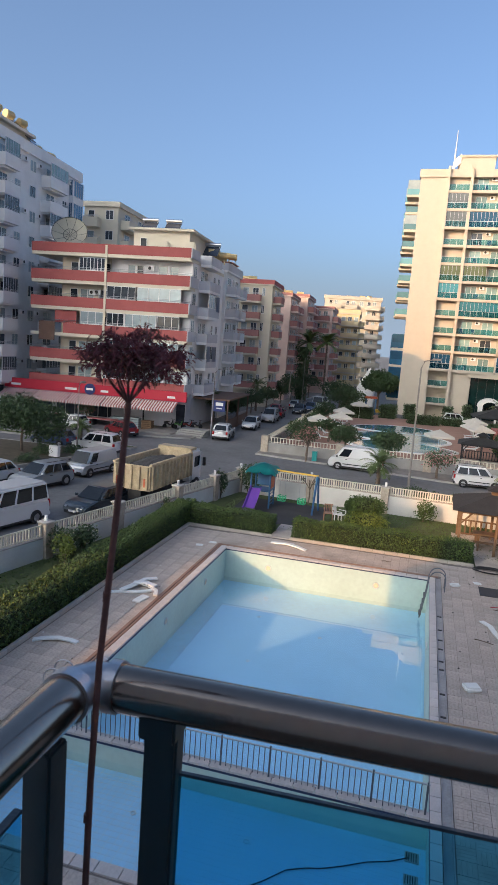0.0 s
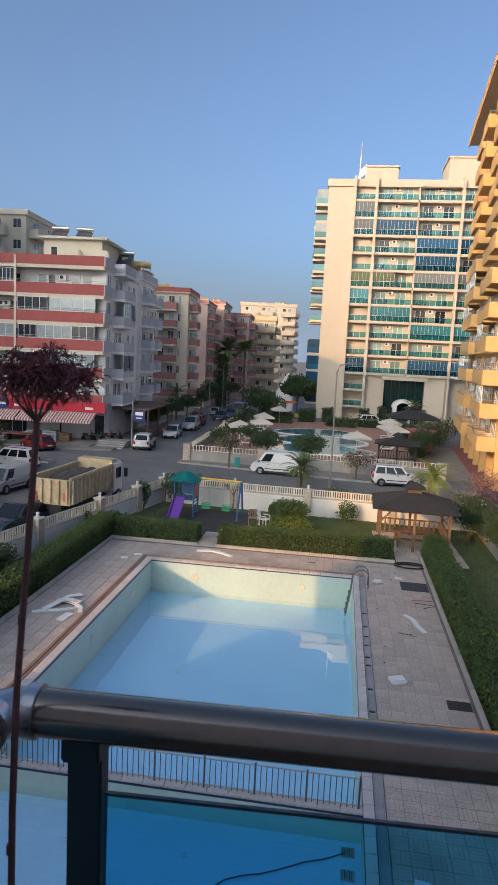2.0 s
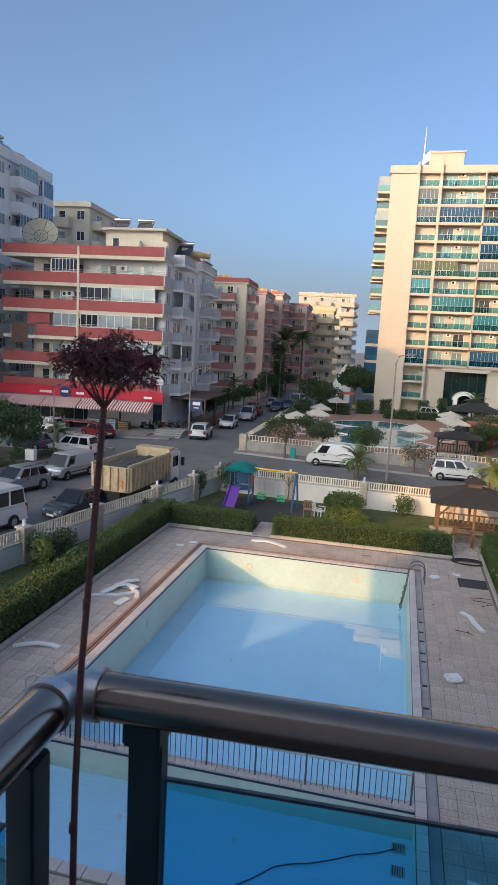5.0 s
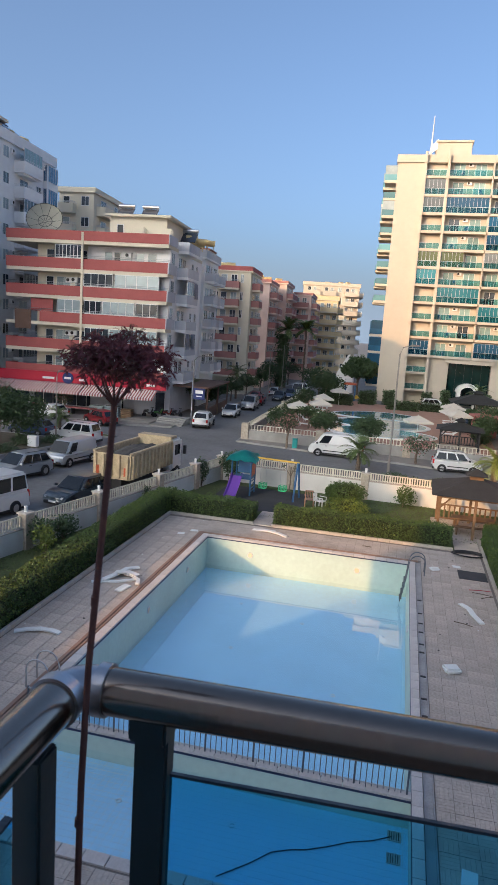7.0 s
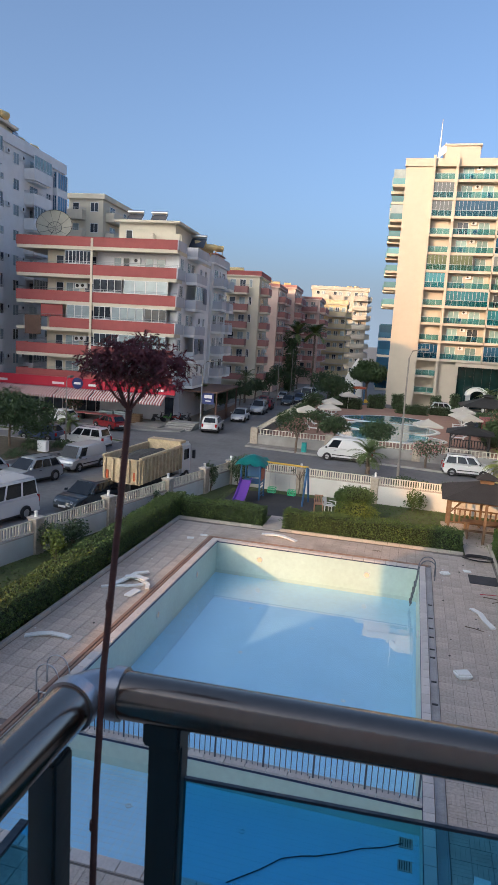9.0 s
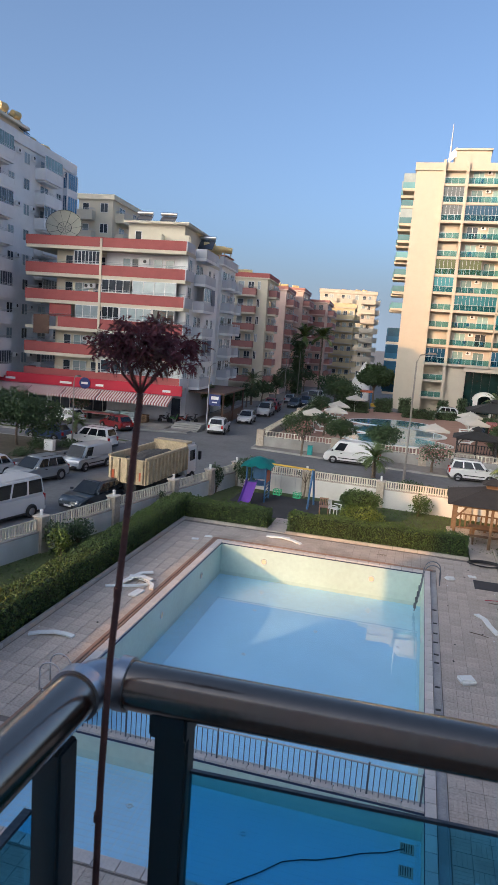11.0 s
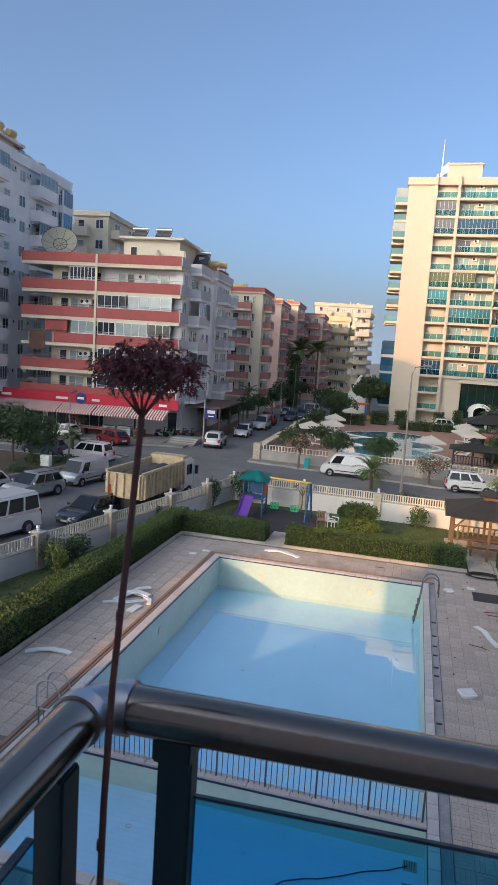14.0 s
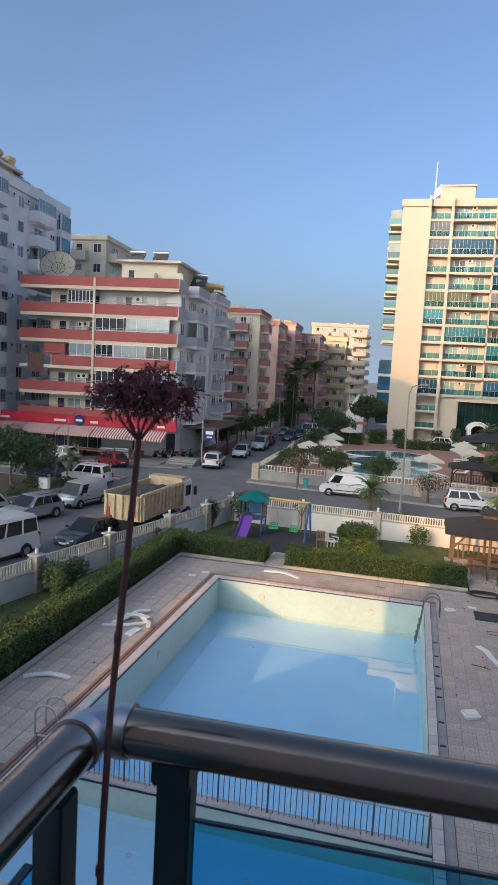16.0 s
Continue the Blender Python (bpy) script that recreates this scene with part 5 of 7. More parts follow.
def palm(x, y, z, h, fl, label, n=26, trunk_r=0.16, leaf=PALMLEAF, seed=1):
    t = thing("palm_tree", pose(x, y, z), label, "palm tree")
    rg = random.Random(seed)
    bm = bmesh.new()
    k = max(4, int(h / 0.25))
    pts = [(0.03 * math.sin(i), 0.02 * math.cos(2 * i), h * i / k) for i in range(k + 1)]
    tube(bm, pts, trunk_r, trunk_r * 0.8, 9)
    for i in range(k):
        for j in range(5):
            a = j * 1.257 + i * 0.7
            c = Vector((math.cos(a) * trunk_r, math.sin(a) * trunk_r, h * i / k))
            tube(bm, [c, c * 1.0 + Vector((math.cos(a) * 0.06, math.sin(a) * 0.06, 0.14))], 0.045, 0.01, 4)
    part("trunk", bm, BARK, t)
    vs, fs = [], []
    for i in range(n):
        a = i * 2.4 + rg.uniform(-.2, .2)
        e = math.radians(rg.uniform(-20, 78))
        d = Vector((math.cos(a), math.sin(a), 0))
        pts = []
        p = Vector((0, 0, h))
        L = fl * rg.uniform(0.8, 1.1)
        for s in range(9):
            pts.append(p.copy())
            e2 = e - 1.5 * (s / 8) ** 1.5
            p = p + (d * math.cos(e2) + Vector((0, 0, math.sin(e2)))) * L / 8
        side = d.cross(Vector((0, 0, 1)))
        for s in range(1, 9):
            for q in range(3):
                b = pts[s - 1].lerp(pts[s], q / 3)
                ll = fl * 0.24 * math.sin(math.pi * min(0.97, (s + q / 3) / 9.2)) + 0.05
                fw = (pts[s] - pts[s - 1]).normalized()
                for sg in (-1, 1):
                    tip = b + (side * sg * 0.8 + fw * 0.7) * ll + Vector((0, 0, -0.25 * ll))
                    w = fw * (0.09 if h > 8 else 0.03)
                    o = len(vs)
                    vs += [b - w, b + w, tip]
                    fs.append((o, o + 1, o + 2))
    me = bpy.data.meshes.new("frond")
    me.from_pydata([tuple(v) for v in vs], [], fs)
    me.materials.append(leaf)
    obj("crown", me, t, None, "arching feathery fronds")
    return t


tree(-30.4, 45.0, -0.05, 4.9, 3.3, "broad dark green tree on the raised corner", n=6500, size=0.13)
tree(-6.85, 62.6, -0.02, 3.0, 1.6, "round dark tree by the hotel wall", n=2400)
tree(-2.6, 61.4, -0.02, 3.2, 1.85, "round dark tree by the hotel wall", n=2800)
tree(-9.6, 70.5, -0.02, 2.6, 1.3, "small garden tree beside parasols", n=1200)
tree(-12.2, 67.0, -0.02, 2.6, 1.7, "dark rounded garden tree", n=1500)
tree(-7.9, 117.5, -0.3, 7.4, 3.3, "tall dark leafy tree beside the tower", lobes=10, n=6000, size=0.28, trunk_r=0.3)
tree(-14.5, 116.5, -0.3, 5.0, 3.6, "broad green tree at the street's end", n=2600, size=0.2)
tree(-11.9, 105, -0.02, 4.6, 2.8, "green tree near the hotel garden", n=2200, size=0.18)
for x, y, h, r in ((-24.4, 80.5, 3.0, 1.7), (-24.6, 86, 3.2, 1.5), (-24.3, 92.5, 3.6, 1.9), (-23.8, 100, 3.8, 1.8), (-23.6, 109, 4.4, 2.0), (-23.6, 118, 5.2, 2.4), (-23.0, 133, 5, 2.6)):
    tree(x, y, ROADZ + 0.14, h, r, "leafy green roadside tree", n=1500, size=0.15)
cyp = tree(-23.0, 124, ROADZ + 0.14, 10.2, 1.1, "tall narrow ivy-covered cypress", n=200, size=0.2)
obj("foliage_column", leaf_mesh("foliage_column", np.stack([RG.normal(0, 0.55, 3000), RG.normal(0, 0.55, 3000), RG.uniform(0.3, 10.2, 3000)], 1), 0.22, TREELEAF), cyp)
palm(-22.4, 126, ROADZ, 11.2, 3.7, "tall palm with a slim trunk by the street", seed=2)
palm(-19.4, 129, ROADZ, 11.4, 3.4, "tall palm with a slim trunk by the street", seed=3)
palm(-24.6, 96.5, ROADZ, 4.2, 2.4, "short bushy palm near parked cars", seed=4)
palm(-2.82, 51.8, ROADZ, 1.6, 1.9, "low dark palm at the roadside", n=34, seed=5)
palm(7.2, 50.2, ROADZ, 1.9, 2.0, "low sunlit palm with yellow-green fronds", n=38, leaf=LIMELEAF, trunk_r=0.24, seed=6)
palm(-30.6, 54.6, ROADZ + 0.1, 1.4, 1.5, "small palm on the median", n=24, seed=7)
palm(10.8, 101, ROADZ, 3.6, 2.3, "palm before the tower entrance", n=30, seed=8)
palm(-25.3, 78.0, ROADZ, 3.0, 1.9, "short palm beside the market", n=26, seed=9)
PK = dict(second=PINKFLOWER, split=0.28)
tree(-9.7, 57.9, ROADZ + 0.14, 3.2, 1.25, "slender pink-flowering oleander tree", n=900, size=0.09, **PK)
tree(1.7, 56.6, ROADZ + 0.14, 2.6, 1.45, "pink-flowering oleander at the kerb", n=900, size=0.09, **PK)
tree(-36, 65.3, ROADZ + 0.14, 2.6, 1.2, "pink-flowering shrub tree before the market", n=700, size=0.1, **PK)
shrub(11.4, 52.6, ROADZ, 2.4, 1.6, "sunlit pink oleander shrub", second=PINKFLOWER, split=0.45, n=1400)
shrub(10.3, 42.2, 0, 2.7, 1.9, "purple bougainvillea over the wall", leaf=PURPLE, second=TREELEAF, split=0.35, n=2600)
shrub(7.9, 38.8, 0, 2.6, 1.5, "dark green climbing shrub at the wall", n=5200)
shrub(9.6, 36.0, 0, 2.4, 1.6, "dark green shrub along the lawn wall", n=4500)
shrub(9.2, 74.5, 0, 3.2, 1.7, "tall green shrub beside the garden kiosk", n=2600, size=0.11)
shrub(10.6, 79.0, 0, 3.4, 2.2, "dark shrub mass with pink flowers", second=PINKFLOWER, split=0.12, n=3200, size=0.12)
shrub(12.9, 86.0, 0, 3.4, 2.4, "oleander thicket by the forecourt", second=PINKFLOWER, split=0.15, n=3200, size=0.13)
shrub(8.2, 70.0, 0, 1.8, 1.1, "green shrub along the hotel terrace", n=1300, size=0.09)
shrub(-12.6, 78.0, 0, 2.6, 1.7, "green shrub along the hotel fence", n=1800, size=0.1)
shrub(-13.2, 90.0, 0, 3.0, 1.9, "green shrub along the hotel fence", n=1800, size=0.12)
shrub(-14.6, 24.9, 0, 1.9, 0.7, "leafy shrub against the boundary wall", n=700)
shrub(-14.2, 25.9, 0, 1.5, 0.85, "dark leafy shrub against the boundary wall", n=900)
shrub(-14.0, 24.0, 0, 1.5, 0.5, "yellow-green young shrub by the wall", leaf=LIMELEAF, n=420)
shrub(-13.2, 33.0, 0, 1.4, 0.28, "thin climbing weed on the wall", n=150)
shrub(-11.9, 39.2, 0, 2.1, 0.5, "ivy climbing a wall post", n=700)
shrub(-10.6, 41.3, 0, 2.3, 0.95, "ivy mass over the wall corner", n=1700)
shrub(0.7, 40.0, 0, 1.4, 0.9, "loose green shrub at the white wall", leaf=HEDGELEAF, n=800)
shrub(-27.6, 41.5, 0, 0.9, 1.0, "low dark shrub on the raised corner", n=700)
shrub(-28.2, 44.6, 0, 1.3, 1.3, "dark shrub on the raised corner", n=900)
shrub(-26.8, 46.5, 0, 1.0, 1.0, "dark shrub on the raised corner", n=700)
shrub(0.8, 45.0, ROADZ + 0.14, 1.5, 1.6, "dark low shrub outside the wall", n=1300)
shrub(3.2, 45.2, ROADZ + 0.14, 1.2, 1.3, "dark low shrub outside the wall", n=900)
topi = thing("topiary_bush", pose(-2.6, 36.9, -0.03), "clipped two-tier bush, dark dome over yellow-green base", "shrub")
obj("dome", leaf_mesh("dome", crown_points(7000, [(-0.3, 0.4, 1.25, 0.75), (0.35, 0.5, 1.2, 0.8), (-0.7, 0.4, 1.15, 0.5)], 0.68), 0.055, HEDGELEAF), topi)
obj("base_foliage", leaf_mesh("base_foliage", crown_points(7000, [(-0.4, -0.1, 0.45, 0.7), (0.4, -0.1, 0.45, 0.75), (0.95, 0, 0.4, 0.5)], 0.7), 0.055, LIMELEAF, HEDGELEAF, split=0.35), topi)
part("stem", boxes((-0.08, 0.08, 0.2, 0.36, -0.02, 1.0)), BARK, topi)
# Dark solid blobs give the topiary its inner shade by colour.
bm = bmesh.new()
for c, r_ in (((0, 0.45, 1.22), 0.66), ((0.2, -0.05, 0.45), 0.62), ((-0.4, -0.05, 0.42), 0.5)):
    bmesh.ops.create_icosphere(bm, subdivisions=2, radius=r_, matrix=Matrix.Translation(c) @ Matrix.Diagonal((1.15, 1, 0.62, 1)))
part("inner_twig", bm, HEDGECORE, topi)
for x, y, w, d, h in ((0.2, 99.2, 4.5, 0.8, 1.3), (5.5, 101, 5.5, 0.8, 1.2), (-9.5, 100, 4.5, 1.2, 1.5), (-5.2, 104, 2.4, 1.4, 2.0), (-2.0, 106, 1.6, 1.2, 2.2), (-11.6, 108, 3, 1.2, 1.5), (4.0, 112.5, 1.4, 1.2, 1.9), (7.0, 113.2, 1.3, 1.2, 2.4), (13.2, 112.5, 1.5, 1.2, 2.2), (8.6, 74, 0.9, 5.0, 1.6), (8.8, 86, 1.0, 6, 1.9)):
    t = thing("garden_bush", pose(x, y, 0), "clipped dark garden bush by the hotel", "shrub", "clipped bushes of the hotel garden")
    obj("foliage", leaf_mesh("foliage", shell_points(-w / 2, w / 2, -d / 2, d / 2, 0, h, 60, 0.12), 0.13, TREELEAF), t)
    # Dark solid box: shade between the leaves, by colour.
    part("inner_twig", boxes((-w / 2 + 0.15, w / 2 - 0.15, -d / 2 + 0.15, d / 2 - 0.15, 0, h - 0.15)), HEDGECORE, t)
# grass
gp = np.concatenate([np.stack([RG.uniform(wall_x(12), -12.7, 5200), RG.uniform(12, 41, 5200), np.full(5200, 0.0)], 1), np.stack([RG.uniform(-11, 8.4, 5200), RG.uniform(34, 41, 5200), np.full(5200, 0.0)], 1), np.stack([RG.uniform(5.8, 8.5, 3000), RG.uniform(16, 36, 3000), np.full(3000, 0.0)], 1)])
gp = gp[(gp[:, 0] > -11.4 + (gp[:, 1] - 42) * 0.225 + 0.25)]
gp = gp[~((gp[:, 0] > -10.6) & (gp[:, 0] < -4.9) & (gp[:, 1] > 35) & (gp[:, 1] < 40.7))]
tagged(obj("grass", leaf_mesh("grass", gp, 0.06, GRASS, LAWN, split=0.3)), "short uneven lawn grass", "grass", kind="stuff")


# ---- vehicles ----
def lerp3(a, b, t):
    return a + (b - a) * t


def wheel_mesh(r, w):
    bm = bmesh.new()
    prof = [(r * 0.62, -w / 2), (r * 0.93, -w / 2), (r, -w / 2 + 0.03), (r, w / 2 - 0.03), (r * 0.93, w / 2), (r * 0.62, w / 2)]
    n = 18
    rows = [[bm.verts.new((p * math.cos(2 * math.pi * k / n), y, p * math.sin(2 * math.pi * k / n))) for p, y in prof] for k in range(n)]
    for k in range(n):
        for i in range(5):
            bm.faces.new((rows[k][i], rows[k][i + 1], rows[(k + 1) % n][i + 1], rows[(k + 1) % n][i]))
    tyre = mesh("tyre", bm, RUBBER)
    bm = bmesh.new()
    bmesh.ops.create_cone(bm, cap_ends=True, radius1=r * 0.63, radius2=r * 0.63, depth=w * 0.7, segments=18, matrix=pose(0, 0, 0, 90))
    for k in range(5):
        box(bm, -0.03, 0.03, -w * 0.42, w * 0.42, 0.05, r * 0.6, Matrix.Rotation(k * 1.2566, 4, "Y"))
    return tyre, mesh("rim", bm, STEEL)


WHEELS = {r: wheel_mesh(r, w) for r, w in ((0.31, 0.2), (0.34, 0.22), (0.5, 0.3))}


def put_wheels(v, xs_, hw, r):
    for x in xs_:
        for s in (-1, 1):
            wh = obj("wheel", WHEELS[r][0], v, pose(x, s * (hw - 0.09), r))
            obj("rim", WHEELS[r][1], wh)


def hex_loft(bm, lo, hi):
    """A block between a lower and an upper ring of four corners."""
    a, b = [bm.verts.new(c) for c in lo], [bm.verts.new(c) for c in hi]
    bm.faces.new(a[::-1]); bm.faces.new(b)
    for i in range(4):
        bm.faces.new((a[i], a[(i + 1) % 4], b[(i + 1) % 4], b[i]))


def panel(v, name, q, s0, s1, t0, t1, material, off=0.008):
    """A thin pane on the quad q (four corners), between the shares s and t of its sides."""
    q = [Vector(c) for c in q]
    def at(s, t):
        return q[0].lerp(q[1], s).lerp(q[3].lerp(q[2], s), t)
    n = (q[1] - q[0]).cross(q[3] - q[0]).normalized() * off
    bm = bmesh.new()
    c = [at(s0, t0), at(s1, t0), at(s1, t1), at(s0, t1)]
    hex_loft(bm, [p - n * 0.5 for p in c], [p + n for p in c])
    return part(name, bm, material, v)


PAINTS = {}


def car(x, y, yaw, paint, label, L=4.1, W=1.72, H=1.5, kind="hatch", z=ROADZ, side_glass=True, category="car"):
    """A vehicle that heads along local +x, wheels on the road."""
    if paint not in PAINTS:
        PAINTS[paint] = mat("car_paint", paint, 0.28, 0.0 if min(paint) > 0.5 or max(paint) < 0.03 else 0.25, var=0.05, bump=0, coat=0.6)
    pm = PAINTS[paint]
    v = thing({"van": "van", "mpv": "van", "bus": "minibus"}.get(kind, "car"), pose(x, y, z, 0, 0, yaw), label, category, "vehicles in the street")
    a, b, hw = -L / 2, L / 2, W / 2
    belt = H * (0.6 if kind in ("hatch", "suv", "mpv") else 0.54)
    hood = {"hatch": 0.27, "suv": 0.27, "mpv": 0.22, "van": 0.12, "bus": 0.12}[kind] * L
    r = 0.34 if kind in ("suv", "bus") else 0.31
    # lower body from a side outline
    out = [(a + 0.1, 0.24), (a, 0.4), (a + 0.02, belt * 0.8), (a + 0.1, belt), (b - hood, belt), (b - hood * 0.45, belt * 0.95), (b - 0.14, belt * 0.8), (b, belt * 0.6), (b, 0.36), (b - 0.1, 0.22)]
    bm = bmesh.new()
    n = len(out)
    s1 = [bm.verts.new((p[0], -hw, p[1])) for p in out]
    s2 = [bm.verts.new((p[0], hw, p[1])) for p in out]
    bm.faces.new(s1); bm.faces.new(s2[::-1])
    for i in range(n):
        bm.faces.new((s1[i], s2[i], s2[(i + 1) % n], s1[(i + 1) % n]))
    bev(bm, 0.1, 3)
    for q in bm.verts:
        e = max(0.0, (abs(q.co.x) - L * 0.34) / (L * 0.16))
        q.co.y *= 1 - (0.13 if q.co.x > 0 else 0.07) * e * e
        q.co.y *= 1 - 0.05 * max(0.0, (0.5 * belt - q.co.z) / (0.5 * belt))
    for f in bm.faces:
        f.smooth = f.calc_area() < 0.2
    part("body", bm, pm, v)
    rk = {"hatch": 0.16, "suv": 0.12, "mpv": 0.07, "van": 0.03, "bus": 0.03}[kind] * L
    fk = {"hatch": 0.2, "suv": 0.17, "mpv": 0.17, "van": 0.13, "bus": 0.12}[kind] * L
    xb0, xb1 = a + 0.06, b - hood + 0.05
    xt0, xt1 = a + rk + 0.05, b - hood - fk
    wb, wt = hw - 0.03, hw - (0.2 if kind in ("hatch", "suv", "mpv") else 0.12)
    z0, z1 = belt - 0.03, H
    lo = [Vector(c) for c in ((xb0, -wb, z0), (xb1, -wb, z0), (xb1, wb, z0), (xb0, wb, z0))]
    hi = [Vector(c) for c in ((xt0, -wt, z1), (xt1, -wt, z1), (xt1, wt, z1), (xt0, wt, z1))]
    bm = bmesh.new()
    hex_loft(bm, lo, hi)
    bev(bm, 0.1, 3)
    for f in bm.faces:
        f.smooth = f.calc_area() < 0.2
    part("cabin", bm, pm, v)
    sides = {"hatch": ((0.1, 0.34), (0.37, 0.6), (0.63, 0.86)), "suv": ((0.08, 0.32), (0.35, 0.6), (0.63, 0.88)), "mpv": ((0.05, 0.32), (0.36, 0.62), (0.66, 0.9)), "van": ((0.72, 0.92),), "bus": ((0.04, 0.24), (0.27, 0.48), (0.51, 0.71), (0.74, 0.95))}[kind]
    for q, fl in (((lo[0], lo[1], hi[1], hi[0]), False), ((lo[3], lo[2], hi[2], hi[3]), True)):
        for s0, s1_ in sides:
            panel(v, "side_window", q, s0, s1_, 0.14, 0.84, CARGLASS, -0.008 if fl else 0.008)
    panel(v, "windscreen", (lo[1], lo[2], hi[2], hi[1]), 0.06, 0.94, 0.08, 0.92, CARGLASS)
    panel(v, "rear_window", (lo[3], lo[0], hi[0], hi[3]), 0.12, 0.88, 0.2, 0.85, CARGLASS if kind != "van" else pm)
    for s in (-1, 1):
        part("head_lamp", bev(boxes((b - 0.34, b - 0.035, s * (hw - 0.3) - 0.13, s * (hw - 0.3) + 0.13, belt * 0.58, belt * 0.76)), 0.05, 2), LAMPCLEAR, v)
        part("tail_lamp", bev(boxes((a - 0.012, a + 0.12, s * (hw - 0.19) - 0.1, s * (hw - 0.19) + 0.1, belt * 0.66, belt * 0.98)), 0.02), LAMPRED, v)
        part("door_mirror", bev(boxes((xb1 - 0.35, xb1 - 0.2, s * (hw + 0.1) - 0.1, s * (hw + 0.1) + 0.08, belt + 0.02, belt + 0.17)), 0.03), pm if kind in ("hatch", "suv") else BLACK, v)
        part("sill", boxes((a + 0.5, b - 0.5, s * hw - 0.03, s * hw + 0.012, 0.24, 0.34)), BLACK, v)
    part("front_bumper", bev(boxes((b - 0.2, b + 0.025, -hw + 0.22, hw - 0.22, 0.24, 0.44)), 0.04), BLACK, v)
    part("rear_bumper", bev(boxes((a - 0.04, a + 0.2, -hw + 0.08, hw - 0.08, 0.26, 0.46)), 0.04), BLACK if kind != "bus" else pm, v)
    part("number_plate", boxes((b + 0.03, b + 0.045, -0.26, 0.26, 0.36, 0.47), ), WHITE, v)
    part("rear_plate", boxes((a - 0.055, a - 0.04, -0.26, 0.26, 0.5, 0.61)), WHITE, v)
    wx = (a + L * 0.19, b - L * 0.19)
    for xx in wx:
        for s in (-1, 1):
            bm = bmesh.new()
            bmesh.ops.create_cone(bm, cap_ends=True, radius1=r + 0.045, radius2=r + 0.045, depth=0.04, segments=18, matrix=pose(xx, s * (hw - 0.018), r + 0.01, 90))
            part("wheel_arch", bm, BLACK, v)
    put_wheels(v, wx, hw + 0.03, r)
    for s in (-1, 1):
        if kind in ("van", "mpv"):
            part("rubbing_strip", boxes((wx[0] + r + 0.1, wx[1] - r - 0.1, s * hw - 0.01, s * hw + 0.012, 0.5, 0.57)), BLACK, v)
        if kind != "bus":
            part("door_handle", boxes((xb1 - 1.15, xb1 - 0.98, s * hw - 0.01, s * hw + 0.02, belt - 0.14, belt - 0.1)), BLACK, v)
    if kind in ("suv", "mpv"):
        for s in (-1, 1):
            bm = bmesh.new()
            tube(bm, [(xt0 + 0.1, s * (wt - 0.08), H + 0.04), (xt1 - 0.1, s * (wt - 0.08), H + 0.04)], 0.02, n=5)
            part("roof_rail", bm, BLACK, v)
    return v


CW, CS, CG, CD, CR = (0.66, 0.66, 0.66), (0.5, 0.52, 0.54), (0.38, 0.4, 0.42), (0.03, 0.045, 0.06), (0.25, 0.015, 0.02)
car(-35.9, 62.1, 165, CW, "white hatchback parked before the market", 4.05)
car(-29.7, 61.2, 150, CR, "dark red hatchback parked before the market", 4.0)
car(-26.6, 50.3, 175, CW, "white family van with dark windows", 4.2, 1.75, 1.85, "mpv")
car(-22.9, 42.7, -100, CS, "silver delivery van facing the pool", 4.1, 1.72, 1.8, "van")
car(-23.6, 37.2, -105, CG, "silver-grey compact SUV with roof rails", 4.3, 1.77, 1.62, "suv")
car(-17.5, 33.5, -103, CD, "dark blue hatchback with reflective glass", 4.2, 1.75, 1.5)
car(-20.4, 28.2, -103, CW, "white minibus with dark side windows", 5.6, 1.95, 2.15, "bus")
car(-26.8, 36.0, -105, CW, "white hatchback beside the raised corner", 4.0)
car(-31.6, 51.6, 175, (0.05, 0.08, 0.16), "dark blue car half hidden by shrubs", 4.0)
car(-20.3, 66.5, 97, CW, "white off-road car seen from behind", 4.3, 1.8, 1.68, "suv")
car(-20.0, 76.8, -86, CW, "white hatchback driving up the street", 4.0)
car(-19.8, 86.0, -88, CS, "silver van facing the crossing", 4.3, 1.8, 1.85, "mpv")
car(-20.2, 92.5, 95, CR, "red car parked along the street", 4.0)
car(-21.6, 97.5, 95, CR, "red car parked along the street", 4.2)
car(-18.7, 101, -88, CD, "dark car parked along the street", 4.2)
car(-17.9, 106.5, -88, (0.04, 0.08, 0.16), "dark blue car parked along the street", 4.2)
car(-17.6, 113, -88, CW, "white van parked at the street's end", 4.6, 1.9, 2.1, "bus")
car(-20.8, 108, 95, CG, "grey car parked along the street", 4.2)
car(-18.0, 121, -88, CW, "white car at the street's end", 4.2)
car(-5.1, 56.95, 178, CW, "white panel van parked by the hotel wall", 4.8, 1.75, 1.98, "van")
car(4.95, 55.5, 2, CW, "white small van with black trim strips", 3.95, 1.7, 1.72, "mpv")
car(5.3, 107.5, 5, (0.55, 0.57, 0.6), "pale pickup parked before the tower", 4.9, 1.8, 1.75, "suv")
car(9.6, 85, 20, CD, "dark car in the forecourt shade", 4.0)

# tipper truck
tk = thing("tipper_truck", pose(-15.75, 38.3, ROADZ, 0, 0, 86), "parked tipper truck with worn cream-yellow bed", "truck", "vehicles in the street")
bed = part("tipper_bed", boxes((-3.6, 2.1, -1.18, 1.18, 1.25, 1.4), (-3.6, 2.1, -1.2, -1.12, 1.4, 2.85), (-3.6, 2.1, 1.12, 1.2, 1.4, 2.85), (-3.66, -3.58, -1.2, 1.2, 1.3, 2.75), (2.02, 2.12, -1.2, 1.2, 1.4, 3.1)), TRUCKBED, tk, "worn cream-yellow steel bed")
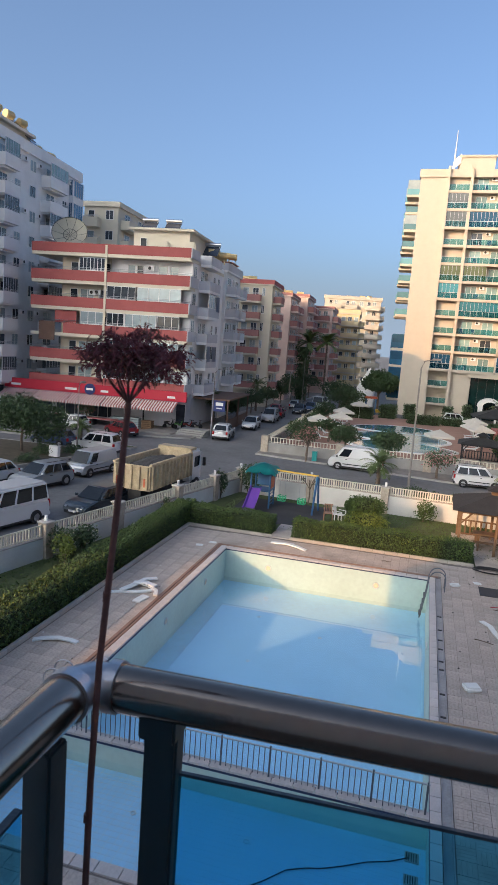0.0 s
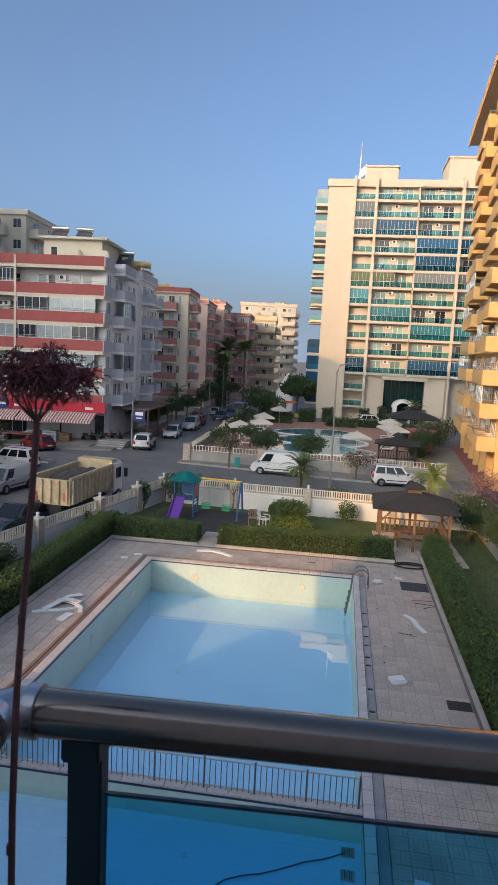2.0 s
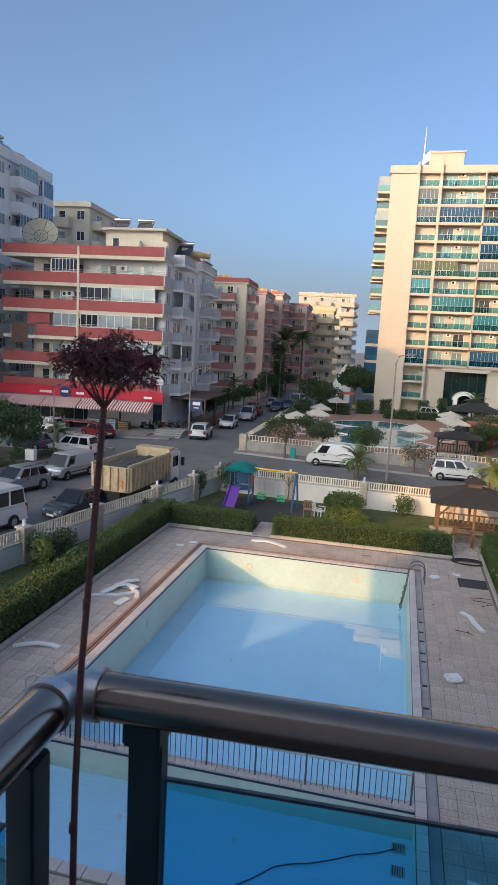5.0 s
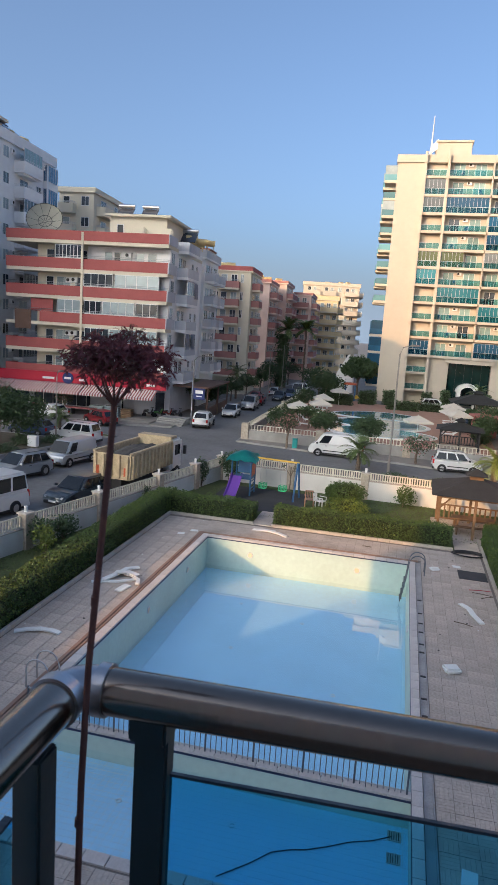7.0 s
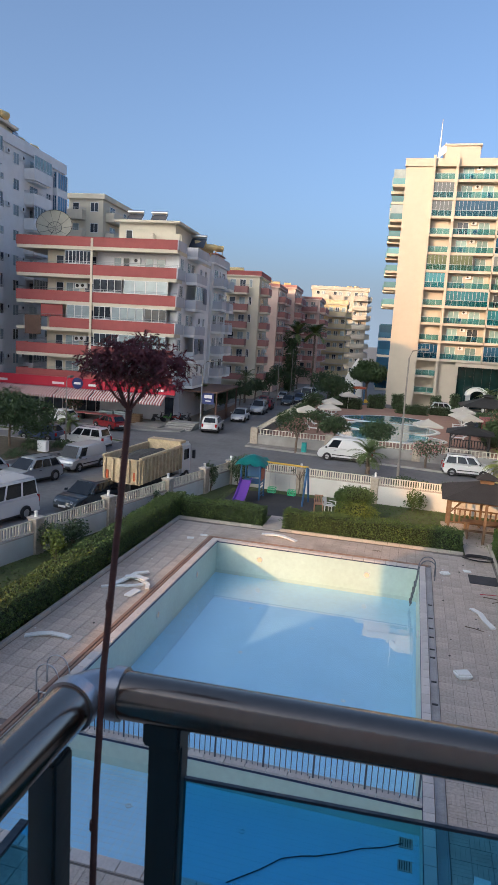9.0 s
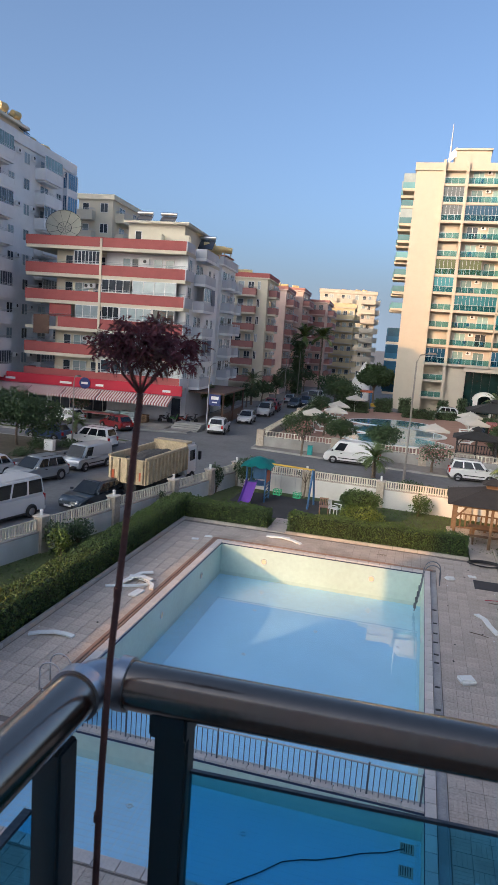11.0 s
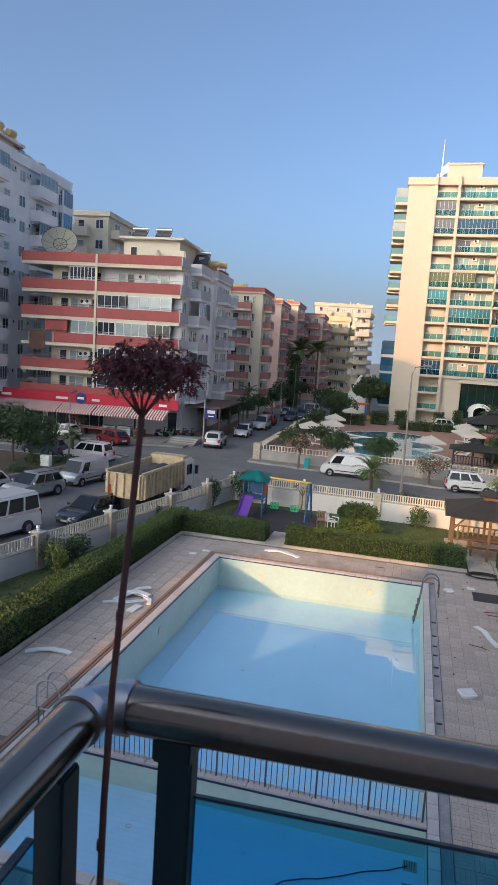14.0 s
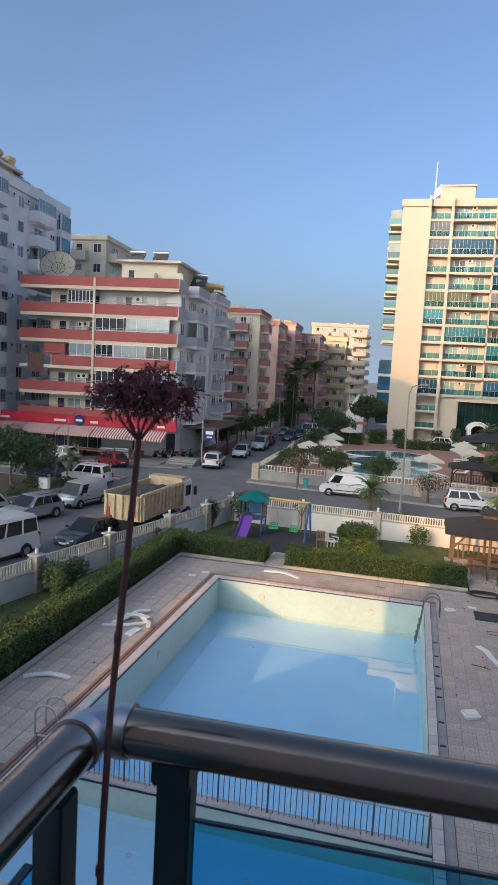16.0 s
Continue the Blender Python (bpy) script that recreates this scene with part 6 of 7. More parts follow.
for i in range(12):
    for s in (-1, 1):
        part("rib", bev(boxes((-3.5 + i * 0.5, -3.38 + i * 0.5, s * 1.25 - 0.08, s * 1.25 + 0.08, 1.3, 2.72)), 0.012), TRUCKBED, bed)
for i in range(5):
    part("tail_rib", bev(boxes((-3.8, -3.64, -1.1 + i * 0.52, -0.96 + i * 0.52, 1.35, 2.7)), 0.012), TRUCKBED, bed)
for s in (-1, 1):
    part("top_rail", bev(boxes((-3.66, 2.12, s * 1.2 - 0.09, s * 1.2 + 0.09, 2.72, 2.88)), 0.02), TRUCKBED, bed)
    part("rust_patch", bev(boxes((-3.74, -3.7, s * 0.95 - 0.14, s * 0.95 + 0.14, 1.5, 2.0)), 0.01), ORANGEPLASTIC, bed, "orange warning patch")
part("bed_canopy", boxes((2.0, 2.9, -1.2, 1.2, 2.95, 3.1)), TRUCKBED, bed)
bm = bmesh.new()
bmesh.ops.create_grid(bm, x_segments=26, y_segments=14, size=0.5)
for vv in bm.verts:
    fx, fy = vv.co.x, vv.co.y
    vv.co = Vector((-0.75 + fx * 5.5, fy * 2.2, 2.35 + 0.45 * math.cos(fx * 2.6) * math.cos(fy * 2.8) + 0.12 * noise.noise((fx * 9, fy * 6, 0))))
part("gravel_load", bm, RUBBLE, bed, "heaped dark gravel load")
bm = boxes((2.35, 4.0, -1.15, 1.15, 0.75, 2.85))
bev(bm, 0.14, 3)
cab = part("cab", bm, PAINTS[CW], tk, "white cab")
part("cab_window", boxes((2.8, 3.6, -1.165, -1.14, 1.75, 2.45)), CARGLASS, cab)
part("cab_window", boxes((2.8, 3.6, 1.14, 1.165, 1.75, 2.45)), CARGLASS, cab)
part("cab_windscreen", boxes((3.985, 4.015, -1.0, 1.0, 1.7, 2.55)), CARGLASS, cab)
for s in (-1, 1):
    part("cab_mirror", bev(boxes((3.9, 4.1, s * 1.35 - 0.1, s * 1.35 + 0.1, 1.7, 2.3)), 0.03), BLACK, cab)
part("chassis", boxes((-3.4, 3.9, -0.5, 0.5, 0.6, 1.2)), BLACK, tk)
put_wheels(tk, (-2.6, -1.3, 3.2), 1.15, 0.5)

# motorcycles and scooters
def scooter(x, y, yaw, paint, label):
    v = thing("motor_scooter", pose(x, y, ROADZ + 0.14, 0, 0, yaw), label, "motorcycle", "scooters beside the market")
    bm = bmesh.new()
    tube(bm, [(-0.6, 0, 0.62), (-0.2, 0, 0.66), (0.1, 0, 0.45), (0.4, 0, 0.45), (0.62, 0, 0.9)], 0.13, 0.07, 8)
    part("body", bm, mat("scooter_paint", paint, 0.35, var=0.05, bump=0), v)
    part("seat", bev(boxes((-0.6, 0.05, -0.14, 0.14, 0.74, 0.85)), 0.04), BLACK, v)
    bm = bmesh.new()
    tube(bm, [(0.6, -0.33, 1.05), (0.6, 0.33, 1.05)], 0.025, n=6)
    tube(bm, [(0.72, 0, 0.3), (0.58, 0, 1.05)], 0.03, n=6)
    part("handlebar", bm, BLACK, v)
    for xx in (-0.55, 0.72):
        part("wheel", tube(bmesh.new(), [(xx, -0.06, 0.27), (xx, 0.06, 0.27)], 0.27, n=14), RUBBER, v)


scooter(-27.4, 72.0 - 3.6, 60, (0.05, 0.05, 0.06), "black scooter beside the market")
scooter(-26.4, 68.9, 70, (0.1, 0.3, 0.08), "green motorbike beside the market")
scooter(-25.4, 69.2, 65, (0.3, 0.05, 0.04), "dark red scooter beside the market")
scooter(-24.6, 69.8, 65, (0.06, 0.06, 0.07), "black scooter beside the market")
for i, (x, w, h, mm, nm, lb) in enumerate(((-32.4, 1.6, 1.1, CURTAIN, "crate_stack", "stacked clear-wrapped bottle crates"), (-30.6, 1.6, 1.2, CURTAIN, "crate_stack", "stacked clear-wrapped bottle crates"), (-28.9, 1.2, 1.0, WOOD, "pallet_stack", "stack of brown wooden pallets"))):
    t = thing(nm, pose(x, 66.0, ROADZ + 0.14), lb, "crates", "goods before the market")
    for k in range(5):
        part("layer", bev(boxes((-w / 2, w / 2, -0.4, 0.4, k * h / 5 + 0.01, (k + 1) * h / 5 - 0.02)), 0.02), mm, t)
bench = thing("market_bench", pose(-36.2, 65.2, ROADZ + 0.14), "long maroon display bench under the awning", "bench")
part("top", boxes((-4, 4, -0.5, 0.5, 0.7, 0.8)), AWNRED, bench)
for x in (-3.8, -1.3, 1.3, 3.8):
    part("leg", boxes((x - 0.05, x + 0.05, -0.4, 0.4, 0, 0.7)), BLACK, bench)

# street lamps and signs
def lamp(x, y, z, h, label, arm=1.2, yaw=0, r=0.09):
    t = thing("street_lamp", pose(x, y, z, 0, 0, yaw), label, "street lamp")
    bm = bmesh.new()
    tube(bm, [(0, 0, 0), (0, 0, h * 0.5), (0, 0, h * 0.93), (arm * 0.25, 0, h * 0.985), (arm, 0, h)], r, r * 0.45, 8)
    part("pole", bm, LAMPGREY, t)
    part("lamp_head", bev(boxes((arm - 0.1, arm + 0.55, -0.14, 0.14, h - 0.06, h + 0.1)), 0.05, 2), LAMPGREY, t)
    part("base_sleeve", tube(bmesh.new(), [(0, 0, 0), (0, 0, 1.2)], r * 1.4, n=8), YELLOWPAINT if "sleeve" in label else LAMPGREY, t)


lamp(-0.45, 51.5, ROADZ, 10.0, "tall grey street lamp with curved arm", 0.9, 20, 0.085)
lamp(-21.9, 67.2, ROADZ, 7.4, "slim grey street lamp near the market sign", 1.6, 10, 0.07)
lamp(-27.7, 48.9, ROADZ, 6.0, "slim grey lamp on the raised corner", 0.4, 90, 0.06)
lamp(-19.9, 98, ROADZ, 8.0, "slim grey street lamp", 1.2, 10, 0.07)
lamp(-21.5, 118, ROADZ, 9.0, "slim grey street lamp", 1.4, 0, 0.08)
sg = thing("market_sign", pose(-21.6, 67.0, ROADZ), "navy hanging market sign on a pole", "sign")
part("board", bev(boxes((-0.15, 1.15, -0.06, 0.06, 2.75, 3.95)), 0.02), SIGNBLUE, sg)
part("mark", boxes((0.08, 0.92, -0.075, -0.06, 3.4, 3.75), (0.2, 0.8, -0.075, -0.06, 3.05, 3.17)), WHITE, sg, "white lettering bars")
part("bracket", tube(bmesh.new(), [(-0.3, 0.0, 0), (-0.3, 0, 4.8)], 0.04, n=6), GREYBAND, sg)
ub = thing("utility_box", pose(-27.2, 44.6, 0.02), "white utility cabinet on the raised corner", "utility box")
part("cabinet", bev(boxes((-0.4, 0.4, -0.2, 0.2, 0, 1.0)), 0.02), WHITE, ub)
part("door", boxes((-0.34, 0.34, -0.215, -0.2, 0.08, 0.9)), GREYWALL, ub)
wb_ = thing("waste_bin", pose(-9.0, 58.2, ROADZ + 0.14), "green waste bin on the kerb", "bin")
part("bin_body", bev(boxes((-0.22, 0.22, -0.22, 0.22, 0, 0.8)), 0.04), TEALPLASTIC, wb_)
part("lid", bev(boxes((-0.24, 0.24, -0.24, 0.24, 0.8, 0.87)), 0.02), TEALPLASTIC, wb_)

# hotel garden furniture
def parasol(x, y, label="cream square parasol over loungers", s=1.25, h=2.2):
    t = thing("parasol", pose(x, y, 0, 0, 0, 15), label, "parasol", "parasols of the hotel pool")
    bm = bmesh.new()
    top = bm.verts.new((0, 0, h + 0.45))
    c = [bm.verts.new((sx * s, sy * s, h - 0.15)) for sx, sy in ((-1, -1), (1, -1), (1, 1), (-1, 1))]
    e = [bm.verts.new((sx * s, sy * s, h - 0.35)) for sx, sy in ((-1, -1), (1, -1), (1, 1), (-1, 1))]
    for i in range(4):
        bm.faces.new((top, c[i], c[(i + 1) % 4])); bm.faces.new((c[i], e[i], e[(i + 1) % 4], c[(i + 1) % 4]))
    part("canopy", bm, CANVAS, t)
    part("pole", tube(bmesh.new(), [(0, 0, 0), (0, 0, h + 0.5)], 0.035, n=6), WHITE, t)


for x, y in ((-10.0, 86.0), (-9.4, 78.4), (-9.2, 99.5), (-11.2, 73.4), (1.9, 69.4), (6.6, 88.2), (6.1, 82), (6.7, 79)):
    parasol(x, y)


def lounger(x, y, yaw):
    t = thing("sun_lounger", pose(x, y, 0.0, 0, 0, yaw), "white plastic sun lounger by the hotel pool", "sun lounger", "loungers of the hotel pool")
    part("seat", bev(boxes((-0.9, 0.4, -0.3, 0.3, 0.26, 0.34)), 0.02), WHITE, t)
    part("backrest", bev(boxes((0, 0.75, -0.3, 0.3, -0.03, 0.04)), 0.02), WHITE, t, m=pose(0.38, 0, 0.32, 0, -38, 0))
    for px in (-0.8, 0.35):
        for py in (-0.26, 0.26):
            part("leg", boxes((px - 0.025, px + 0.025, py - 0.025, py + 0.025, 0, 0.27)), WHITE, t)


for i in range(7):
    lounger(-10.4 - 0.1 * i, 72 + i * 4.1, 170)
for i in range(6):
    lounger(5.6 + 0.15 * i, 75 + i * 2.6, 10)


# ---- gazebos ----
def gazebo(x, y, yaw, w, d, eave, rise, label, wood=WOOD):
    t = thing("gazebo", pose(x, y, 0, 0, 0, yaw), label, "gazebo")
    ov = 0.45
    for sx in (-1, 0, 1):
        for sy in (-1, 1):
            part("post", bev(boxes((sx * w / 2 - 0.07, sx * w / 2 + 0.07, sy * d / 2 - 0.07, sy * d / 2 + 0.07, -0.03, eave)), 0.01), wood, t)
    for sy in (-1, 1):
        part("beam", boxes((-w / 2 - 0.1, w / 2 + 0.1, sy * d / 2 - 0.06, sy * d / 2 + 0.06, eave - 0.16, eave)), wood, t)
    for sx in (-1, 1):
        part("beam", boxes((sx * w / 2 - 0.06, sx * w / 2 + 0.06, -d / 2, d / 2, eave - 0.17, eave - 0.002)), wood, t)
    bm = bmesh.new()
    W2, D2 = w / 2 + ov, d / 2 + ov
    lo = [(-W2, -D2, eave), (W2, -D2, eave), (W2, D2, eave), (-W2, D2, eave)]
    k = 0.17
    hi = [(a * k, b * k, eave + rise) for a, b, _ in lo]
    hex_loft(bm, lo, hi)
    part("roof", bm, SHINGLE, t, "dark felt hipped roof")
    bm = bmesh.new()
    hex_loft(bm, [(a * k * 1.5, b * k * 1.5, eave + rise + 0.22) for a, b, _ in lo], [(a * 0.02, b * 0.02, eave + rise + 0.55) for a, b, _ in lo])
    part("cupola_roof", bm, SHINGLE, t)
    part("cupola", boxes((-W2 * k * 0.9, W2 * k * 0.9, -D2 * k * 0.9, D2 * k * 0.9, eave + rise - 0.05, eave + rise + 0.24)), wood, t)
    for i in range(13):
        xx = -w / 2 + w * (i + 0.5) / 13
        part("rail_bar", boxes((xx - 0.045, xx + 0.045, d / 2 - 0.03, d / 2 + 0.01, 0.15, 0.9)), wood, t)
    for i in range(9):
        yy = -d / 2 + d * (i + 0.5) / 9
        part("rail_bar", boxes((w / 2 - 0.03, w / 2 + 0.01, yy - 0.045, yy + 0.045, 0.15, 0.9)), wood, t)
    for zz in (0.9, 0.12):
        part("rail", boxes((-w / 2, w / 2, d / 2 - 0.05, d / 2 + 0.04, zz, zz + 0.07)), wood, t)
        part("rail", boxes((w / 2 - 0.05, w / 2 + 0.04, -d / 2, d / 2, zz, zz + 0.07)), wood, t)
    for s in (-1, 1):
        for sy in (-1, 1):
            bm = bmesh.new()
            tube(bm, [(s * w / 2, sy * d / 2, eave - 0.75), (s * (w / 2 - 0.55), sy * d / 2, eave - 0.12)], 0.045, n=4)
            part("brace", bm, wood, t)
    part("floor_slab", boxes((-w / 2 - 0.3, w / 2 + 0.3, -d / 2 - 0.3, d / 2 + 0.3, -0.06, 0.02)), PAVER, t)
    return t


gz = gazebo(4.35, 36.4, -2, 3.6, 3.4, 2.25, 0.68, "timber garden gazebo with dark hipped roof")
# Black wood on both hotel gazebos: the shade they stand in, painted in.
gazebo(5.9, 66.8, -4, 3.6, 3.2, 1.95, 0.55, "timber gazebo beside the hotel pool, shade painted into its wood", wood=BLACK)
gazebo(10.2, 95, 0, 6.5, 5.5, 2.4, 1.1, "large dark-roofed hotel gazebo", wood=BLACK)
for x, y, w in ((4.4, 36.3, 2.2),):
    t = thing("picnic_table", pose(x, y, 0.02), "brown timber picnic table in the gazebo", "table")
    for i in range(5):
        part("top_board", bev(boxes((-w / 2, w / 2, -0.4 + i * 0.16, -0.25 + i * 0.16, 0.72, 0.77)), 0.006), WOOD, t)
    for sx in (-1, 1):
        part("trestle", boxes((sx * 0.8 - 0.05, sx * 0.8 + 0.05, -0.35, 0.35, 0, 0.72)), WOOD, t)
    for s in (-1, 1):
        t = thing("bench", pose(x, y + s * 0.85, 0.02), "brown timber bench at the picnic table", "bench", "benches of the gazebo")
        for i in range(3):
            part("seat_board", bev(boxes((-w / 2, w / 2, -0.18 + i * 0.125, -0.07 + i * 0.125, 0.42, 0.46)), 0.005), WOOD, t)
        for sx in (-1, 1):
            part("leg", boxes((sx * 0.85 - 0.04, sx * 0.85 + 0.04, -0.15, 0.15, 0, 0.42)), WOOD, t)
solid("garden_path", prism(bmesh.new(), [(5.8, 32.4), (6.85, 32.7), (6.6, 38.2), (5.8, 38.2)], -0.1, 0.03), PAVER, "pale paved garden path beside the gazebo", "path", "structure")
solid("gazebo_path", prism(bmesh.new(), [(3.3, 32.6), (4.5, 32.6), (4.5, 35), (3.3, 35)], -0.1, 0.004), PAVER, "paved approach to the gazebo", "path", "structure")

# ---- playground ----
solid("play_mat", prism(bmesh.new(), [(-10.5, 35.2), (-5.0, 35.2), (-5.0, 40.4), (-10.5, 40.6)], -0.1, 0.0), RUBBERMAT, "dark worn rubber play surface", "play mat", "structure")
solid("play_step", prism(bmesh.new(), [(-7.0, 32.5), (-5.9, 32.5), (-5.9, 35.2), (-7.0, 35.2)], -0.1, 0.02), PAVER, "paved gap between the hedges", "path", "structure")
pt = thing("play_tower", pose(-9.1, 38.9, 0), "play tower with purple slide and teal roof", "playground")
for sx in (-0.6, 0.6):
    for sy in (-0.6, 0.6):
        part("post", tube(bmesh.new(), [(sx, sy, -0.02), (sx, sy, 2.3)], 0.055, n=8), BLUEPAINT, pt)
part("platform", boxes((-0.62, 0.62, -0.62, 0.62, 1.0, 1.06)), BLUEPAINT, pt)
bm = bmesh.new()
nn = 8
for i in range(nn + 1):
    for j in range(nn + 1):
        u, w_ = i / nn * 2 - 1, j / nn * 2 - 1
        bm.verts.new((u * 0.95, w_ * 0.95, 2.2 + 0.55 * (1 - max(abs(u), abs(w_)) ** 1.4) + 0.07 * math.cos(u * 9) * abs(w_) + 0.07 * math.cos(w_ * 9) * abs(u)))
bm.verts.ensure_lookup_table()
for i in range(nn):
    for j in range(nn):
        f = bm.faces.new([bm.verts[a * (nn + 1) + b] for a, b in ((i, j), (i + 1, j), (i + 1, j + 1), (i, j + 1))])
        f.smooth = True
bmesh.ops.solidify(bm, geom=list(bm.faces), thickness=0.04)
part("roof", bm, TEALPLASTIC, pt, "teal moulded roof")
bm = bmesh.new()
prev = None
for i in range(9):
    s = i / 8
    yy, zz = -0.6 - 1.75 * s, 1.06 * (1 - s) ** 1.25 + 0.1
    q = [bm.verts.new((xx - 0.25, yy, zz + dz)) for xx, dz in ((-0.32, 0.22), (-0.27, 0.02), (0.27, 0.02), (0.32, 0.22), (0.36, 0.22), (0.31, -0.04), (-0.31, -0.04), (-0.36, 0.22))]
    if prev:
        for k in range(8):
            bm.faces.new((prev[k], prev[(k + 1) % 8], q[(k + 1) % 8], q[k]))
    prev = q
part("slide", bm, PURPLEPLASTIC, pt, "purple plastic slide")
part("side_panel", bev(boxes((0.58, 0.64, -0.5, 0.5, 1.15, 1.95)), 0.03), ORANGEPLASTIC, pt, "orange-red side panel")
part("back_panel", bev(boxes((-0.5, 0.5, 0.58, 0.64, 1.15, 1.9)), 0.03), BLUEPAINT, pt)
for k in range(4):
    part("ladder_rung", tube(bmesh.new(), [(0.62, -0.5, 0.22 + 0.22 * k), (0.62, 0.5, 0.22 + 0.22 * k)], 0.03, n=6), BLUEPAINT, pt)
sw = thing("swing_set", pose(-7.2, 38.9, 0, 0, 0, -8), "double swing with yellow beam and blue posts", "swing")
part("beam", tube(bmesh.new(), [(-1.3, 0, 2.3), (1.6, 0, 2.3)], 0.06, n=8), YELLOWPAINT, sw)
for sx, dx in ((1.55, 0.0),):
    for sy in (-0.65, 0.65):
        part("post", tube(bmesh.new(), [(sx, sy, -0.02), (sx, sy * 0.15, 2.3)], 0.065, n=8), BLUEPAINT, sw)
for x in (-0.65, 0.65):
    bm = bmesh.new()
    for s in (-0.18, 0.18):
        tube(bm, [(x + s, 0, 2.26), (x + s, 0, 0.72)], 0.012, n=4)
    part("chain", bm, STEEL, sw)
    bm = boxes((x - 0.22, x + 0.22, -0.18, 0.18, 0.42, 0.47))
    for zz in (0.62, 0.75):
        tube(bm, [(x - 0.22, -0.18, zz), (x + 0.22, -0.18, zz), (x + 0.22, 0.18, zz), (x - 0.22, 0.18, zz), (x - 0.22, -0.18, zz)], 0.02, n=5)
    for a in (-0.2, 0, 0.2):
        for b in (-0.17, 0.17):
            box(bm, x + a - 0.02, x + a + 0.02, b - 0.015, b + 0.015, 0.47, 0.77)
    part("seat", bm, GREENPLASTIC, sw, "green bucket seat")
dead = tree(-6.5, 41.0, -0.03, 2.2, 0.9, "bare leaning shrub behind the swings", n=60, size=0.05, trunk_r=0.05)


def chair(x, y, yaw, material, label):
    t = thing("garden_chair", pose(x, y, 0, 0, 0, yaw), label, "chair", "chairs by the hedge")
    part("seat", bev(boxes((-0.24, 0.24, -0.24, 0.24, 0.4, 0.44)), 0.015), material, t)
    bm = bmesh.new()
    lattice(bm, [-0.25, -0.2, -0.15, -0.1, -0.05, 0.0, 0.05, 0.1, 0.15, 0.2, 0.25], (0.42, 0.45, 0.82, 0.9), 0.22, 0.25)
    part("backrest", bm, material, t, m=pose(0, 0.05, 0, -8))
    for sx in (-1, 1):
        part("armrest", bev(boxes((sx * 0.27 - 0.03, sx * 0.27 + 0.03, -0.24, 0.24, 0.62, 0.66)), 0.01), material, t)
        for sy in (-1, 1):
            part("leg", boxes((sx * 0.25 - 0.025, sx * 0.25 + 0.025, sy * 0.22 - 0.025, sy * 0.22 + 0.025, -0.03, 0.63 if sy < 0 else 0.42)), material, t)


chair(-4.7, 37.6, 10, BROWNPLASTIC, "brown plastic garden chair on the lawn")
chair(-4.0, 37.5, 70, WHITE, "white plastic garden chair on the lawn")

# ---- pool fittings ----
def pool_ladder(m, label, metal):
    t = thing("pool_ladder", m, label, "pool ladder", "pool ladders")
    for s in (-0.27, 0.27):
        pts = [(0.62, s, 0.0), (0.62, s, 0.55)] + [(0.3 + 0.32 * math.cos(a), s, 0.55 + 0.3 * math.sin(a)) for a in [math.pi * k / 8 for k in range(1, 8)]] + [(-0.06, s, 0.5), (-0.12, s, -0.2), (-0.3, s, -1.3)]
        part("rail", tube(bmesh.new(), pts, 0.024, n=8), metal, t)
    for k in range(4):
        part("tread", bev(boxes((-0.22 - 0.04 * k, -0.1 - 0.04 * k, -0.27, 0.27, -0.35 - 0.28 * k, -0.31 - 0.28 * k)), 0.008), metal, t)


pool_ladder(pose(1.1, 28.4, 0.02), "curved dull steel pool ladder at the coping", DARKSTEEL)
pool_ladder(pose(-8.5, 15.0, 0.02, 0, 0, 180), "curved steel pool ladder catching the sun", STEEL)
df = thing("divider_fence", pose(0, 0, 0), "low steel fence between pool and paddling pool", "fence")
part("rail", tube(bmesh.new(), [(-8.4, 13.67, 0.74), (1.05, 13.67, 0.74)], 0.022, n=7), STEEL, df)
part("rail", tube(bmesh.new(), [(-8.4, 13.67, 0.1), (1.05, 13.67, 0.1)], 0.014, n=6), STEEL, df)
barm = mesh("bar", tube(bmesh.new(), [(0, 0, 0.02), (0, 0, 0.74)], 0.011, n=5), DARKSTEEL)
postm = mesh("post", tube(bmesh.new(), [(0, 0, 0.01), (0, 0, 0.78)], 0.024, n=7), DARKSTEEL)
for k in range(73):
    obj("post" if k % 9 == 0 else "bar", postm if k % 9 == 0 else barm, df, pose(-8.4 + 9.4 * k / 72, 13.67, 0.01))
LENS = mat("pool_lamp_lens", (0.75, 0.62, 0.4), 0.3, var=0.1)
for x, y, z, yaw in ((-6.33, 29.6, -0.68, 0), (-1.21, 29.6, -0.68, 0), (-8.5, 26.6, -0.7, 90), (-8.5, 22.0, -0.68, 90), (1.1, 24, -0.68, -90)):
    t = thing("pool_lamp", pose(x, y, z, 0, 0, yaw), "round pool lamp set in the pool wall", "pool lamp", "lamps in the pool wall")
    bm = bmesh.new()
    tube(bm, [(0.13 * math.cos(k * math.pi / 9), -0.02, 0.13 * math.sin(k * math.pi / 9)) for k in range(19)], 0.02, n=5)
    part("ring", bm, WHITE, t)
    part("lens", tube(bmesh.new(), [(0, 0.0, 0), (0, -0.02, 0)], 0.11, n=16), LENS, t)
for x, y in ((0.81, 13.2), (0.8, 12.55)):
    t = thing("floor_grate", pose(x, y, -0.72), "pale square grate on the paddling floor", "grate", "grates of the paddling pool")
    part("frame", bev(boxes((-0.15, 0.15, -0.15, 0.15, 0, 0.02)), 0.004), EDGE, t)
    for k in range(5):
        part("slot", boxes((-0.12 + 0.05 * k, -0.1 + 0.05 * k, -0.12, 0.12, 0.02, 0.024)), BLACK, t)
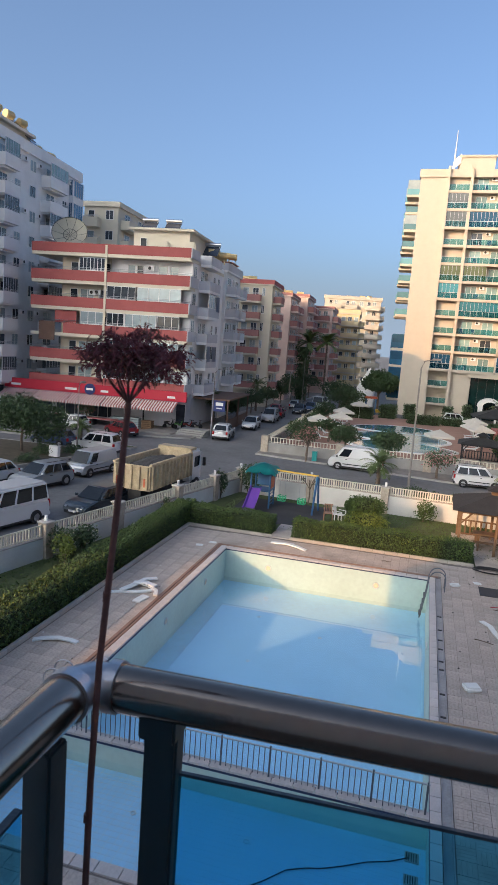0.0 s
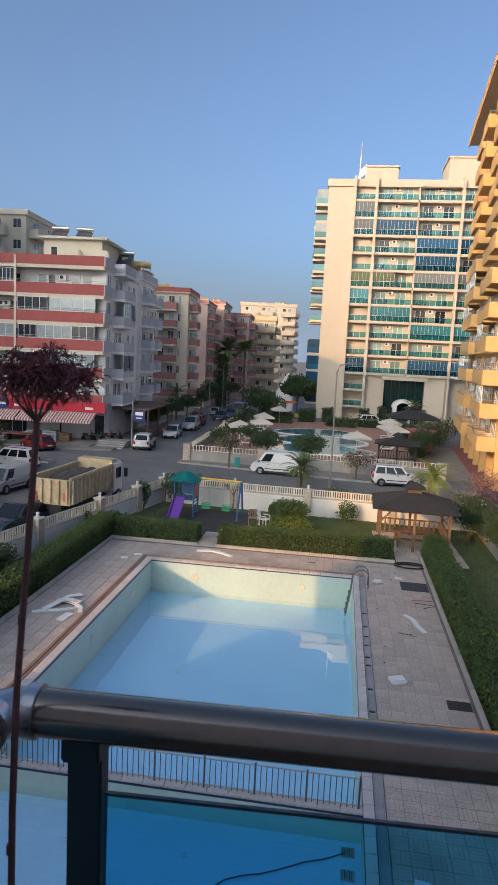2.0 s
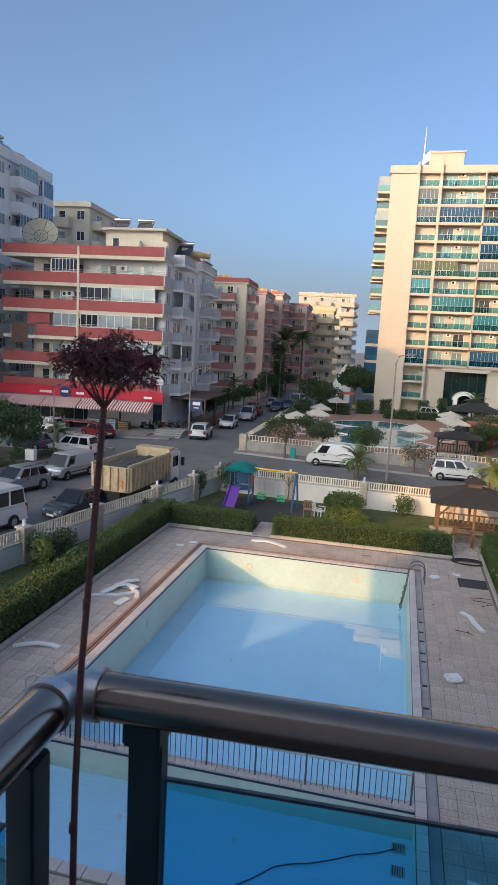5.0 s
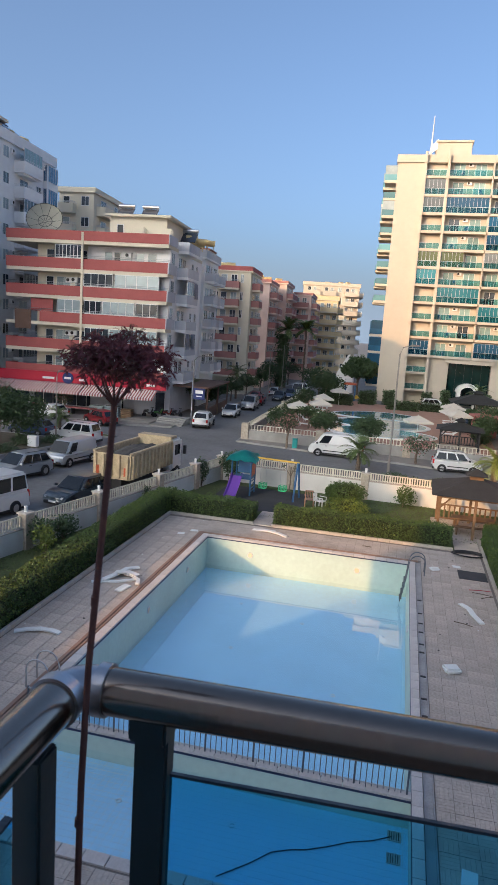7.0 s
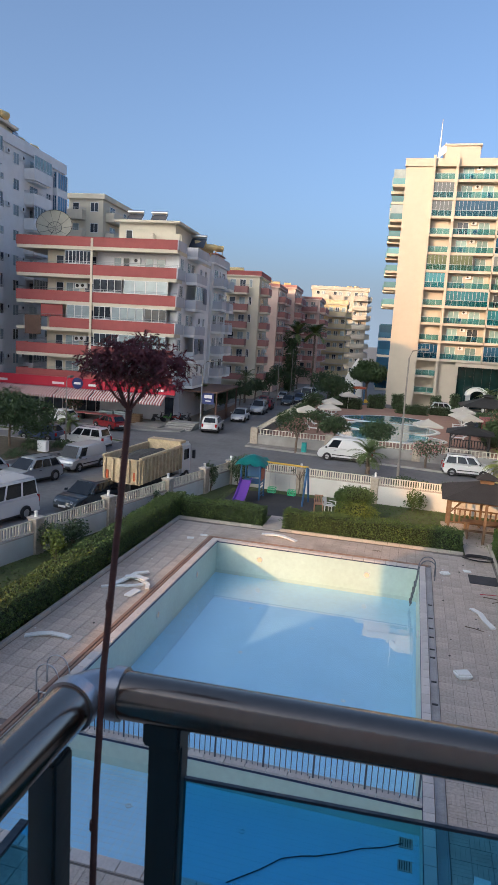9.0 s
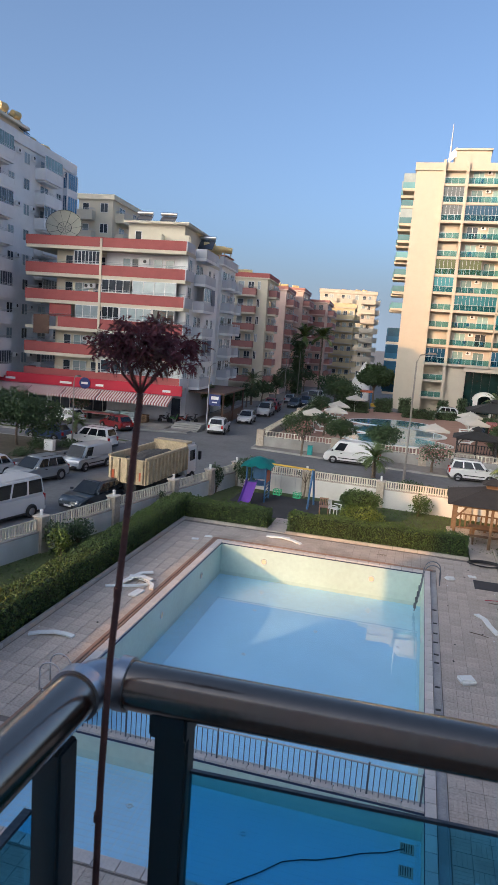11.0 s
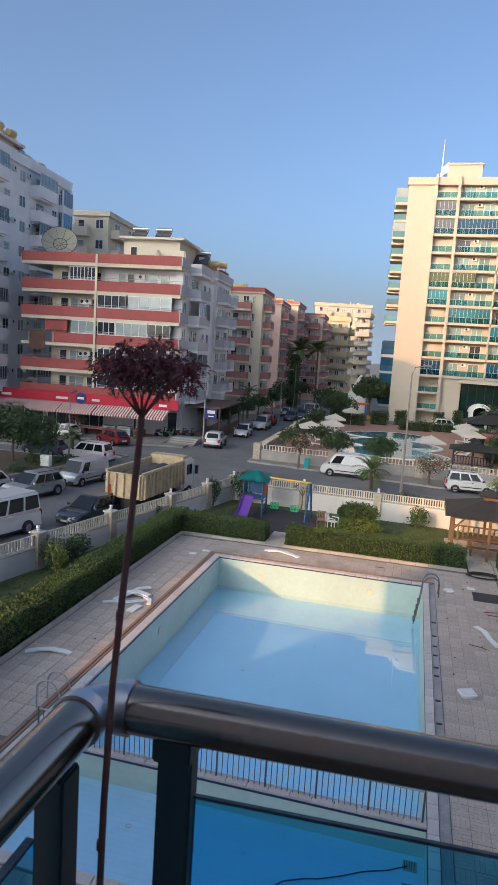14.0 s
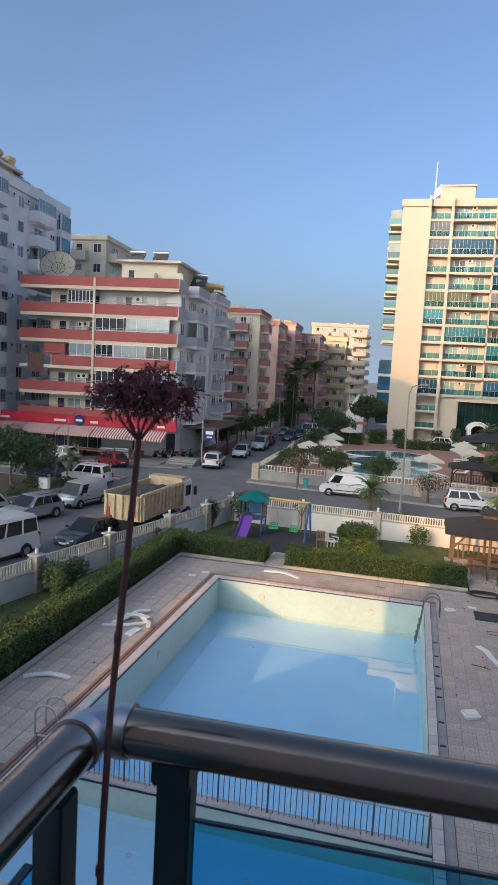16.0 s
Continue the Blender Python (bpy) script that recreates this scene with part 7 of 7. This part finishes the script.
for x, y, z in ((-5.29, 12.35, -0.71), (-2.65, 12.41, -0.71), (-5.2, 22, -1.615), (-3, 25, -1.615), (-5.8, 26, -1.615), (-1.2, 20, -1.615)):
    t = thing("floor_inlet", pose(x, y, z), "small round white inlet in the pool floor", "inlet", "inlets of the pool floor")
    part("ring", tube(bmesh.new(), [(0.06 * math.cos(k * math.pi / 8), 0.06 * math.sin(k * math.pi / 8), 0.01) for k in range(17)], 0.014, n=5), WHITE, t)
solid("hose", tube(bmesh.new(), [(-2.6, 11.0, -0.69), (-2.05, 11.51, -0.69), (-1.68, 11.93, -0.69), (-1.3, 12.12, -0.69), (-1.01, 12.21, -0.69), (-0.6, 12.42, -0.69), (-0.11, 12.72, -0.69), (0.36, 12.91, -0.69), (0.75, 13.15, -0.68)], 0.013, n=6), BLACK, "dark hose lying on the paddling pool floor", "hose")
bm = bmesh.new()
for k in range(4):
    tube(bm, [(3.9 + (0.62 + 0.06 * k) * math.cos(a) * (1 + 0.1 * math.sin(3 * a + k)), 32.0 + (0.3 + 0.05 * k) * math.sin(a), 0.03 + 0.02 * k) for a in [i * math.pi / 10 for i in range(21)]], 0.025, n=5)
solid("coiled_hose", bm, BLACK, "coiled black hose on the terrace", "hose")


def strip(pts, w, label, x, y, yaw, mm=FOAM, th=0.05):
    """A bent flat strip lying on the terrace."""
    bm = bmesh.new()
    prev = None
    for i, (px, py, pz) in enumerate(pts):
        d = Vector(pts[min(i + 1, len(pts) - 1)]) - Vector(pts[max(0, i - 1)])
        nrm = Vector((-d.y, d.x, 0)).normalized() * w / 2
        q = [bm.verts.new(Vector((px, py, pz)) + o) for o in (-nrm, nrm, nrm + Vector((0, 0, th)), -nrm + Vector((0, 0, th)))]
        if prev:
            for k in range(4):
                bm.faces.new((prev[k], prev[(k + 1) % 4], q[(k + 1) % 4], q[k]))
        else:
            bm.faces.new(q)
        prev = q
    bm.faces.new(prev[::-1])
    return solid("foam_strip", bm, mm, label, "foam strip", m=pose(x, y, 0.004, 0, 0, yaw), group="strips strewn on the terrace")


strip([(-0.7, 0, 0.0), (-0.3, 0.06, 0.05), (0.1, 0.07, 0.07), (0.5, 0.02, 0.03), (0.75, -0.08, 0.0)], 0.2, "bent white strip lying on the pavers", -10.6, 17.7, 18)
strip([(-0.9, 0, 0), (-0.4, 0.06, 0.0), (0.1, -0.05, 0.02), (0.6, 0.1, 0), (0.9, 0.3, 0)], 0.18, "curled white strip in a heap", -10.1, 22.5, 25)
strip([(-0.7, 0, 0.05), (-0.2, 0.2, 0.06), (0.3, 0.25, 0.05), (0.7, 0.0, 0.05)], 0.16, "curled white strip in a heap", -9.7, 22.9, -40)
strip([(-0.5, 0, 0.1), (0.0, 0.15, 0.12), (0.5, 0.0, 0.1)], 0.2, "curled white strip in a heap", -10.0, 23.6, 60)
strip([(-0.5, 0, 0.12), (0.0, 0.05, 0.16), (0.45, -0.1, 0.12)], 0.26, "curled white strip in a heap", -9.9, 23.2, 5)
strip([(-0.55, 0, 0.06), (0.0, -0.08, 0.1), (0.5, 0.05, 0.02)], 0.24, "curled white strip in a heap", -10.4, 22.9, 75)
strip([(-0.35, 0, 0), (0, 0.02, 0), (0.35, 0, 0)], 0.3, "short white strip beside the heap", -9.55, 22.0, 80)
strip([(-0.8, 0, 0.0), (-0.2, 0.1, 0.06), (0.4, 0.02, 0.05), (0.9, -0.1, 0.0)], 0.22, "bent white strip near the far coping", -5.7, 31.3, -12)
strip([(-0.6, 0.05, 0.0), (0, 0.0, 0.05), (0.6, 0.08, 0.0)], 0.2, "bent white strip near the far coping", -6.1, 31.5, 5)
strip([(-0.85, 0, 0.0), (-0.3, 0.1, 0.05), (0.3, 0.03, 0.05), (0.9, 0.1, 0)], 0.2, "long curled white strip on the terrace", 3.3, 24.7, -72)
for x, y, yaw, w, d, h, lb in ((2.35, 19.85, 25, 0.5, 0.42, 0.16, "bundled white foam pad"), (2.2, 29.2, 20, 0.42, 0.28, 0.12, "white foam block"), (-9.35, 30.1, 10, 0.36, 0.24, 0.03, "flat white slab"), (-9.8, 29.4, 15, 0.34, 0.26, 0.03, "flat white slab"), (3.2, 30.0, 0, 0.36, 0.26, 0.03, "flat white slab")):
    bm = boxes((-w / 2, w / 2, -d / 2, d / 2, 0, h))
    bev(bm, min(0.05, h * 0.4), 2)
    for v in bm.verts:
        v.co += Vector((noise.noise(v.co * 6 + Vector((x, y, 0))), noise.noise(v.co * 5), 0)) * 0.06
    solid("foam_pad", bm, FOAM, lb + " on the pavers", "foam pad", m=pose(x, y, 0.004, 0, 0, yaw), group="pads strewn on the terrace")
strip([(-0.9, 0, 0), (-0.2, 0.04, 0), (0.9, 0, 0)], 0.3, "pale strip beside the wall drain", 2.1, 10.9, 85)
for x, y, yaw, ln, mm, lb in ((3.95, 27.3, 8, 0.9, SIGNRED, "red-handled garden tool lying by the edging"), (4.0, 26.9, -12, 0.8, BARK, "dry stick lying by the edging"), (4.15, 26.6, 35, 0.6, BARK, "dry stick lying by the edging"), (3.0, 23.6, -20, 0.7, BARK, "dry twig beside the foam strip")):
    solid("garden_tool" if mm is SIGNRED else "stick", tube(bmesh.new(), [(-ln / 2, 0, 0.02), (0, 0.03, 0.025), (ln / 2, 0, 0.02)], 0.016, 0.012, 6), mm, lb, "tool" if mm is SIGNRED else "stick", m=pose(x, y, 0.002, 0, 0, yaw))
rd = random.Random(12)
for i in range(34):
    x, y = (rd.uniform(1.7, 4.3), rd.uniform(15, 31)) if i % 2 else (rd.uniform(-11.3, -9.3), rd.uniform(14, 32))
    r = rd.uniform(0.015, 0.045)
    bm = bmesh.new()
    bmesh.ops.create_icosphere(bm, subdivisions=1, radius=r)
    for v in bm.verts:
        v.co = Vector((v.co.x * rd.uniform(0.8, 1.5), v.co.y * rd.uniform(0.7, 1.2), v.co.z * 0.5))
    solid("crumb", bm, RUBBLE if i % 3 else FOAM, "small crumb of rubble on the pavers", "rubble", m=pose(x, y, r * 0.45, 0, 0, rd.uniform(0, 360)), group="crumbs strewn on the terrace")
bm = bmesh.new()
for k in range(9):
    a = k * 0.7
    tube(bm, [(0, 0, 0.02), (0.12 * math.cos(a), 0.06 * math.sin(a), 0.05), (0.26 * math.cos(a), 0.12 * math.sin(a), 0.02)], 0.012, 0.005, 5)
solid("dry_leaf_heap", bm, BARK, "small heap of dry leaves by the far coping", "leaves", m=pose(-0.9, 31.2, 0))
solid("floor_mat", bev(boxes((3.2, 4.4, 28.5, 29.6, 0.003, 0.025)), 0.006), DARKMAT, "black rubber mat on the terrace", "mat")
mh = thing("drain_cover", pose(4.05, 18.8, 0.003), "dark ribbed drain cover in the terrace", "drain cover")
part("plate", bev(boxes((-0.35, 0.35, -0.26, 0.26, 0, 0.02)), 0.005), DARKMAT, mh)
for k in range(6):
    part("rib", boxes((-0.3, 0.3, -0.22 + k * 0.08, -0.19 + k * 0.08, 0.02, 0.026)), BLACK, mh)
sl = thing("sculpture", pose(-11.4, 128, ROADZ), "white angular sculpture on a plinth", "sculpture")
bm = bmesh.new()
hex_loft(bm, [(-1.6, -0.6, 3.0), (1.2, -0.6, 3.0), (1.2, 0.6, 3.0), (-1.6, 0.6, 3.0)], [(0.5, -0.2, 7.0), (1.0, -0.2, 7.4), (1.0, 0.2, 7.4), (0.5, 0.2, 7.0)])
part("fin", bm, WHITE, sl)
part("plinth", boxes((-2, 2, -1, 1, 0, 3)), GREYWALL, sl)
kk = thing("kiosk", pose(9.4, 78, 0, 0, 0, 5), "small dark red garden kiosk", "kiosk")
part("kiosk_wall", bev(boxes((-1.2, 1.2, -1.2, 1.2, 0, 2.2)), 0.03), AWNRED, kk)
part("kiosk_roof", bev(boxes((-1.5, 1.5, -1.5, 1.5, 2.2, 2.4)), 0.03), AWNRED, kk)
window(kk, 0, -1.21, 0.9, 1.4, 0.9, 2)
hp_ = thing("climbing_frame", pose(-8.3, 108, 0), "blue and red climbing frame in the hotel garden", "playground")
for x in (-0.8, 0.8):
    for y in (-0.8, 0.8):
        part("post", boxes((x - 0.08, x + 0.08, y - 0.08, y + 0.08, 0, 2.6)), BLUEPAINT, hp_)
part("roof", boxes((-1, 1, -1, 1, 2.6, 2.9)), ORANGEPLASTIC, hp_)
part("slide", boxes((0.8, 2.8, -0.4, 0.4, 0.4, 0.9)), YELLOWPAINT, hp_)

# ---- dry flower on the balcony ----
fl = thing("dried_flower", pose(0.006, 0, 0.006), "dried dark purple flower head on a brown stem", "dried flower")
HB = Vector((-0.284, 0.612, 9.857))
fpts = [(-0.322, 0.612, 8.4), (-0.316, 0.612, 9.2), (-0.314, 0.612, 9.38), (-0.309, 0.612, 9.52), (-0.297, 0.612, 9.68), (-0.29, 0.612, 9.78), (-0.288, 0.612, 9.812)]
part("stem", tube(bmesh.new(), fpts, 0.0042, 0.0033, 9), STEMBROWN, fl)
rg = random.Random(4)
bm = bmesh.new()
for k in range(3):
    z = (9.12, 9.33, 9.6)[k]
    x = -0.3165 if k < 2 else -0.3035
    tube(bm, [(x - 0.0006, 0.612, z - 0.006), (x, 0.612, z), (x + 0.0003, 0.612, z + 0.005)], 0.0041, 0.0046, 8)
part("stem_node", bm, STEMBROWN, fl)
for k in range(9):
    a = k * 0.7 + 0.3
    e = Vector((0.042 * math.cos(a) * rg.uniform(0.5, 1.1), 0.036 * math.sin(a), 0.02 + rg.uniform(0, 0.012)))
    part("branchlet", tube(bmesh.new(), [fpts[-1], Vector(fpts[-1]) + e * 0.45 + Vector((0, 0, 0.006)), HB + Vector((e.x, e.y, -0.006))], 0.0017, 0.0009, 5), STEMBROWN, fl)
vs, fs, mi = [], [], []
for c in range(84):
    d = Vector((rg.gauss(0, 1), rg.gauss(0, 1), rg.gauss(0, 0.8))).normalized()
    q = rg.uniform(0.3, 1.0) ** 0.6
    cc = HB + Vector((d.x * 0.054 * q, d.y * 0.047 * q, 0.005 + d.z * 0.024 * q - 0.012 * (d.x * q) ** 2))
    out = Vector((d.x, d.y, d.z * 0.6))
    for _ in range(34):
        g = (Vector((rg.gauss(0, 1), rg.gauss(0, 1), rg.gauss(0, 0.8))).normalized() + out * 0.5).normalized()
        p = cc + Vector((rg.gauss(0, 0.006), rg.gauss(0, 0.006), rg.gauss(0, 0.004)))
        ln, wd = rg.uniform(0.005, 0.012), rg.uniform(0.0007, 0.0013)
        sd = g.cross(Vector((rg.gauss(0, 1), rg.gauss(0, 1), rg.gauss(0, 1)))).normalized() * wd
        dr = Vector((0, 0, -0.25 * ln))
        o = len(vs)
        vs += [p - sd * 0.5, p + sd * 0.5, p + g * ln * 0.55 + sd, p + g * ln * 0.55 - sd, p + g * ln + dr]
        fs += [(o, o + 1, o + 2, o + 3), (o + 3, o + 2, o + 4)]
        mi += [int(c % 5 == 0)] * 2
me = bpy.data.meshes.new("flower_head")
me.from_pydata([tuple(v) for v in vs], [], fs)
me.materials.append(PETAL)
me.materials.append(STEMBROWN)
me.polygons.foreach_set("material_index", mi)
obj("flower_head", me, fl, None, "shaggy dark purple flower head")

# ---- pavers, last ----
lay(1.62, 4.5, 14.9, 32.3, 0.4, PV, deck)
lay(-11.42, -9.12, 13.4, 32.2, 0.48, PLAIN2, deck)
lay_joined("paver_field", -9.08, 1.6, 30.22, 32.4, 0.4, "worn pavers of the far terrace")
lay_joined("paver_field", -11.4, 4.5, 1.0, 9.8, 0.4, "worn pavers beside the building")
lay_joined("paver_field", 1.62, 4.5, 9.8, 14.9, 0.4, "worn pavers beside the gutter")
lay_joined("paver_field", -11.42, -9.12, 9.8, 13.4, 0.48, "worn pavers beside the paddling pool")
